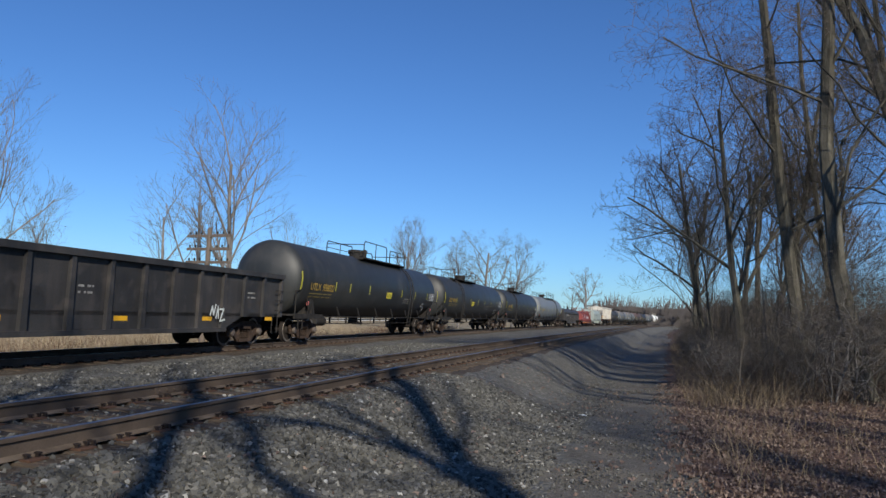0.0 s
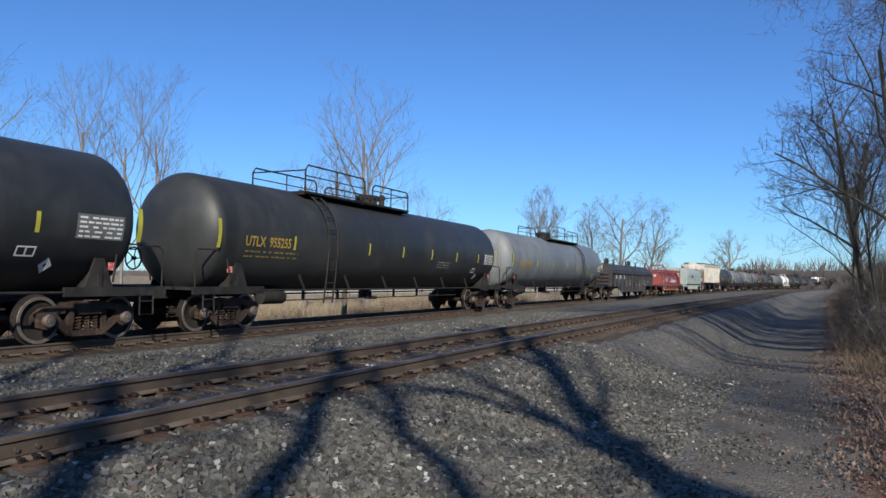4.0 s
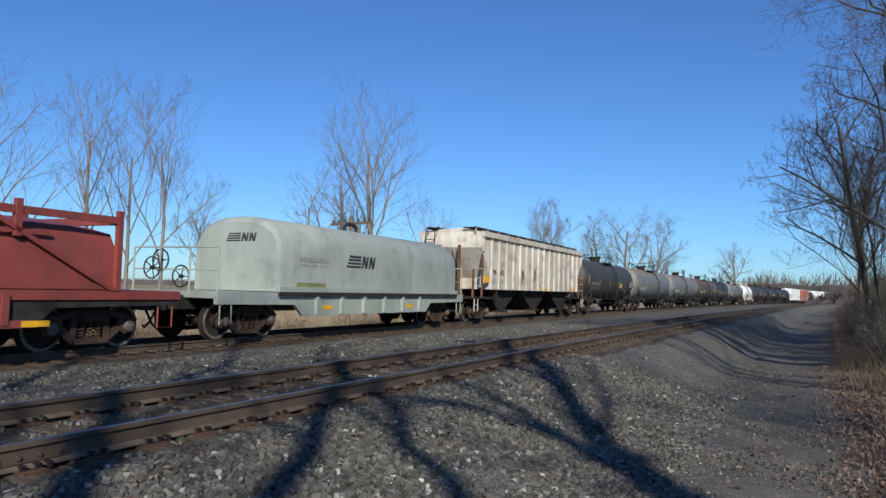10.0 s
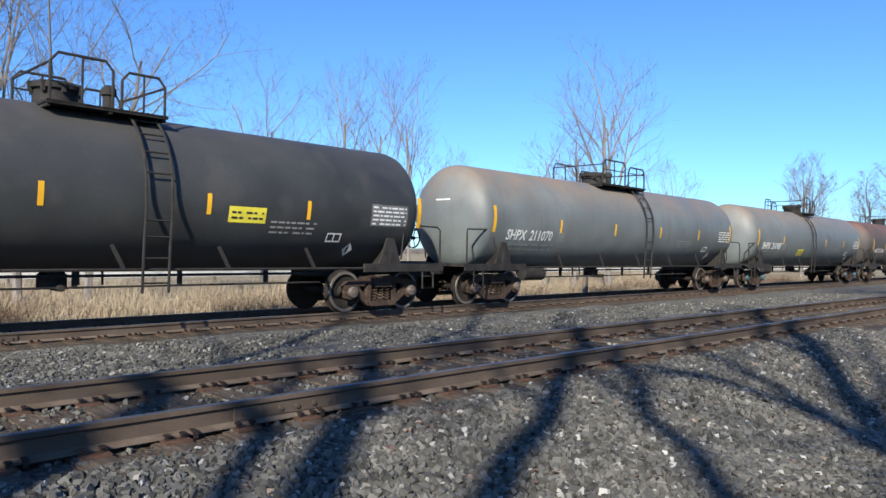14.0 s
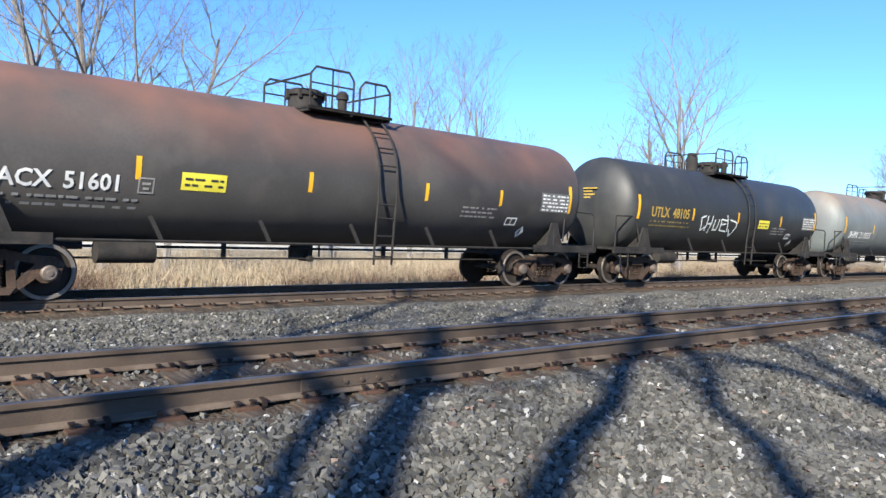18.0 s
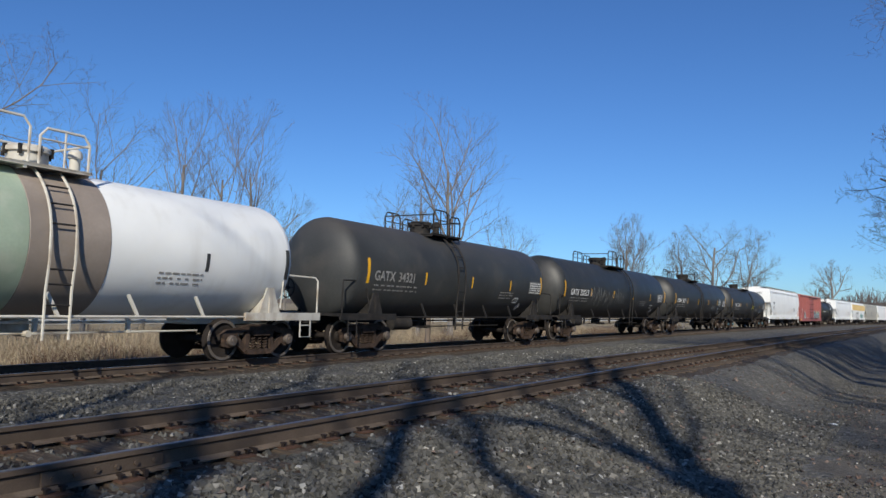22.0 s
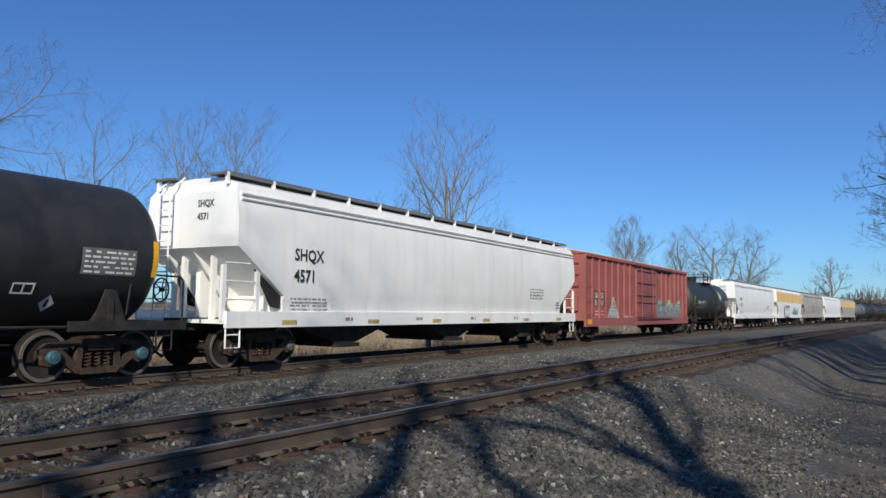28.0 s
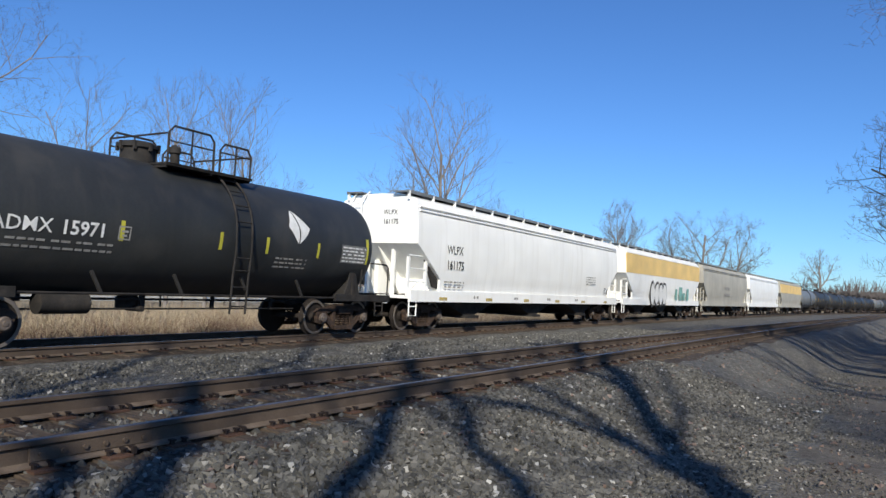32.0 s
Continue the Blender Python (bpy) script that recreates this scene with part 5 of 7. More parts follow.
def coil_car(length, paint, hood, label, red):
    """A coil car: a low well frame with a removable hood over the steel coils."""
    rng = random.Random(5 if red else 6)
    car = thing("coil_car", label, "coil car", "cars of the freight train")
    half = length / 2
    m, hm, dark = M[paint], M[hood], M["frame"]
    he = half - 0.6
    hh = half - 2.98 if red else half - 2.1
    z0 = 1.12
    part("deck", Build().box(-1.45, 1.45, -he, he, z0 - 0.08, z0 + 0.08), m, car)
    for s_ in (-1, 1):
        x0, x1 = sorted((s_ * 1.36, s_ * 1.46))
        sill = [(-he, z0), (he, z0), (he, z0 - 0.22), (half - 3.6, z0 - 0.25), (half - 4.0, 0.55), (-(half - 4.0), 0.55), (-(half - 3.6), z0 - 0.25), (-he, z0 - 0.22)]
        part("side_sill", Build().prism(sill, x0, x1), M["frame"] if red else m, car)
        if red:
            part("bottom_chord", Build().box(min(s_ * 1.46, s_ * 1.52), max(s_ * 1.46, s_ * 1.52), -(half - 4.0), half - 4.0, 0.53, 0.66), m, car)
            part("top_chord", Build().box(min(s_ * 1.46, s_ * 1.50), max(s_ * 1.46, s_ * 1.50), -he, he, z0 - 0.10, z0 + 0.06), m, car)
        for i in range(6):
            yy = -(half - 4.6) + i * 2 * (half - 4.6) / 5
            part("sill_post", Build().box(min(s_ * 1.46, s_ * 1.54), max(s_ * 1.46, s_ * 1.54), yy - 0.06, yy + 0.06, 0.58, z0), m, car)
            if s_ > 0 and (red or i in (0, 4)):
                part("reflector", patch(yy + 0.3, yy + 0.85, 0.54 if red else 0.72, 0.65 if red else 0.84, Side(x=1.52 if red else 1.46), 0.006, 1).mesh("reflector", M["yellow"]), None, car)
    if red:
        # faceted hood with an outer frame, diagonal braces and lifting bows
        za, zb = z0 + 0.08, z0 + 1.42
        sec = [(-1.42, za), (1.42, za), (1.42, za + 0.85), (1.22, zb - 0.12), (0.7, zb), (-0.7, zb), (-1.22, zb - 0.12), (-1.42, za + 0.85)]
        vs, n = [], len(sec)
        for yy, kz in ((-hh, 0.93), (-hh + 0.9, 1.0), (hh - 0.9, 1.0), (hh, 0.93)):
            for xx, zz in sec:
                vs.append((xx, yy, za + (zz - za) * kz))
        b = Build().add(vs, [(j * n + a, j * n + (a + 1) % n, (j + 1) * n + (a + 1) % n, (j + 1) * n + a) for j in range(3) for a in range(n)] + [tuple(range(n)), tuple(range(3 * n, 4 * n))])
        hoodp = part("hood", b, hm, car, at=pose(0, 0.68, 0))
        for e in (-1, 1):
            part("end_beam", Build().box(-1.42, 1.42, e * hh - 0.06, e * hh + 0.06, zb - 0.02, zb + 0.13), hm, hoodp)
        side = Side(x=1.42)
        zt = zb + 0.10
        for s_ in (-1, 1):
            b = Build()
            b.box(min(s_ * 1.40, s_ * 1.50), max(s_ * 1.40, s_ * 1.50), -hh, hh, zt - 0.10, zt + 0.04)
            part("top_beam", b, hm, hoodp)
            part("mid_beam", Build().box(min(s_ * 1.42, s_ * 1.47), max(s_ * 1.42, s_ * 1.47), -hh, hh, za + 0.02, za + 0.12), hm, hoodp)
            part("upper_beam", Build().box(min(s_ * 1.42, s_ * 1.47), max(s_ * 1.42, s_ * 1.47), -hh + 1.5, hh - 1.5, za + 1.0, za + 1.08), hm, hoodp)
            for yy in (-hh, -hh + 2.6, -hh + 4.9, 0.8, hh - 4.2, hh - 2.2, hh - 0.05):
                part("hood_post", Build().box(min(s_ * 1.42, s_ * 1.52), max(s_ * 1.42, s_ * 1.52), yy, yy + 0.12, zt - 0.5 if abs(yy) < hh - 0.2 else za, zt + (0.16 if abs(yy) < hh else 0.04)), hm, hoodp)
            for e in (-1, 1):
                y0, y1 = e * (hh - 0.1), e * (hh - 2.6)
                part("diagonal_brace", Build().prism([(y0 - 0.08, za), (y0 + 0.10, za), (y1 + 0.10, zt - 0.15), (y1 - 0.08, zt - 0.15)], s_ * 1.44, s_ * 1.52), hm, hoodp)
        for yy in (-0.9,):
            b = Build()
            for s_ in (-1, 1):
                b.tube([(s_ * 1.1, yy - 0.9, zt), (s_ * 0.6, yy - 0.3, zt + 0.62), (s_ * 0.6, yy + 0.3, zt + 0.62), (s_ * 1.1, yy + 0.9, zt)], 0.05, 6)
            b.tube([(-0.6, yy - 0.3, zt + 0.62), (0.6, yy - 0.3, zt + 0.62)], 0.05, 6).tube([(-0.6, yy + 0.3, zt + 0.62), (0.6, yy + 0.3, zt + 0.62)], 0.05, 6)
            part("lifting_bow", b, hm, hoodp)
        for xx in (-1.2, -0.4, 0.5, 1.25):
            part("end_stake", Build().box(xx - 0.04, xx + 0.04, -he + 0.05, -he + 0.15, z0, z0 + 1.1), m, car)
        # rail company mark as plain shapes
        b = Build()
        yl, zl = -hh + 1.67, za + 0.15
        arc = [(0.28 * math.cos(radians(a)), 0.28 * math.sin(radians(a))) for a in range(-20, 200, 20)]
        for q in (0, 1):
            b2 = [(yl + 0.42 + u * (1 - 0.55 * q), zl + 0.30 + w * (1 - 0.55 * q)) for u, w in arc]
            if q == 0:
                outer = b2
            else:
                inner = b2
        vs = [side.put(y, z, 0.008) for y, z in outer] + [side.put(y, z, 0.008) for y, z in inner]
        k = len(outer)
        b.add(vs, [(i, i + 1, i + 1 + k, i + k) for i in range(k - 1)])
        for a, c, d, e in ((0.0, 0.55, 0.0, 0.09), (0.05, 0.35, 0.13, 0.20), (0.32, 0.44, 0.10, 0.30)):
            q = patch(yl + a, yl + c, zl + d, zl + e, side, 0.008, 1)
            b.add(q.v, q.f)
        part("company_mark", b.mesh("company_mark", M["letter_white"], False), None, car, "white plain emblem")
        lines(yl, za + 0.78, 0.6, 1, 0.09, 0.1, M["letter_white"], car, side, rng)
        lines(yl + 1.7, za + 0.74, 1.0, 5, 0.06, 0.06, M["letter_white"], car, side, rng)
        lines(yl + 3.8, za + 0.34, 1.2, 1, 0.16, 0.1, M["letter_white"], car, side, rng)
        b = Build().lathe([(0, 0.24), (0.01, 0.24)], "x", (1.43, yl + 5.25, za + 0.38), 16)
        part("round_mark", b, M["letter_white"], car)
        b = Build()
        for i in range(8):
            q = patch(yl + 5.75 + i * 0.25, yl + 5.92 + i * 0.25, za + 0.18, za + (0.5 if i % 3 else 0.42), side, 0.008, 1)
            b.add(q.v, q.f)
        part("name_bars", b.mesh("name_bars", M["letter_white"], False), None, car, "white bars of a product name")
        word("CR 631670", -half + 4.35, 0.70, 0.28, M["letter_dim"], car, Side(x=1.46), 0.9)
        part("end_label", Build().box(0.2, 0.85, -hh - 0.012, -hh - 0.004, za + 0.75, za + 1.0), M["letter_white"], hoodp, "white stencilled label")
    else:
        za, zb = z0 + 0.1, z0 + 2.15
        sec = [(1.50, za), (1.50, za + 1.0)]
        for i in range(1, 10):
            a = radians(i * 18)
            c, q = math.cos(a), math.sin(a)
            sec.append((1.50 * math.copysign(abs(c) ** 0.72, c), za + 1.0 + (zb - za - 1.0) * q ** 0.8))
        sec += [(-1.50, za + 1.0), (-1.50, za)]
        vs, n = [], len(sec)
        rows = ((-hh, 0.92), (-hh + 0.06, 0.965), (-hh + 0.18, 1.0), (hh - 0.18, 1.0), (hh - 0.06, 0.965), (hh, 0.92))
        for yy, kz in rows:
            for xx, zz in sec:
                vs.append((xx * (0.6 + 0.4 * kz), yy, za + (zz - za) * kz))
        b = Build().add(vs, [(j * n + a, j * n + (a + 1) % n, (j + 1) * n + (a + 1) % n, (j + 1) * n + a) for j in range(len(rows) - 1) for a in range(n)] + [tuple(range(n)), tuple(range((len(rows) - 1) * n, len(rows) * n))])
        hoodp = part("hood", b, hm, car, at=pose(0, 0.72, 0))
        part("lifting_lug", Build().tube([(0, -0.35, zb - 0.05), (0, -0.35, zb + 0.18), (0, -0.2, zb + 0.28), (0, 0.2, zb + 0.28), (0, 0.35, zb + 0.18), (0, 0.35, zb - 0.05)], 0.07, 6), dark, hoodp)
        part("hood_rail", Build().box(1.50, 1.56, -hh, hh, za, za + 0.14), hm, hoodp)
        side = Side(x=1.50)
        for face, at_y, at_z, k, turn in ((side, -1.75, za + 0.78, 1.0, 0), (Side(x=hh - 0.72), -0.35, za + 1.35, 0.62, -90)):
            b = Build()
            for i in range(4):
                q = patch(at_y + 0.05 * i * k, at_y + 0.82 * k, at_z + i * 0.105 * k, at_z + (i * 0.105 + 0.055) * k, face, 0.012, 1)
                b.add(q.v, q.f)
            for u in (0.86, 1.28):
                for c0, c1, c2 in ((0.0, 0.10, 0.08), (0.24, 0.10, 0.08)):
                    b.add([face.put(at_y + (u + d0) * k, at_z + d1 * k, 0.012) for d0, d1 in ((c0, 0), (c0 + c1, 0), (c0 + c1 + c2, 0.37), (c0 + c2, 0.37))], [(0, 1, 2, 3)])
                b.add([face.put(at_y + (u + d0) * k, at_z + d1 * k, 0.014) for d0, d1 in ((0.08, 0.37), (0.20, 0.37), (0.34, 0.0), (0.22, 0.0))], [(0, 1, 2, 3)])
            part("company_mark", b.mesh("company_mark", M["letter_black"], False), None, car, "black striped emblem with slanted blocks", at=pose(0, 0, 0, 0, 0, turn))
        part("paint_smear", patch(-hh + 1.5, -hh + 2.9, za + 0.12, za + 0.26, side, 0.006, 1).mesh("paint_smear", M["smear"]), None, car, "worn yellow stencil")
        for xx, zz in ((-0.55, 1.95), (0.15, 1.55)):
            part("brake_wheel", gear()["brake_wheel"], None, car, at=pose(xx, -he + 0.12, zz))
        part("hood_seam", Build().box(1.505, 1.565, -hh, hh, za - 0.10, za - 0.004), dark, hoodp)
        b = Build()
        part("hood_stencil", patch(-hh + 1.6, -hh + 3.0, za + 0.85, za + 0.97, side, 0.008, 1).mesh("hood_stencil", M["letter_dim"]), None, car)
        lines(-hh + 1.6, za + 0.78, 1.4, 1, 0.08, 0.05, M["letter_dim"], car, side, rng)
        for e in (-1, 1):
            b = Build()
            for xx in (-1.4, -0.5, 0.5, 1.4):
                b.tube([(xx, e * (he - 0.06), z0), (xx, e * (he - 0.06), z0 + 1.15)], 0.024, 6)
            b.tube([(-1.4, e * (he - 0.06), z0 + 1.15), (1.4, e * (he - 0.06), z0 + 1.15)], 0.024, 6).tube([(-1.4, e * (he - 0.06), z0 + 0.6), (1.4, e * (he - 0.06), z0 + 0.6)], 0.02, 6)
            part("end_railing", b, m, car)
    for s_ in (-1, 1):
        for e in (-1, 1):
            yy = e * (he - 0.35)
            part("sill_step", Build().tube([(s_ * 1.42, yy - 0.2, z0), (s_ * 1.42, yy - 0.2, 0.42), (s_ * 1.42, yy + 0.2, 0.42), (s_ * 1.42, yy + 0.2, z0)], 0.02, 5), m, car)
    frame_sill(car, half, 0.75, 1.1, dark, 0.4)
    at = half - (2.5 if red else 2.2)
    truck(car, at)
    truck(car, -at)
    ends(car, half)
    return car


# ---------------------------------------------------------------- ground
def main_x(y):
    return MAIN_X + y * y / (2 * RADIUS) if abs(y) < 700 else MAIN_X + 700 * 700 / (2 * RADIUS)


def lerp_table(v, table):
    for (a, za), (b, zb) in zip(table, table[1:]):
        if v <= b:
            f = max(0.0, min(1.0, (v - a) / (b - a)))
            f = f * f * (3 - 2 * f)
            return za + (zb - za) * f
    return table[-1][1]


def ground_z(u, y):
    """The height of the ground, u metres to the right of the main track's middle."""
    o = siding_off(y)
    b = -0.13 - 0.021 * max(0.0, min(y - 7.0, 17.0))        # the ditch beside the bank deepens ahead
    tab = [(-60, -0.9), (-12, -0.75), (-5.5, -0.70), (-3.6, -0.55), (-1.9, -0.06), (-1.5, -0.03), (1.5, -0.03), (1.9, -0.05), (3.2, -0.06), (o - 2.7, 0.08), (o - 1.9, 0.24), (o - 1.4, 0.27), (o + 1.3, 0.27),
           (o + 1.55, 0.255), (o + 3.9, b), (o + 4.5, b + 0.01), (o + 6.8, 0.4 * b - 0.03), (o + 11, 0.05), (o + 30, 0.5), (o + 80, 1.2)]
    return lerp_table(u, tab)


def axis(lo, hi, step, far):
    """Places along an axis: even steps between lo and hi, then wider and wider out to far on both sides."""
    a = list(np.arange(lo, hi + step / 2, step))
    s, p = step, a[-1]
    while p < far:
        s *= 1.22
        p += s
        a.append(p)
    s, p, left = step, lo, []
    while p > -far:
        s *= 1.22
        p -= s
        left.append(p)
    return left[::-1] + a


def make_ground():
    us = axis(-5.0, 24.0, 0.22, 1800)
    ys = axis(-6.0, 46.0, 0.3, 2500)
    vs, fs, ks = [], [], []
    for y in ys:
        for u in us:
            x = main_x(y) + u
            z = ground_z(u, y)
            rough = noise.noise(Vector((x * 0.8, y * 0.8, 0))) * 0.05 + noise.noise(Vector((x * 3.1, y * 3.1, 5))) * 0.022
            if abs(u) > 1.4 and abs(u - siding_off(y)) > 1.4:
                z += rough * (1.0 if abs(u) < 60 else 3.0)
            vs.append((x, y, z))
    nu = len(us)
    for j in range(len(ys) - 1):
        for i in range(nu - 1):
            fs.append((j * nu + i, j * nu + i + 1, (j + 1) * nu + i + 1, (j + 1) * nu + i))
            y, u = ys[j], us[i] + 0.35 * noise.noise(Vector((us[i] * 0.9, ys[j] * 0.9, 9)))
            o = siding_off(y)
            k = 0
            if abs(us[i]) < 1.45 or abs(us[i] - o) < 1.5:
                k = 4
            elif u < -3.4:
                k = 3
            elif u > o + 5.9:
                k = 2
            elif u > o + 4.4 + 0.8 * noise.noise(Vector((0, y * 0.3, 2))):
                k = 1
            ks.append(k)
    me = bpy.data.meshes.new("ground")
    me.from_pydata(vs, [], fs)
    for m in ("ballast", "path", "litter", "field", "bed"):
        me.materials.append(M[m])
    me.polygons.foreach_set("material_index", ks)
    me.polygons.foreach_set("use_smooth", [True] * len(me.polygons))
    tagged(new("ground", me), "gravel ballast, packed path, leaf litter and dry field", "ground", kind="structure")


make_ground()


def pebbles(name, label, count, place, size, material, seed):
    """Many loose broken stones in one mesh, each a lopsided block; place(rng) gives x, y, z."""
    rng = random.Random(seed)
    gen = np.random.default_rng(seed)
    at = np.array([place(rng) for i in range(count)])
    base = np.array([(x, y, z) for x in (-1, 1) for y in (-1, 1) for z in (-1, 1)], float)
    tri = np.array([(0, 1, 3, 2), (4, 6, 7, 5), (0, 4, 5, 1), (2, 3, 7, 6), (0, 2, 6, 4), (1, 5, 7, 3)])
    q = gen.normal(size=(count, 4))
    q /= np.linalg.norm(q, axis=1)[:, None]
    w, x, y, z = q.T
    turn = np.stack([1 - 2 * (y * y + z * z), 2 * (x * y - z * w), 2 * (x * z + y * w), 2 * (x * y + z * w), 1 - 2 * (x * x + z * z), 2 * (y * z - x * w),
                     2 * (x * z - y * w), 2 * (y * z + x * w), 1 - 2 * (x * x + y * y)], 1).reshape(-1, 3, 3)
    s = size * gen.uniform(0.5, 1.2, count)
    form = np.stack([np.ones(count), gen.uniform(0.6, 0.95, count), gen.uniform(0.4, 0.75, count)], 1)
    v = base[None] * gen.uniform(0.45, 1.0, (count, 8, 3)) * form[:, None] * s[:, None, None]
    v = np.einsum("nij,nkj->nki", turn, v)
    v += at[:, None]
    v[:, :, 2] += (s * 0.22)[:, None]
    f = (tri[None] + np.arange(count)[:, None, None] * 8).reshape(-1, 4)
    me = bpy.data.meshes.new(name)
    me.from_pydata(v.reshape(-1, 3).tolist(), [], f.tolist())
    me.materials.append(material)
    return tagged(new(name, me), label, "gravel", kind="stuff")


def stone_material():
    """Grey stone whose pieces differ: each one takes its own tone."""
    m = mat("ballast_pieces", (0.16, 0.15, 0.135), 0.9, 0, 0.25, 8, 0.3, 50, spec=0.15)
    nt = m.node_tree
    geo = nt.nodes.new("ShaderNodeNewGeometry")
    rp = nt.nodes.new("ShaderNodeValToRGB")
    e = rp.color_ramp.elements
    e[0].position, e[0].color = 0.0, (0.045, 0.044, 0.040, 1)
    e[1].position, e[1].color = 1.0, (0.44, 0.43, 0.40, 1)
    for p_, c in ((0.3, (0.080, 0.078, 0.071, 1)), (0.75, (0.120, 0.117, 0.107, 1)), (0.955, (0.165, 0.158, 0.142, 1)), (0.985, (0.30, 0.29, 0.265, 1))):
        q = e.new(p_)
        q.color = c
    nt.links.new(geo.outputs["Random Per Island"], rp.inputs["Fac"])
    nt.links.new(rp.outputs["Color"], nt.nodes["Principled BSDF"].inputs["Base Color"])
    return m


STONES = stone_material()


def at_siding(rng, a, b, y0, y1):
    y = y0 + (y1 - y0) * rng.random() ** 1.5
    u = siding_off(y) + rng.uniform(a, b)
    return main_x(y) + u, y, ground_z(u, y)


pebbles("ballast_shoulder", "loose grey crushed stone on the track shoulder", 40000, lambda r: at_siding(r, 1.12, 4.4, -1.0, 15.0), 0.036, STONES, 1)
pebbles("ballast_between_rails", "grey crushed stone between the ties", 5500, lambda r: at_siding(r, -1.35, 1.05, -3.0, 24.0), 0.030, STONES, 2)
pebbles("ballast_between_tracks", "grey crushed stone between the two tracks", 24000, lambda r: at_siding(r, -6.4, -1.4, -3.0, 36.0), 0.036, STONES, 3)
pebbles("path_gravel", "fine gravel scattered on the path", 11000, lambda r: at_siding(r, 3.4, 6.2, 3.0, 26.0), 0.016, STONES, 4)


# ---------------------------------------------------------------- tracks
RAIL = [(-0.07, 0), (0.07, 0), (0.07, 0.012), (0.012, 0.03), (0.010, 0.125), (0.036, 0.138), (0.036, 0.168), (0.028, 0.172), (-0.028, 0.172), (-0.036, 0.168), (-0.036, 0.138), (-0.010, 0.125), (-0.012, 0.03), (-0.07, 0.012)]


def sweep(place, s0, s1, top):
    """A rail along place(s), from s0 to s1."""
    b = Build()
    ss, s = [], s0
    while s < s1:
        ss.append(s)
        s += 2.0 if abs(s) < 60 else 8.0
    n = len(RAIL)
    for s in ss:
        x, y, th = place(s)
        for u, z in RAIL:
            b.v.append((x + u * math.cos(th), y - u * math.sin(th), top - 0.172 + z))
    for i in range(len(ss) - 1):
        for j in range(n):
            b.f.append((i * n + j, i * n + (j + 1) % n, (i + 1) * n + (j + 1) % n, (i + 1) * n + j))
            b.k.append(1 if j == 7 else 2 if j in (1, 2, 12, 13) else 0)
    return b


def make_track(name, label, off, top, s0, s1, near):
    t = tagged(new(name), label, "railway track", kind="structure")

    def centre(d):
        def put(s):
            o = off(s)
            x, y, th = main_at(s, o + d)
            slope = (off(s + 1) - off(s - 1)) / 2
            return x, y, th + math.atan(slope)
        return put
    for d in (-0.755, 0.755):
        part("rail", sweep(centre(d), s0, s1, top), [M["rail"], M["rail_head"], M["rail_foot"]], t)
    rng = random.Random(4)
    tie = Build().box(-1.3, 1.3, -0.115, 0.115, -0.18, 0.0)
    for i, (x, y, z) in enumerate(tie.v):
        tie.v[i] = (x + 0.02 * (i % 3 - 1), y + 0.012 * (i % 2), z)
    tm = tie.mesh("tie", M["tie"], False)
    pl = Build().box(-0.19, 0.17, -0.09, 0.09, 0.0, 0.016)
    for yy in (-0.055, 0.055):
        for xx in (-0.105, 0.095):
            pl.box(xx - 0.014, xx + 0.014, yy - 0.012, yy + 0.012, 0.014, 0.045, 1)
            pl.box(xx - 0.026, xx + 0.026, yy - 0.018, yy + 0.018, 0.042, 0.055, 1)
    pm = pl.mesh("tie_plate", [M["plate"], M["spike"]], False)
    an = Build().box(-0.10, 0.10, -0.016, 0.016, -0.035, 0.018)
    am = an.mesh("rail_anchor", M["spike"], False)
    s, k = near[0], 0
    c = centre(0)
    while s < near[1]:
        x, y, th = c(s)
        o = part("tie", tm, None, t, at=pose(x + rng.uniform(-0.06, 0.06), y, top - 0.190, 0, rng.uniform(-0.4, 0.4), -math.degrees(th) + rng.uniform(-1.2, 1.2)))
        if s < near[2]:
            for d in (-0.755, 0.755):
                xx, yy, th2 = centre(d)(s)
                part("tie_plate", pm, None, o.parent, at=pose(xx, yy, top - 0.189, 0, 0, -math.degrees(th2)))
                if k % 2 == 0:
                    part("rail_anchor", am, None, o.parent, at=pose(xx, yy, top - 0.158, 0, 0, -math.degrees(th2))).location.y += 0.15
        s += 0.52
        k += 1
    for d in (-0.755, 0.755):
        for s in ((3.2, 15.1, 27.0) if d > 0 else (8.9, 20.8)):
            x, y, th = centre(d)(s)
            b = Build().box(-0.032, -0.012, -0.45, 0.45, 0.035, 0.12).box(0.012, 0.032, -0.45, 0.45, 0.035, 0.12)
            for i in range(6):
                b.lathe([(-0.05, 0.018), (0.05, 0.018)], "x", (0, -0.38 + i * 0.15, 0.078), 6)
            part("joint_bar", b, M["rail"], t, at=pose(x, y, top - 0.172, 0, 0, -math.degrees(th)))


make_track("siding_track", "empty rusty siding with worn wooden ties in gravel", siding_off, NEAR_RAIL, -30, 330, (-5, 62, 26))
make_track("main_track", "main line track under the passing train", lambda s: 0.0, MAIN_RAIL, -60, 520, (-6, 70, 34))


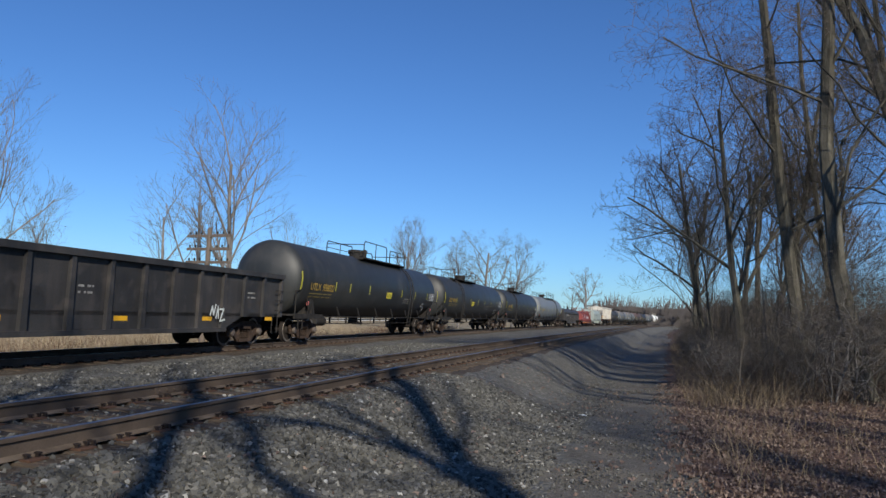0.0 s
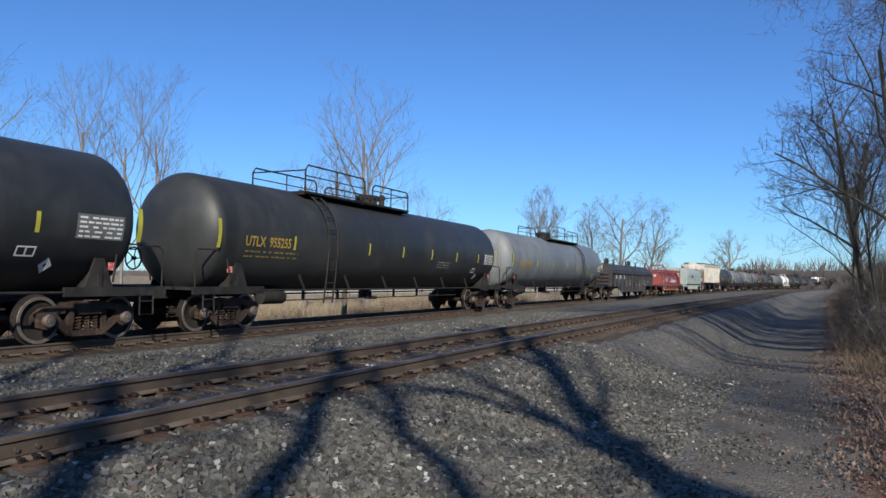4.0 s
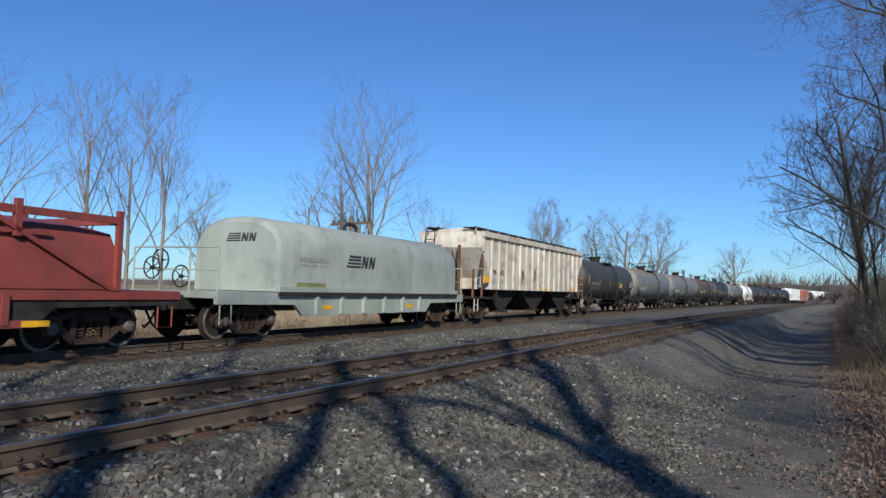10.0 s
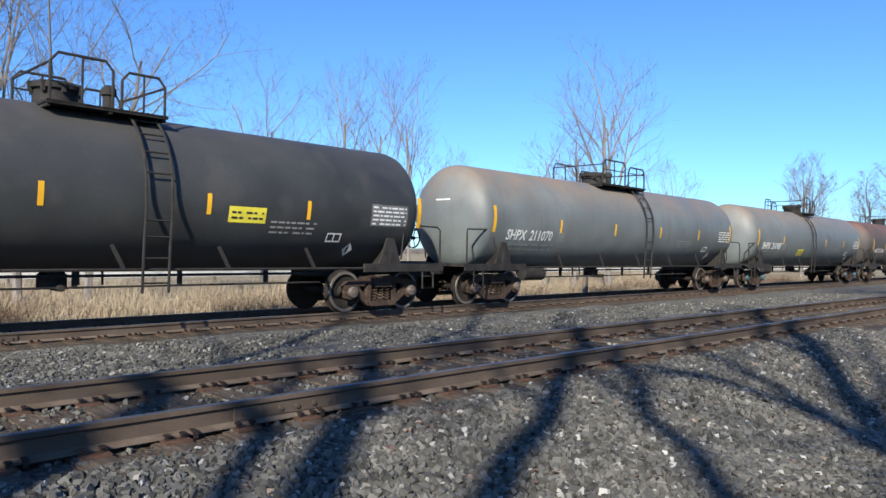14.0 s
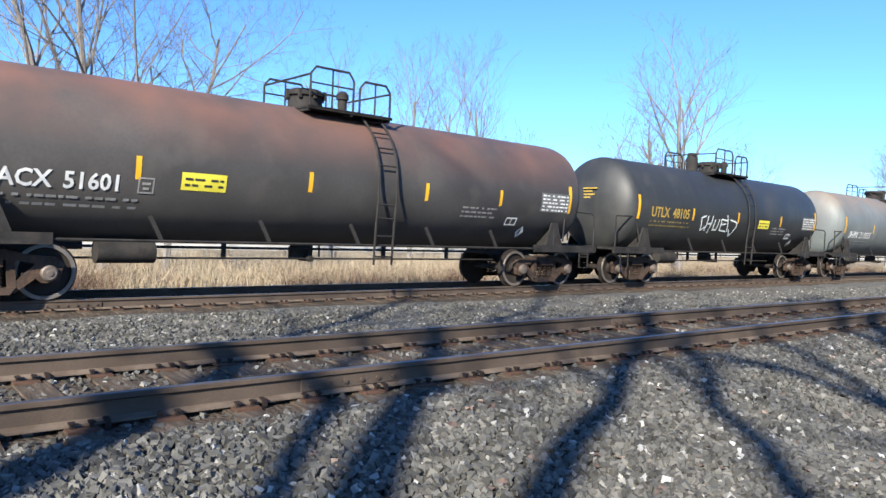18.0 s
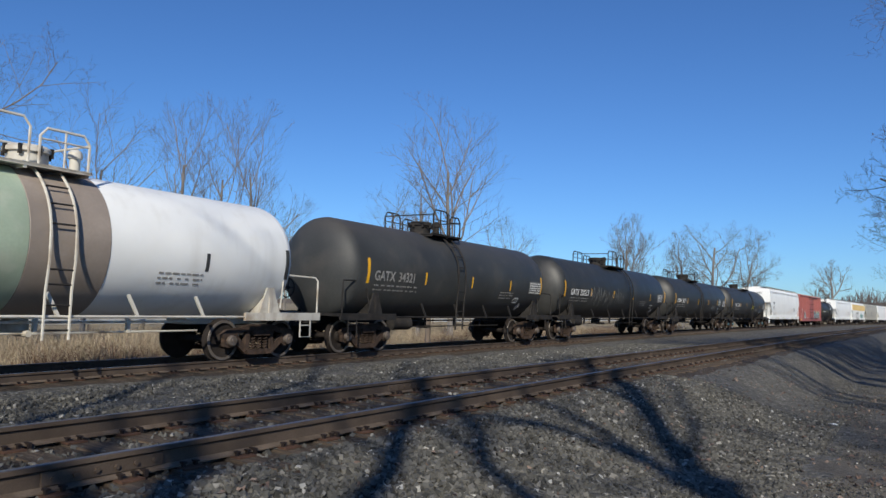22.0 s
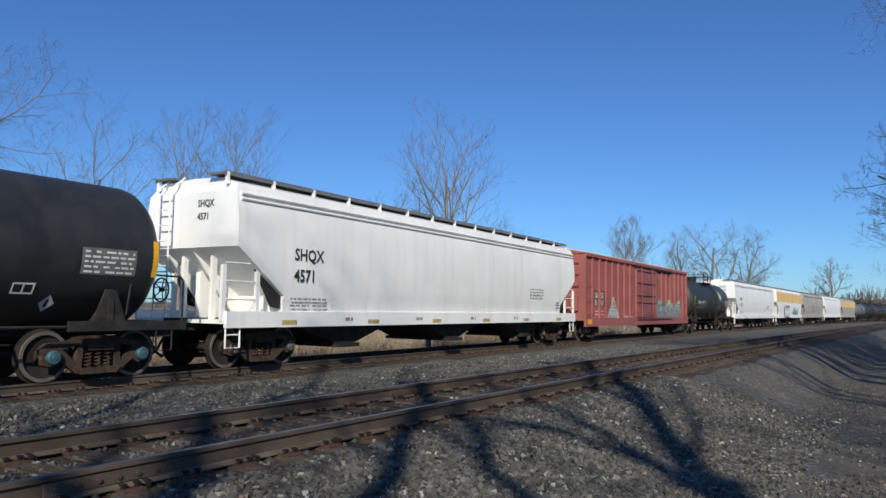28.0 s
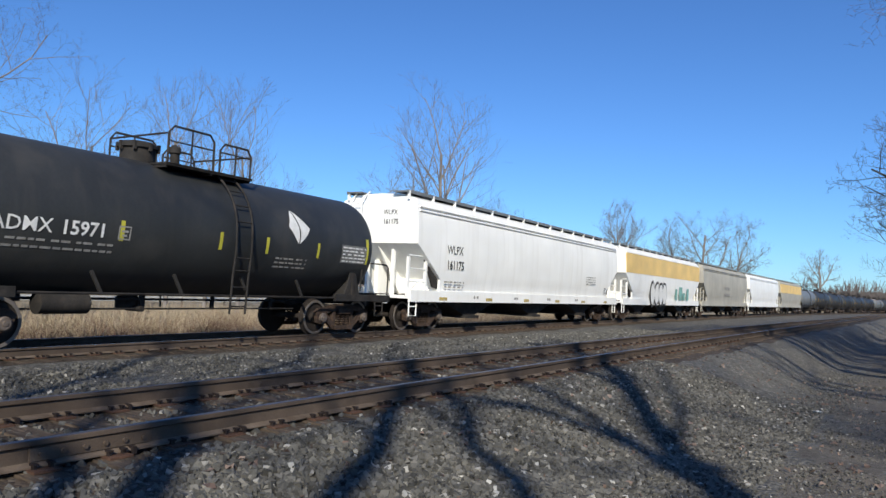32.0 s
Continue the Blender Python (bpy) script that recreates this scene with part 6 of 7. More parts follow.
# ---------------------------------------------------------------- trees
def tree_mesh(seed, height, spread=0.42, levels=5, trunk=0.16, lean=(0, 0), fork=0.3, sides=6, dense=1.0, up=0.25, twig=0.010, wander=0.10, wiggle=0.22, plume=0.58, thin=1.0, stem=(), reach=0.66):
    """The wood of a bare tree: (trunk and limbs, fine twigs)."""
    rng = random.Random(seed)
    wood, fine = Build(), Build()

    def limb(p, d, length, r, level):
        n = 5 if level < 2 else 4 if level < 3 else 3
        pts = [p]
        q, dd = p.copy(), d.copy()
        if stem and level == 0:
            pts, n = [Vector(c) for c in stem], len(stem) - 1
        for i in range(0 if stem and level == 0 else n):
            j = wander if level == 0 else wiggle
            dd = (dd + Vector((rng.gauss(0, j), rng.gauss(0, j), rng.gauss(0, j * 0.6) + (up * 0.35 if level else 0.05)))).normalized()
            q = q + dd * (length / n)
            pts.append(q.copy())
        r1 = r * (0.42 if level < levels - 1 else 0.35)
        target = wood if level < 3 else fine
        sd = sides if level == 0 else max(4, sides - 1) if level == 1 else 4 if level == 2 else 3
        if level == 0:
            # flared foot
            target.tube([p - Vector((0, 0, 0.3)), p + (pts[1] - p) * 0.12], r * 1.5, sd + 2, r * 1.05, cap=False)
        target.tube(pts, r, sd, r1, cap=level == 0)
        if level >= levels:
            return
        kids = {0: rng.randint(8, 11), 1: rng.randint(6, 8), 2: rng.randint(5, 7), 3: rng.randint(4, 5)}.get(level, 3)
        kids = max(2, int(kids * dense))
        a0 = rng.uniform(0, 6.28)
        for i in range(kids):
            f = (fork if level == 0 else 0.22) + (1 - (fork if level == 0 else 0.22)) * (i + rng.uniform(0.2, 0.9)) / kids
            f = min(0.99, f)
            seg = min(n - 1, int(f * n))
            base = pts[seg].lerp(pts[seg + 1], f * n - seg)
            ax = (pts[seg + 1] - pts[seg]).normalized()
            side = ax.cross(Vector((0, 0, 1)) if abs(ax.z) < 0.95 else Vector((1, 0, 0))).normalized()
            a = a0 + i * 2.4 + rng.uniform(-0.5, 0.5)
            out = (side * math.cos(a) + ax.cross(side) * math.sin(a))
            open_ = rng.uniform(0.75, 1.25) * spread
            nd = (ax + out * math.tan(min(1.25, open_ * (1.5 if level else 1.25)))).normalized()
            nd = (nd + Vector((0, 0, up))).normalized()
            ln = length * (reach if level == 0 else plume) * rng.uniform(0.7, 1.15) * (1.15 - 0.55 * f)
            rr = max(twig * 0.6, r * (1 - 0.58 * f) * rng.uniform(0.42, 0.62) * (thin if level < 2 else 1.0))
            limb(base, nd, ln, rr, level + 1)

    limb(Vector((0, 0, 0)), Vector((lean[0], lean[1], 1)).normalized(), height * 0.72, trunk, 0)
    return wood, fine


def bare_tree(seed, m, label, pale=False, group="", **kw):
    w, f = tree_mesh(seed, **kw)
    t = thing("bare_tree", label, "tree", group)
    part("trunk", w, M["bark_light" if pale else "bark"], t)
    part("crown", f.mesh("crown", M["twig_light" if pale else "twig"], False), None, t)
    t.matrix_basis = m
    return t


def polar(az, dist, z=None):
    x, y = dist * math.sin(radians(az)), dist * math.cos(radians(az))
    return x, y, (ground_z(x - main_x(y), y) if z is None else z) - 0.05


# trees beyond the main line
GL = "bare trees beyond the railway"
V = dict(wiggle=0.10, plume=0.66, twig=0.011, wander=0.035, levels=4)
bare_tree(11, pose(*polar(-30.4, 47), 0, 0, 20), "tall bare tree with steep upright limbs in a field", True, GL, height=15.5, spread=0.50, trunk=0.21, fork=0.10, up=0.20, dense=0.98, **V)
bare_tree(12, pose(*polar(-35.4, 48), 0, 0, 80), "slender bare tree leaning from a field edge", True, GL, height=10.5, spread=0.54, trunk=0.13, fork=0.12, up=0.14, dense=0.85, lean=(0.12, 0), **V)
bare_tree(13, pose(*polar(-26.0, 54), 0, 0, 140), "small bare tree with fine twigs", True, GL, height=9.5, spread=0.55, trunk=0.12, fork=0.1, up=0.15, dense=0.85, **V)
bare_tree(26, pose(*polar(-33.0, 49), 0, 0, 310), "bare tree with low spreading limbs", True, GL, height=12.0, spread=0.55, trunk=0.14, fork=0.08, up=0.14, dense=0.85, **V)
bare_tree(14, pose(*polar(-51.4, 48), 0, 0, 10), "bare slim tree with upright branches", True, GL, height=14.8, spread=0.44, trunk=0.16, fork=0.25, up=0.2, dense=0.85, **V)
bare_tree(15, pose(*polar(-46.2, 49), 0, 0, 60), "bare slim tree with a narrow crown", True, GL, height=14.4, spread=0.46, trunk=0.15, fork=0.25, up=0.2, dense=0.85, **V)
bare_tree(16, pose(*polar(-48.6, 51), 0, 0, 200), "bare slim tree with fine upright twigs", True, GL, height=14.4, spread=0.46, trunk=0.15, fork=0.25, up=0.2, dense=0.85, **V)
bare_tree(17, pose(*polar(-57.6, 46), 0, 0, 270), "bare tree with a wide thin crown", True, GL, height=13.4, spread=0.5, trunk=0.16, fork=0.2, up=0.15, dense=0.85, **V)
bare_tree(27, pose(*polar(-43.4, 55), 0, 0, 33), "small bare tree with arching twigs", True, GL, height=9.0, spread=0.48, trunk=0.11, fork=0.2, dense=0.85, **V)
V2 = dict(wiggle=0.15, plume=0.58, twig=0.010, wander=0.05)
bare_tree(18, pose(*polar(-17.0, 85), 0, 0, 0), "small bare tree in the distance", True, GL, height=12.8, spread=0.45, trunk=0.2, fork=0.12, dense=1.0, **V2)
bare_tree(19, pose(*polar(-10.6, 100), 0, 0, 30), "bare tree with a broad round crown", True, GL, height=15.0, spread=0.70, trunk=0.26, fork=0.1, up=0.12, dense=1.0, **V2)
bare_tree(20, pose(*polar(-8.4, 108), 0, 0, 99), "bare tree with a broad spreading crown", True, GL, height=13, spread=0.58, trunk=0.24, fork=0.1, up=0.15, **V2)
bare_tree(21, pose(*polar(-12.6, 104), 0, 0, 160), "bare tree with dense fine twigs", True, GL, height=13, spread=0.58, trunk=0.22, fork=0.1, up=0.15, **V2)
bare_tree(22, pose(*polar(-2.8, 170), 0, 0, 0), "distant bare tree with a round crown", True, GL, height=14.0, spread=0.65, trunk=0.4, fork=0.1, up=0.15, wiggle=0.16, plume=0.55, twig=0.016)
bare_tree(23, pose(*polar(-74.0, 31), 0, 0, 0), "bare tree with several pale trunks and drooping branch tips", True, GL, height=17.0, spread=0.5, trunk=0.17, fork=0.08, up=0.14, dense=1.05, wiggle=0.13, plume=0.55, twig=0.006)
bare_tree(24, pose(*polar(-69.8, 32), 0, 0, 120), "bare pale-barked tree with long side branches", True, GL, height=16.0, spread=0.66, trunk=0.16, fork=0.15, up=0.1, lean=(0.12, 0.14), dense=1.0, wiggle=0.13, plume=0.55, twig=0.006)
bare_tree(25, pose(*polar(-77.5, 33), 0, 0, 220), "bare pale-barked tree with long side branches", True, GL, height=15.0, spread=0.5, trunk=0.2, fork=0.2, up=0.2, dense=0.8, wiggle=0.13, plume=0.55, twig=0.006)

# the wood beside the path
GR = "bare trees of the wood"
kinds = [bare_tree(30 + i, pose(0, 0, -60), lab, False, GR, **kw) for i, (lab, kw) in enumerate((
    ("tall bare woodland tree with a dark straight trunk", dict(height=19.0, spread=0.40, trunk=0.24, fork=0.38, up=0.3, dense=0.95, twig=0.007)),
    ("tall bare woodland tree with a leaning trunk", dict(height=18.0, spread=0.44, trunk=0.21, fork=0.3, lean=(-0.12, 0.0), dense=0.95, twig=0.007)),
    ("slender bare woodland tree with arching branches", dict(height=14.0, spread=0.5, trunk=0.12, fork=0.25, dense=0.95, twig=0.007)),
    ("young bare tree with many fine twigs", dict(height=9.5, spread=0.5, trunk=0.06, fork=0.15, dense=1.0, twig=0.006)),
    ("bare woodland tree with twisted limbs", dict(height=15.5, spread=0.52, trunk=0.17, fork=0.28, up=0.15, dense=0.95, twig=0.007)),
    ("tall narrow bare tree with high branches", dict(height=20.0, spread=0.34, trunk=0.19, fork=0.45, up=0.35, dense=0.95, twig=0.007)),
))]
rng = random.Random(77)
for i, (az, d, h, r, lx) in enumerate(((12.9, 22, 21, 0.19, -0.085), (16.6, 19, 21, 0.22, -0.17), (19.4, 25, 19, 0.14, -0.13), (22.0, 20, 21, 0.19, -0.12), (23.6, 23, 21, 0.17, -0.02), (14.8, 30, 20, 0.15, -0.10))):
    bare_tree(50 + 10 * i, pose(*polar(az, d)), "tall grey-barked leaning tree at the edge of the wood", False, GR, height=h, spread=0.66, trunk=r, fork=0.22, lean=(lx, 0.0), wander=0.06, wiggle=0.24, up=0.06, dense=1.0, twig=0.007, thin=0.5, reach=0.38)
bare_tree(52, pose(*polar(8.6, 26)), "bare tree with branches arching over the path", False, GR, height=13.0, spread=0.6, trunk=0.15, fork=0.36, lean=(-0.06, 0.0), up=0.14, dense=1.1, twig=0.008, wiggle=0.24, reach=0.48)
bare_tree(53, pose(*polar(6.4, 34)), "slim bare tree leaning over the path", False, GR, height=12.5, spread=0.6, trunk=0.14, fork=0.36, lean=(-0.04, 0.0), up=0.14, dense=1.1, twig=0.009, wiggle=0.24, reach=0.48)
spots = [(10.4, 30, 4, 0.95), (4.9, 33, 2, 0.9), (7.8, 42, 5, 0.8), (17.5, 26, 5, 0.95), (20.5, 23, 0, 0.9), (12.8, 36, 5, 0.85), (9.0, 46, 1, 0.85), (15.2, 36, 4, 0.95),
         (5.6, 48, 1, 0.8), (3.9, 58, 4, 0.8), (3.4, 75, 0, 0.7), (2.7, 95, 4, 0.8), (5.0, 66, 5, 0.75), (18.8, 31, 4, 1.0), (22.5, 30, 1, 1.0), (6.9, 31, 3, 0.9), (3.6, 46, 3, 0.9), (13.3, 28, 3, 1.0), (10.8, 36, 3, 1.1), (16.0, 30, 3, 1.0)]
for i in range(17):
    a = rng.uniform(3.5, 34)
    spots.append((a, rng.uniform(44, 110) if a < 14 else rng.uniform(28, 80), rng.randrange(6), rng.uniform(0.7, 1.05)))
for az, d, k, s in spots:
    x, y, z = polar(az, d)
    if x - main_x(y) - siding_off(y) < 7.2:
        x = main_x(y) + siding_off(y) + 7.2 + rng.uniform(0, 2)
    m = pose(x, y, z, rng.uniform(-2, 2), rng.uniform(-2, 2), rng.uniform(0, 360) if k not in (1,) else rng.uniform(-30, 30)) @ Matrix.Scale(s, 4)
    o = copy_thing(kinds[k], pose(0, 0, 0))
    o.matrix_basis = m
# tall crooked trees behind the path: (place across the shadows' way, place along it), radius, bends as (height, place across)
ACROSS, ALONG = Vector((-sy, sx, 0)), Vector((-sx, -sy, 0))
for i, (a0, r, bends) in enumerate((
        (-6.5, 0.17, ((0, -0.8), (3, -0.64), (6.0, -0.56), (6.6, -0.50), (7.2, -0.30), (8.2, -0.26), (9.0, -0.10), (9.8, -0.06), (10.9, -0.42), (13, -0.75), (15, -0.5))),
        (-8.0, 0.15, ((0, 1.6), (4, 1.35), (6.6, 1.18), (7.2, 0.98), (7.8, 0.84), (8.2, 0.52), (9.0, 0.54), (9.9, 0.3), (10.5, 0.05), (11.5, -0.15), (14, -0.4), (16, 0.0))),
        (-7.0, 0.22, ((0, -0.95), (3, -1.1), (6.1, -1.44), (6.9, -1.68), (7.8, -1.98), (8.5, -2.33), (10, -2.6), (12, -2.4), (15, -2.9))),
        (-7.5, 0.32, ((0, 2.9), (4, 2.6), (7.2, 2.76), (7.8, 2.80), (8.7, 2.88), (11.3, 3.4), (13.6, 3.6), (16, 3.3))),
        (-6.0, 0.13, ((0, -1.5), (4, -1.6), (5.3, -1.76), (5.8, -1.95), (6.3, -2.2), (6.7, -2.6), (8, -3.0), (10, -3.4))),
        (-5.5, 0.22, ((0, -2.2), (4, -2.7), (5.9, -3.2), (6.6, -3.6), (7.1, -4.3), (9, -4.9), (12, -5.4))),
        (-10.5, 0.17, ((0, 5.2), (5, 4.6), (8, 3.6), (9.6, 2.55), (10.2, 2.35), (10.9, 1.9), (11.7, 1.45), (13.5, 0.9), (16, 1.2))))):
    base = ACROSS * bends[0][1] + ALONG * a0
    base.z = ground_z(base.x - main_x(base.y), base.y) - 0.05
    stem = [ACROSS * (c - bends[0][1]) + Vector((0, 0, h)) for h, c in bends]
    bare_tree(160 + i, Matrix.Translation(base), "tall crooked bare tree at the wood's edge behind the path", False, GR, height=13.0, spread=0.66, trunk=r, fork=0.35, wiggle=0.32, up=0.06, dense=0.9 if r > 0.3 else 0.8, levels=4, thin=0.9 if r > 0.3 else 0.72, stem=stem)
slim = [bare_tree(70 + i, pose(0, 0, -60), "slim bare tree with a crooked stem beside the path", False, GR, height=17.0, spread=0.4, trunk=0.15, fork=0.6, wander=0.04, up=0.2, dense=0.5, levels=3) for i in range(3)]
for i, (x, y) in enumerate(((7.7, 6.1), (8.4, 8.6), (9.2, 11.0), (9.4, 4.6), (10.6, 8.6))):
    o = copy_thing(slim[i % 3], pose(0, 0, 0))
    o.matrix_basis = pose(x, y, ground_z(x - main_x(y), y) - 0.05, 0, 0, 77 * i) @ Matrix.Scale(0.85 + 0.07 * (i % 5), 4)
for i, (x, y, k, s) in enumerate(((16.0, -12.0, 0, 1.0), (22.0, -4.0, 1, 0.9))):
    o = copy_thing(kinds[k], pose(0, 0, 0))
    o.matrix_basis = pose(x, y, ground_z(x - main_x(y), y) - 0.05, 0, 0, 67 * i) @ Matrix.Scale(s, 4)
for t in kinds + slim:
    for o in (t, *t.children_recursive):
        bpy.data.objects.remove(o)


# leafless shrubs that fill the wood's edge
bushes = [bare_tree(90 + i, pose(0, 0, -60), "leafless shrub with a tangle of thin arching stems", i == 2, "shrubs at the wood's edge", height=h, spread=0.95, trunk=0.028, fork=0.03, wiggle=0.30, wander=0.16, up=0.05, dense=1.0, levels=3, twig=0.007, plume=0.75, thin=0.9)
          for i, h in enumerate((4.0, 4.6, 3.2, 5.2))]
for t in bushes:
    t.name = "shrub"
    t["category"] = "shrub"
brng = random.Random(31)
for i in range(240):
    y = 17.5 + 48 * brng.random() ** 1.5
    u = siding_off(y) + 7.0 + (10 if y < 30 else 8) * brng.random() ** 1.3 + max(0, 20 - y) * 0.9
    x = main_x(y) + u
    o = copy_thing(bushes[brng.randrange(4)], pose(0, 0, 0))
    o.matrix_basis = pose(x, y, ground_z(u, y) - 0.04, brng.uniform(-8, 8), brng.uniform(-8, 8), brng.uniform(0, 360)) @ Matrix.Scale(brng.uniform(0.6, 1.05) * (1.0 if u - siding_off(y) > 9 else 0.6), 4)
for t in bushes:
    for o in (t, *t.children_recursive):
        bpy.data.objects.remove(o)


# ---------------------------------------------------------------- brush and dry grass
def blades(name, label, category, count, place, h, w, material, seed, bend=0.35, stems=1):
    """Thin tapering stalks, joined into one mesh."""
    rng = random.Random(seed)
    v, f = [], []
    for i in range(count):
        x, y, z = place(rng)
        hh = h * rng.uniform(0.45, 1.2) * (1.0 + 0.9 * noise.noise(Vector((x * 0.45, y * 0.45, seed))))
        a = rng.uniform(0, 6.283)
        dx, dy = math.cos(a), math.sin(a)
        b = rng.gauss(0, bend) * hh
        c = rng.gauss(0, bend) * hh
        o = len(v)
        ww = w * rng.uniform(0.6, 1.3)
        for t in (0.0, 0.5, 1.0):
            k = ww * (1 - 0.85 * t)
            ox, oy = b * t * t, c * t * t
            v += [(x + ox - dy * k, y + oy + dx * k, z + hh * t), (x + ox + dy * k, y + oy - dx * k, z + hh * t)]
        f += [(o, o + 1, o + 3, o + 2), (o + 2, o + 3, o + 5, o + 4)]
    me = bpy.data.meshes.new(name)
    me.from_pydata(v, [], f)
    me.materials.append(material)
    return tagged(new(name, me), label, category, kind="stuff")


def beyond(rng, a, b, y0, y1):
    y = y0 + (y1 - y0) * rng.random() ** 1.4
    u = -a - (b - a) * rng.random() ** 1.3
    return main_x(y) + u, y, ground_z(u, y) - 0.03


def woodside(rng, a, b, y0, y1):
    y = y0 + (y1 - y0) * rng.random() ** 1.3
    u = siding_off(y) + a + (b - a) * rng.random() ** 1.2
    return main_x(y) + u, y, ground_z(u, y) - 0.03


blades("dry_grass", "tall dry straw-coloured grass beside the railway", "grass", 42000, lambda r: beyond(r, 4.2, 26, -4, 75), 0.62, 0.016, M["straw"], 1)
def clumps(rng, a, b, y0, y1):
    while True:
        x, y, z = beyond(rng, a, b, y0, y1)
        if noise.noise(Vector((x * 0.35, y * 0.35, 7))) > 0.12:
            return x, y, z


blades("trackside_brush", "reddish brown leafless bushes in the dry grass", "brush", 15000, lambda r: clumps(r, 3.9, 10, -8, 70), 0.85, 0.007, M["brush_red"], 9, 0.9)
blades("bent_straw", "bent and flattened straw in the dry grass", "grass", 16000, lambda r: beyond(r, 3.6, 12, -8, 60), 0.5, 0.010, M["brush_pale"], 10, 1.2)
blades("verge_grass", "dry pale grass along the edge of the wood", "grass", 3000, lambda r: woodside(r, 6.3, 8.4, 16, 60), 0.45, 0.006, M["brush_pale"], 2, 0.6)
blades("wood_brush", "tangled leafless brush at the edge of the wood", "brush", 24000, lambda r: woodside(r, 6.9, 24, 17, 75), 0.9, 0.006, M["brush"], 3, 1.3)
blades("stray_stalks", "sparse dry stalks standing in leaf litter", "dry stalks", 1500, lambda r: woodside(r, 6.4, 14, 8, 19), 0.5, 0.004, M["brush_pale"], 7, 0.5)


def leaves(name, label, count, place, size, seed):
    """Dead leaves lying on the ground: small bent sheets, each of its own brown."""
    m = mat("dead_leaves", (0.2, 0.12, 0.08), 0.85, 0, 0.3, 8, 0.2, 40)
    nt = m.node_tree
    geo = nt.nodes.new("ShaderNodeNewGeometry")
    rp = nt.nodes.new("ShaderNodeValToRGB")
    e = rp.color_ramp.elements
    e[0].color, e[1].color = (0.085, 0.058, 0.046, 1), (0.25, 0.185, 0.145, 1)
    q = e.new(0.5)
    q.color = (0.15, 0.10, 0.077, 1)
    nt.links.new(geo.outputs["Random Per Island"], rp.inputs["Fac"])
    nt.links.new(rp.outputs["Color"], nt.nodes["Principled BSDF"].inputs["Base Color"])
    rng = random.Random(seed)
    v, f = [], []
    for i in range(count):
        x, y, z = place(rng)
        s = size * rng.uniform(0.5, 1.2)
        a, b = rng.uniform(0, 6.283), rng.uniform(0.35, 0.7)
        ca, sa = math.cos(a) * s, math.sin(a) * s
        z += 0.05
        o = len(v)
        tilt = [rng.uniform(-0.02, 0.03) for k in range(6)]
        for k, (p, w) in enumerate(((-1, 0), (-0.2, b), (-0.2, -b), (0.35, b * 0.9), (0.35, -b * 0.9), (1.05, 0))):
            v.append((x + ca * p - sa * w, y + sa * p + ca * w, z + tilt[k] + s * 0.2 * abs(w)))
        f += [(o, o + 2, o + 1), (o + 1, o + 2, o + 4, o + 3), (o + 3, o + 4, o + 5)]
    me = bpy.data.meshes.new(name)
    me.from_pydata(v, [], f)
    me.materials.append(m)
    return tagged(new(name, me), label, "leaf litter", kind="stuff")


leaves("forest_litter", "brown fallen leaves covering the ground beside the path", 46000, lambda r: woodside(r, 5.5 + r.random(), 15, 2.5, 24), 0.028, 4)
leaves("stray_leaves", "a few brown leaves blown over the gravel", 700, lambda r: woodside(r, 1.5, 6.0, 2.0, 22), 0.045, 6)
blades("young_stems", "thin upright saplings in the wood", "saplings", 700, lambda r: woodside(r, 7.5, 30, 18, 90), 4.5, 0.014, M["twig"], 5, 0.12)


def paper_scrap(x, y):
    b = Build()
    r = random.Random(3)
    n = 8
    vs = [(0, 0, 0.05)] + [((0.06 + 0.04 * r.random()) * math.cos(k / n * 6.283), (0.05 + 0.03 * r.random()) * math.sin(k / n * 6.283), 0.01 + 0.04 * r.random()) for k in range(n)] + [(0, 0, 0)]
    b.add(vs, [(0, k + 1, (k + 1) % n + 1) for k in range(n)] + [(n + 1, (k + 1) % n + 1, k + 1) for k in range(n)])
    me = b.mesh("paper_scrap", M["white"], False)
    o = tagged(new("paper_scrap", me), "small crumpled white scrap lying on gravel", "litter")
    o.matrix_basis = pose(x, y, ground_z(x - main_x(y), y) + 0.01)


paper_scrap(-0.65, 14.09)


# ---------------------------------------------------------------- poles, fence and distance
def line_pole(x, y, z, h, turn, label):
    p = thing("utility_pole", label, "utility pole", "old line poles")
    part("post", Build().tube([(0, 0, -0.3), (0, 0, h)], 0.14, 10, 0.10), M["pole"], p)
    for i, zz in enumerate((h - 0.35, h - 0.95, h - 1.55)):
        a = part("crossarm", Build().box(-1.35, 1.35, -0.055, 0.055, zz - 0.06, zz + 0.06), M["pole"], p)
        for xx in (-1.2, -0.85, -0.5, 0.5, 0.85, 1.2):
            part("insulator", Build().lathe([(zz + 0.06, 0.02), (zz + 0.10, 0.04), (zz + 0.15, 0.045), (zz + 0.2, 0.02)], "z", (xx, 0, 0), 8), M["frame"], a)
    p.matrix_basis = pose(x, y, z, 0, 0, turn)


x, y, z = polar(-32.2, 34)
line_pole(x, y, z, 5.6, -15, "weathered wooden pole with three crossarms in the grass")
x, y, z = polar(-15.4, 72)
line_pole(x, y, z, 5.8, -10, "weathered wooden pole with crossarms near the bushes")

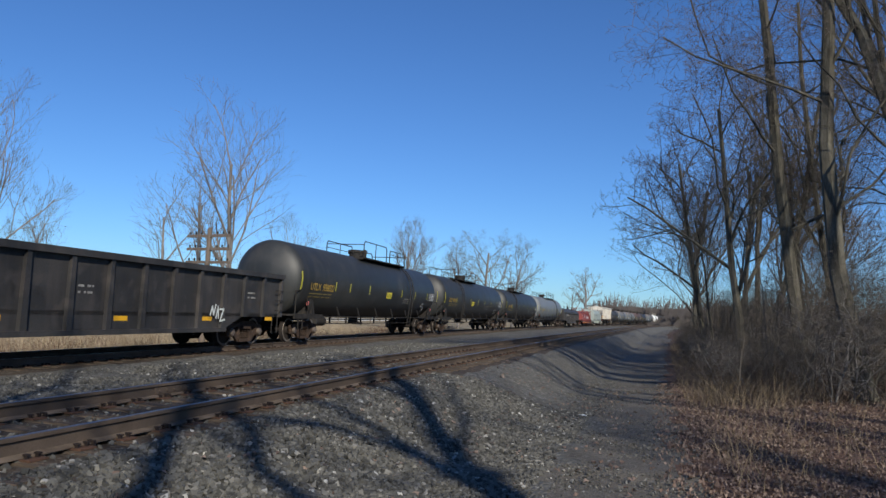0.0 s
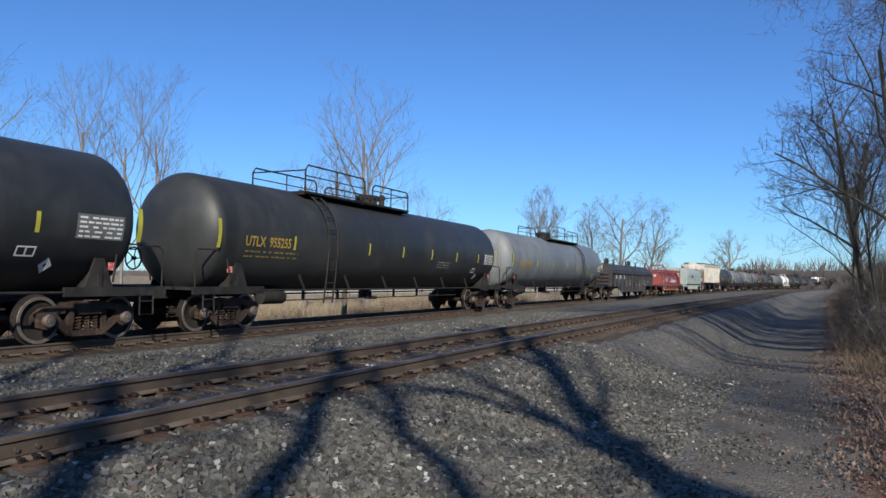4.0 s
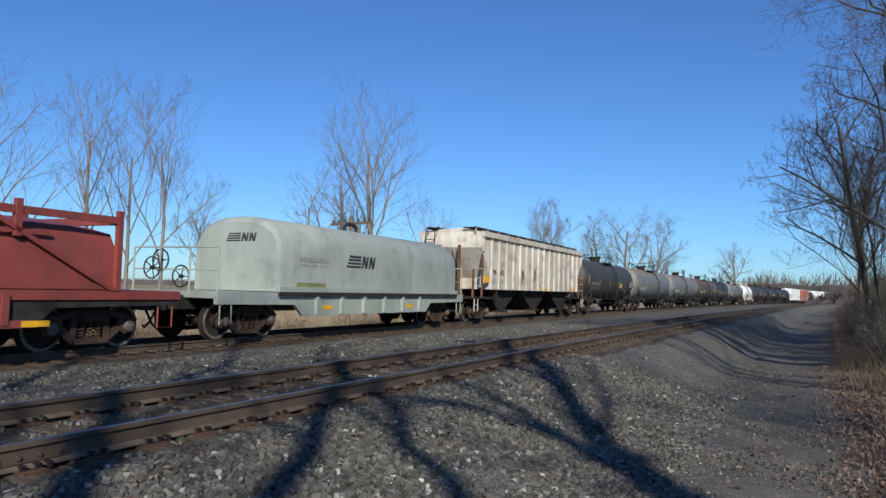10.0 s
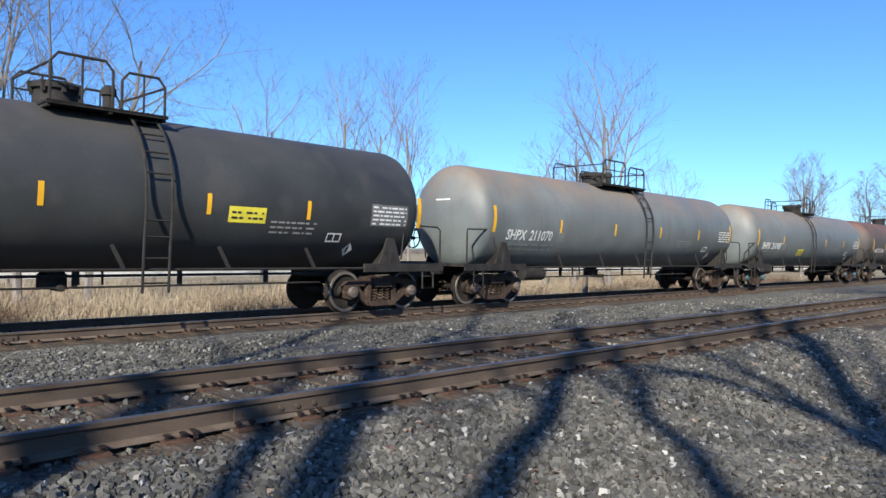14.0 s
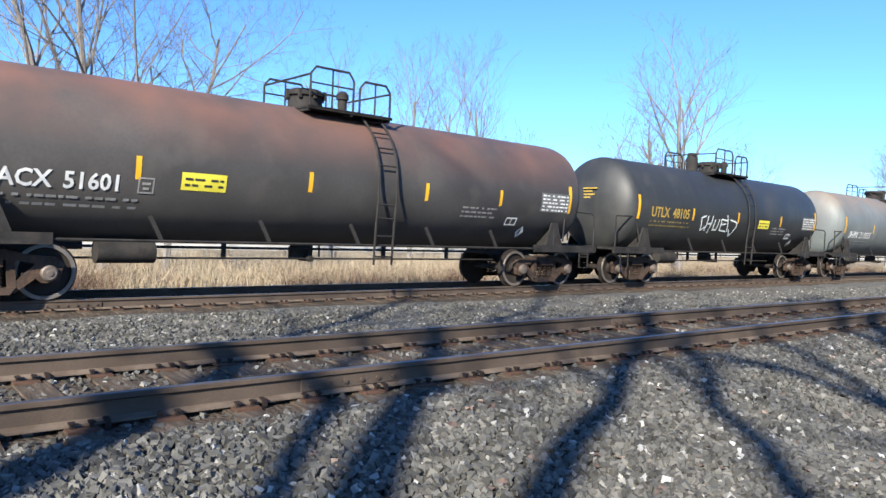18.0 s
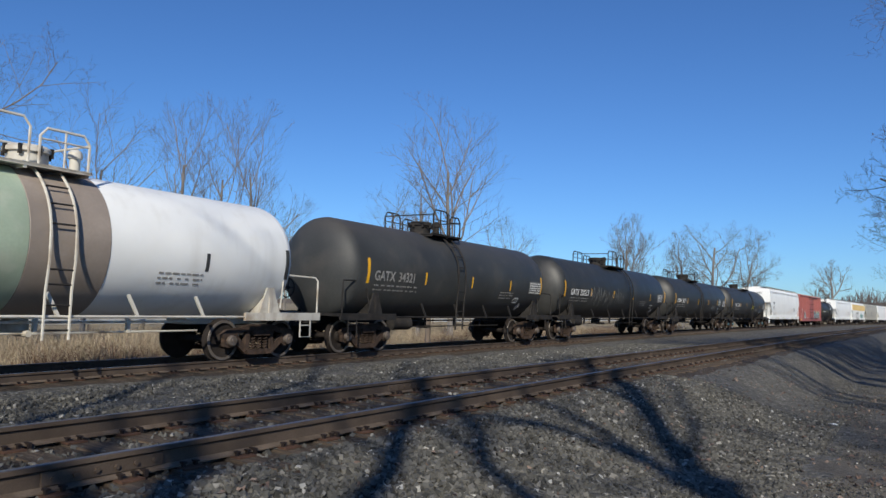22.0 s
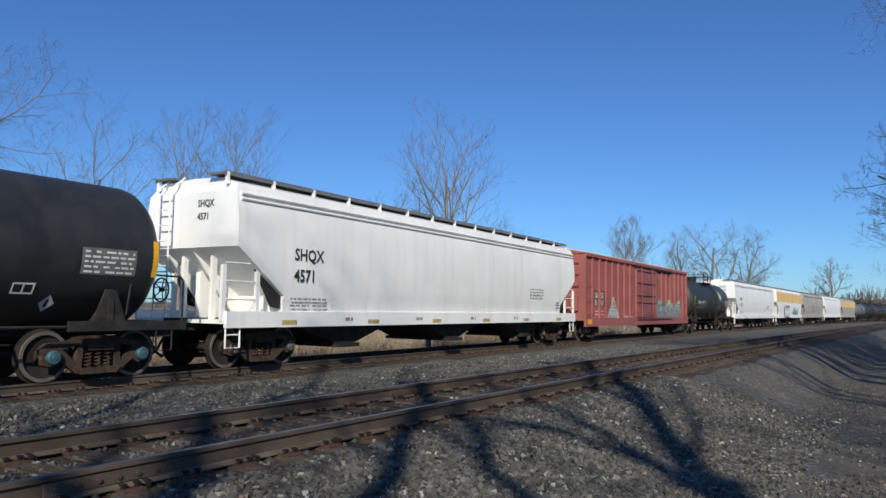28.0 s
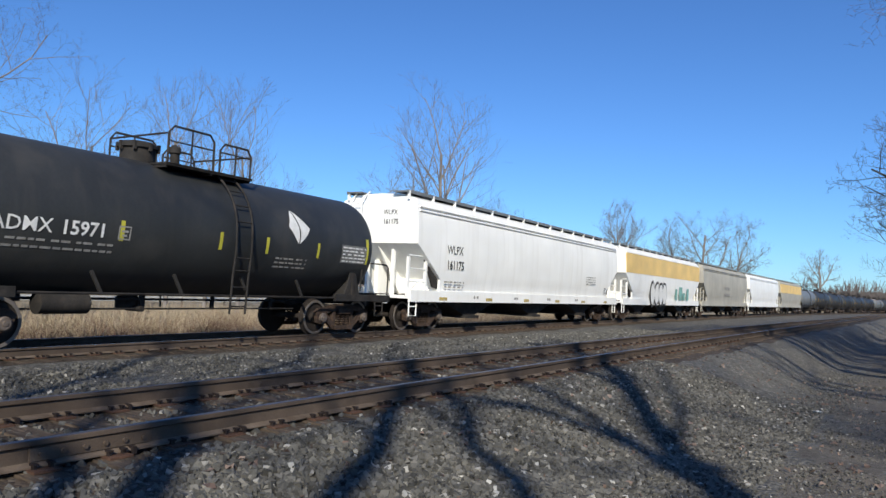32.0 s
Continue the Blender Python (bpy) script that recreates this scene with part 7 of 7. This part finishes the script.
fence = thing("guard_rail", "pale low guard rail along the field", "guard rail")
for i in range(40):
    y0 = -20 + i * 4.0
    part("rail_beam", Build().box(-0.04, 0.04, 0, 3.98, 0.45, 0.78), M["concrete"], fence, at=pose(main_x(y0) - 30, y0, -0.85))
    part("post", Build().box(-0.06, 0.06, -0.06, 0.06, -0.1, 0.75), M["pole"], fence, at=pose(main_x(y0) - 30.1, y0, -0.85))


def far_woods():
    """A dim belt of leafless crowns: low banks of brush with fans of fine branches above them."""
    rng = random.Random(8)
    b = Build()
    for n, (az0, az1, dist, lo, hi) in enumerate(((-95, -14, 420, 2.0, 4.5), (-16, -3, 360, 4, 8), (-4.5, 12, 330, 10, 15), (2, 42, 250, 8, 12))):
        def height(a):
            k = a * dist / 57.3
            f = 0.5 + 0.4 * noise.noise(Vector((k * 0.03, n, 0))) + 0.25 * noise.noise(Vector((k * 0.12, n, 3)))
            return (lo + (hi - lo) * f) * max(0.12, min(1.0, (a - az0) / 3.0, (az1 - a) / 3.0))

        def put(a, d):
            return d * math.sin(radians(a)), d * math.cos(radians(a))
        step = math.degrees(2.0 / dist)
        row = [az0 + step * i for i in range(int((az1 - az0) / step))]
        base = len(b.v)
        for a in row:
            x, y = put(a, dist)
            b.v += [(x, y, -3.0), (x, y, height(a) * 0.6)]
        for i in range(len(row) - 1):
            o = base + 2 * i
            b.f.append((o, o + 2, o + 3, o + 1))
            b.k.append(0)
        a = az0
        while a < az1:
            h = height(a) * rng.uniform(0.85, 1.1)
            x, y = put(a, dist - rng.uniform(0, 14))
            tx, ty = math.cos(radians(a)), -math.sin(radians(a))
            for k in range(15 if n > 0 else 4):
                t = rng.uniform(-1.0, 1.0)
                r = 0.55 * h * (1 - 0.35 * t * t) * rng.uniform(0.75, 1.0)
                dx, dz = r * 0.75 * math.sin(t * 1.2), r * math.cos(t * 1.2)
                w = 0.13 * h / 10
                z0 = h * rng.uniform(0.3, 0.5)
                o = len(b.v)
                b.v += [(x - tx * w, y - ty * w, z0), (x + tx * w, y + ty * w, z0), (x + tx * (dx + 0.05), y + ty * (dx + 0.05), z0 + dz), (x + tx * (dx - 0.05), y + ty * (dx - 0.05), z0 + dz)]
                b.f.append((o, o + 1, o + 2, o + 3))
                b.k.append(0)
            a += math.degrees(rng.uniform(0.5, 1.0) * h * 0.16 / dist)
    me = bpy.data.meshes.new("far_woods")
    me.from_pydata(b.v, [], b.f)
    me.materials.append(M["hill"])
    tagged(new("far_woods", me), "distant leafless woods along the horizon", "woods", kind="stuff")


far_woods()


# ---------------------------------------------------------------- the train
TRAIN = []


def couple(front, rear, make, *args, **kw):
    """Puts a car between two couplings, given by where they stand along the main track at the start."""
    car = make(rear - front, *args, **kw)
    TRAIN.append((car, (front + rear) / 2))
    return car


def spray_word(car, side, rng, hs):
    scrawl([[(0.22, 0.75), (0.0, 0.65), (0.12, 0.1), (0.3, 0.25)], [(0.35, 0.75), (0.33, 0.1)], [(0.6, 0.75), (0.55, 0.0)], [(0.33, 0.4), (0.6, 0.42)], [(0.75, 0.6), (0.75, 0.15), (0.95, 0.15), (0.98, 0.62)],
            [(1.45, 0.6), (1.1, 0.65), (1.15, 0.15), (1.5, 0.1)], [(1.1, 0.4), (1.4, 0.45)], [(1.4, 0.85), (1.6, 0.1)], [(1.6, 0.65), (2.0, 0.55), (2.05, 0.35), (1.85, -0.1), (1.65, 0.2)]],
           -2.55, side.cz - 0.72, 1.15, 0.026, M["spray_white"], car, side, tall=0.72)


def two(*fns):
    def put(car, side, rng, hs):
        for f in fns:
            f(car, side, rng, hs)
    put.orange = fns[0].orange
    put.clear = fns[0].clear
    return put


def tag(y, z, s, n, seed, paint="spray_white"):
    def put(car, side, rng, hs):
        r = random.Random(seed)
        st = []
        for i in range(n):
            st.append([(i * 0.35 + r.uniform(-0.1, 0.1), r.uniform(0, 0.2)), (i * 0.35 + r.uniform(0, 0.2), r.uniform(0.6, 0.9)), (i * 0.35 + r.uniform(0.1, 0.35), r.uniform(0.2, 0.5)), (i * 0.35 + r.uniform(0.2, 0.4), r.uniform(0, 0.8))])
        scrawl(st, y, side.cz + z, s, 0.026, M[paint], car, side)
    return put


def leaf(car, side, rng, hs):
    """An emblem like a tilted leaf in two halves with a thin rib between them."""
    n, h = 10, 0.40
    for sgn in (-1, 1):
        b, vs = Build(), []
        for i in range(n + 1):
            f = i / n
            z = side.cz + 0.35 + h * (2 * f - 1)
            w = 0.36 * (1 - abs(2 * f - 1)) ** 0.85
            rib = 2.53 + 0.12 * math.sin(math.pi * f) - 0.1 * (2 * f - 1)
            vs += [side.put(rib + sgn * 0.02, z, 0.01), side.put(rib + sgn * (0.02 + w), z, 0.01)]
        b.add(vs, [(2 * i, 2 * i + 1, 2 * i + 3, 2 * i + 2) for i in range(n)])
        part("company_mark", b.mesh("company_mark", M["letter_white"], False), None, car, "white leaf-like emblem")


def smears(car, side, rng, hs):
    for y0, y1, z0, z1 in ((1.48, 2.3, 1.58, 1.72), (5.2, 6.9, 1.86, 1.95), (5.2, 5.9, 1.76, 1.84)):
        part("paint_smear", patch(y0, y1, z0, z1, side, 0.006).mesh("paint_smear", M["smear"]), None, car, "worn yellow-green paint smear")


def front_stains(car, side, rng, hs):
    """Rusty runs under the front end of the white tank."""
    r = random.Random(21)
    for y0, z0, w, h in ((-5.25, 1.55, 0.16, 0.34), (-4.95, 1.42, 0.22, 0.22), (-4.55, 1.36, 0.18, 0.16), (-3.9, 1.30, 0.25, 0.10)):
        pts = [(w * r.uniform(0.5, 1.1) * math.cos(k / 9 * 6.283), h * r.uniform(0.5, 1.1) * math.sin(k / 9 * 6.283)) for k in range(9)]
        part("rust_stain", Build().add([side.put(y0 + a, z0 + b, 0.008) for a, b in pts], [tuple(range(9))]).mesh("rust_stain", M["rust_run"], False), None, car, "thin brown rust stain")


def bubble(car, side, rng, hs):
    """Rounded spray letters, white with dark outlines, and a grey-blue haze of paint beside them."""
    r = random.Random(12)
    face = side
    for i, u in enumerate((-3.6, -2.7, -1.8, -0.9)):
        pts = [((0.5 + 0.06 * r.random()) * math.cos(k / 12 * 6.283), (0.62 + 0.2 * r.random()) * math.sin(k / 12 * 6.283)) for k in range(12)]
        part("spray_letter", Build().add([face.put(u + a * 1.12, 1.62 + b * 1.12, 0.012 + 0.004 * i) for a, b in pts], [tuple(range(12))]).mesh("spray_letter", M["letter_black"], False), None, car)
        part("spray_letter", Build().add([face.put(u + a * 0.9, 1.62 + b * 0.9, 0.03 + 0.004 * i) for a, b in pts], [tuple(range(12))]).mesh("spray_letter", M["letter_white"], False), None, car)
    for u in (1.9, 2.9, 3.9, 5.0):
        part("spray_fill", patch(u, u + r.uniform(0.5, 0.9), 1.3, 1.3 + r.uniform(0.5, 0.9), face, 0.012, 1).mesh("spray_fill", M["spray_teal"], False), None, car)


def beige_hood(car, side, rng, hs):
    lines(-1.5, 2.6, 2.4, 2, 0.35, 0.2, M["letter_dim"], car, side, rng)


LONG = dict(r=1.49, cz=2.46, inset=1.12)
couple(6.4, 24.6, gondola)
couple(24.6, 45.5, tank_car, "black", "glossy black tank car with yellow lettering and strips", usual_marks("UTLX", "958022", "letter_yellow", 0.28, y=-8.85, z=2.06, span=2.25, orange=0.47), "lime", dome=-0.75, ladder_at=3.65, rail_at=(-2.2, 4.1), gap=(0.45, 0.92), seed=1, lamp_end=True, **dict(LONG, inset=0.72))
couple(45.5, 67.3, tank_car, "black", "glossy black tank car with yellow lettering and strips", usual_marks("UTLX", "959198", "letter_yellow", 0.26, y=-8.65, span=1.85, orange=-1.65), "lime", dome=-0.45, ladder_at=-5.35, rail_at=(-5.6, 0.9), gap=(0.85, 0.92), seed=2, lamp_end=True, **LONG)
couple(67.3, 88.1, tank_car, "black", "black tank car with faded yellow lettering", usual_marks("UTLX", "955255", "letter_yellow", 0.26, y=-8.3, span=1.85), "lime", dome=-0.1, ladder_at=-4.8, rail_at=(-5.2, 1.2), gap=(0.85, 0.92), seed=3, lamp_end=True, **LONG)
couple(88.1, 109.2, tank_car, "grey", "faded grey tank car with worn yellow lettering", two(usual_marks("UTLX", "955038", "letter_yellow", 0.26, y=-8.35, span=1.85), smears), "lime", dome=-0.25, ladder_at=3.55, rail_at=(-2.0, 4.3), gap=(0.8, 0.92), seed=4, lamp_end=True, strip_at=(-5.6, -2.6, 0.2, 2.48, 5.38), frame_paint=None, **LONG)
couple(109.2, 129.0, gondola, True, 4)
couple(129.0, 146.2, coil_car, "red", "red", "red coil car with a braced steel hood and white markings", True)
couple(146.2, 161.8, coil_car, "mint", "mint", "pale green coil car with a rounded streaked hood", False)
couple(161.8, 180.7, covered_hopper, "dirty_white", "rust-streaked off-white covered hopper with outside ribs", True, None, "PM RX", "05 64", "letter_black", 5, 4.02)
couple(180.7, 197.2, tank_car, "charcoal", "dull black tank car with white lettering and yellow strips", usual_marks("NATX", "50869", "letter_dim", 0.22, y=-6.32, z=1.97, span=1.95, orange=2.47), "yellow", dome=-0.5, ladder_at=0.45, rail_at=(-0.9, 1.0), gap=(0.5, 0.85), inset=1.15, seed=5, strip_at=(-4.15, -1.18, 1.62, 3.82))
couple(197.2, 215.4, tank_car, "grey_rust", "grey tank car rusting along its top", usual_marks("SHPX", "211070", "letter_white", 0.28, y=-6.98, z=1.76, span=2.1), "yellow", dome=-0.7, ladder_at=0.35, rail_at=(-1.6, 1.1), gap=(0.9, 0.85), seed=6)
couple(215.4, 233.6, tank_car, "grey_rust", "grey tank car with rust on top and white lettering", usual_marks("SHPX", "210987", "letter_white", 0.30, y=-7.0, z=1.78, span=2.3, orange=-1.9, panel_z=1.66), "yellow", dome=0.4, ladder_at=-0.8, rail_at=(-0.6, 1.0), gap=(0.9, 0.8), seed=7, blue=True)
couple(233.6, 250.3, tank_car, "rusty", "dark tank car with reddish rust on its top", usual_marks("RACX", "51601", "letter_white", 0.26, y=-6.42, z=1.80, span=1.92, orange=-3.1), "yellow", dome=-0.4, ladder_at=0.5, rail_at=(-0.85, 1.1), gap=(0.65, 0.7), seed=8, strip_at=(-4.26, -1.06, 1.84, 4.14))
couple(250.3, 265.5, tank_car, "black", "black tank car with yellow lettering and white graffiti", two(usual_marks("UTLX", "48105", "letter_yellow", 0.30, y=-5.41, span=2.1, orange=1.75), spray_word), "yellow", dome=0.2, ladder_at=0.35, rail_at=(-1.1, 1.1), gap=(0.95, 0.88), seed=9, hatch2=True, strip_at=(-3.11, -0.21, 2.99), short=True)
couple(265.5, 284.25, tank_car, "grey_rust", "grey tank car with a rusty top and dark stains", two(usual_marks("SHPX", "211035", "letter_white", 0.28, y=-7.3, z=1.76, span=2.4, orange=0.3), tag(3.6, -0.9, 1.0, 5, 3, "letter_black")), "yellow", dome=-0.9, ladder_at=-0.1, rail_at=(-1.7, 0.9), gap=(1.0, 0.95), seed=10)
couple(284.25, 297.3, tank_car, "white", "short white tank car with green and brown bands", two(usual_marks("TILX", "100503", "letter_black", 0.27, y=-4.62, z=1.90, span=2.0, panel=False, placard=False, orange=-2.2, panel_z=1.72), front_stains), "charcoal", dome=-0.6, ladder_at=-0.9, rail_at=(-2.3, 0.0), gap=(0.5, 1.0), r=1.39, cz=2.31, seed=11, short=True, frame_paint="dirty_white",
       bands=((-1.75, -1.2, "green_band", "faded green painted band"), (-1.2, 0.3, "brown_band", "dull brown painted band")))
couple(297.3, 312.0, tank_car, "charcoal", "dull black tank car with faded lettering", usual_marks("GATX", "34321", "letter_dim", 0.28, y=-5.52, span=2.0), "yellow", dome=-1.2, ladder_at=-1.1, rail_at=(-1.9, -0.2), gap=(0.65, 0.9), seed=12, short=True)
couple(312.0, 330.1, tank_car, "black", "black tank car with white lettering and scratched graffiti", two(usual_marks("GATX", "220213", "letter_white", 0.27, y=-7.35, span=2.2), tag(-4.6, -0.80, 1.05, 13, 5, "panel_grey")), "yellow", dome=-0.4, ladder_at=0.85, rail_at=(-1.3, 1.2), gap=(0.6, 0.8), inset=1.0, seed=13)
couple(330.1, 348.3, tank_car, "black", "black tank car with white lettering and a spray tag", two(usual_marks("ADMX", "25729", "letter_white", 0.28, y=-7.11, span=2.1), tag(5.0, -0.5, 0.8, 3, 6)), "yellow", dome=-0.6, ladder_at=-1.1, rail_at=(-2.2, 0.0), gap=(0.85, 0.85), seed=14)
couple(348.3, 366.4, tank_car, "black", "black tank car with clean white lettering", usual_marks("TILX", "257023", "letter_white", 0.28, y=-6.69, span=2.05, orange=1.41), "yellow", dome=-0.6, ladder_at=0.45, rail_at=(-1.2, 1.2), gap=(0.6, 0.7), inset=1.1, seed=15, blue=True)
couple(366.4, 387.6, covered_hopper, "white", "clean white covered hopper with a rounded side", False, None, "SHQX", "4571", "letter_black", 1, 4.20)
couple(387.6, 408.3, boxcar)
couple(408.3, 422.35, tank_car, "black", "black tank car with a white leaf emblem", two(usual_marks("ADMX", "15971", "letter_white", 0.25, y=-4.6, span=2.0, placard=False), leaf), "lime", dome=-1.0, ladder_at=0.5, rail_at=(-1.0, 1.3), gap=(0.8, 0.85), seed=16, short=True, strip_at=(-2.27, 0.13, 1.53, 3.33))
couple(422.35, 443.4, covered_hopper, "white", "white covered hopper with a shadowed lower side", False, None, "WLPX", "161175", "letter_black", 2, 4.18)
couple(443.4, 462.8, covered_hopper, "white", "white covered hopper with an orange-yellow upper panel and graffiti", False, "yellow_panel", "", "", "letter_black", 3, 4.18, bubble)
couple(462.8, 482.8, covered_hopper, "beige", "greyish beige covered hopper", False, None, "", "", "letter_black", 4, 4.18, beige_hood)
couple(482.8, 502.5, covered_hopper, "white", "white covered hopper in a line of hoppers", False, None, "", "", "letter_black", 6, 4.18)
couple(502.5, 521.5, covered_hopper, "beige", "beige covered hopper with an orange top panel", False, "yellow_panel", "", "", "letter_black", 7, 4.18)
couple(521.5, 538.5, tank_car, "grey", "grey tank car behind the hoppers", None, "yellow", seed=17)
for k in range(9):
    a = 538.5 + k * 17.4
    couple(a, a + 17.4, tank_car, "grey_rust" if k in (5,) else "black", "grey tank car far back in the train" if k == 5 else "black tank car far back in the train", None, "yellow", seed=18 + k)


def motions():
    """The train runs along the main track."""
    for car, s0 in TRAIN:
        rows = []
        for t in range(0, 33):
            x, y, th = main_at(s0 - travelled(t))
            rows.append((float(t), pose(x, y, MAIN_RAIL, 0, 0, -math.degrees(th))))
        walk(car, rows)


motions()
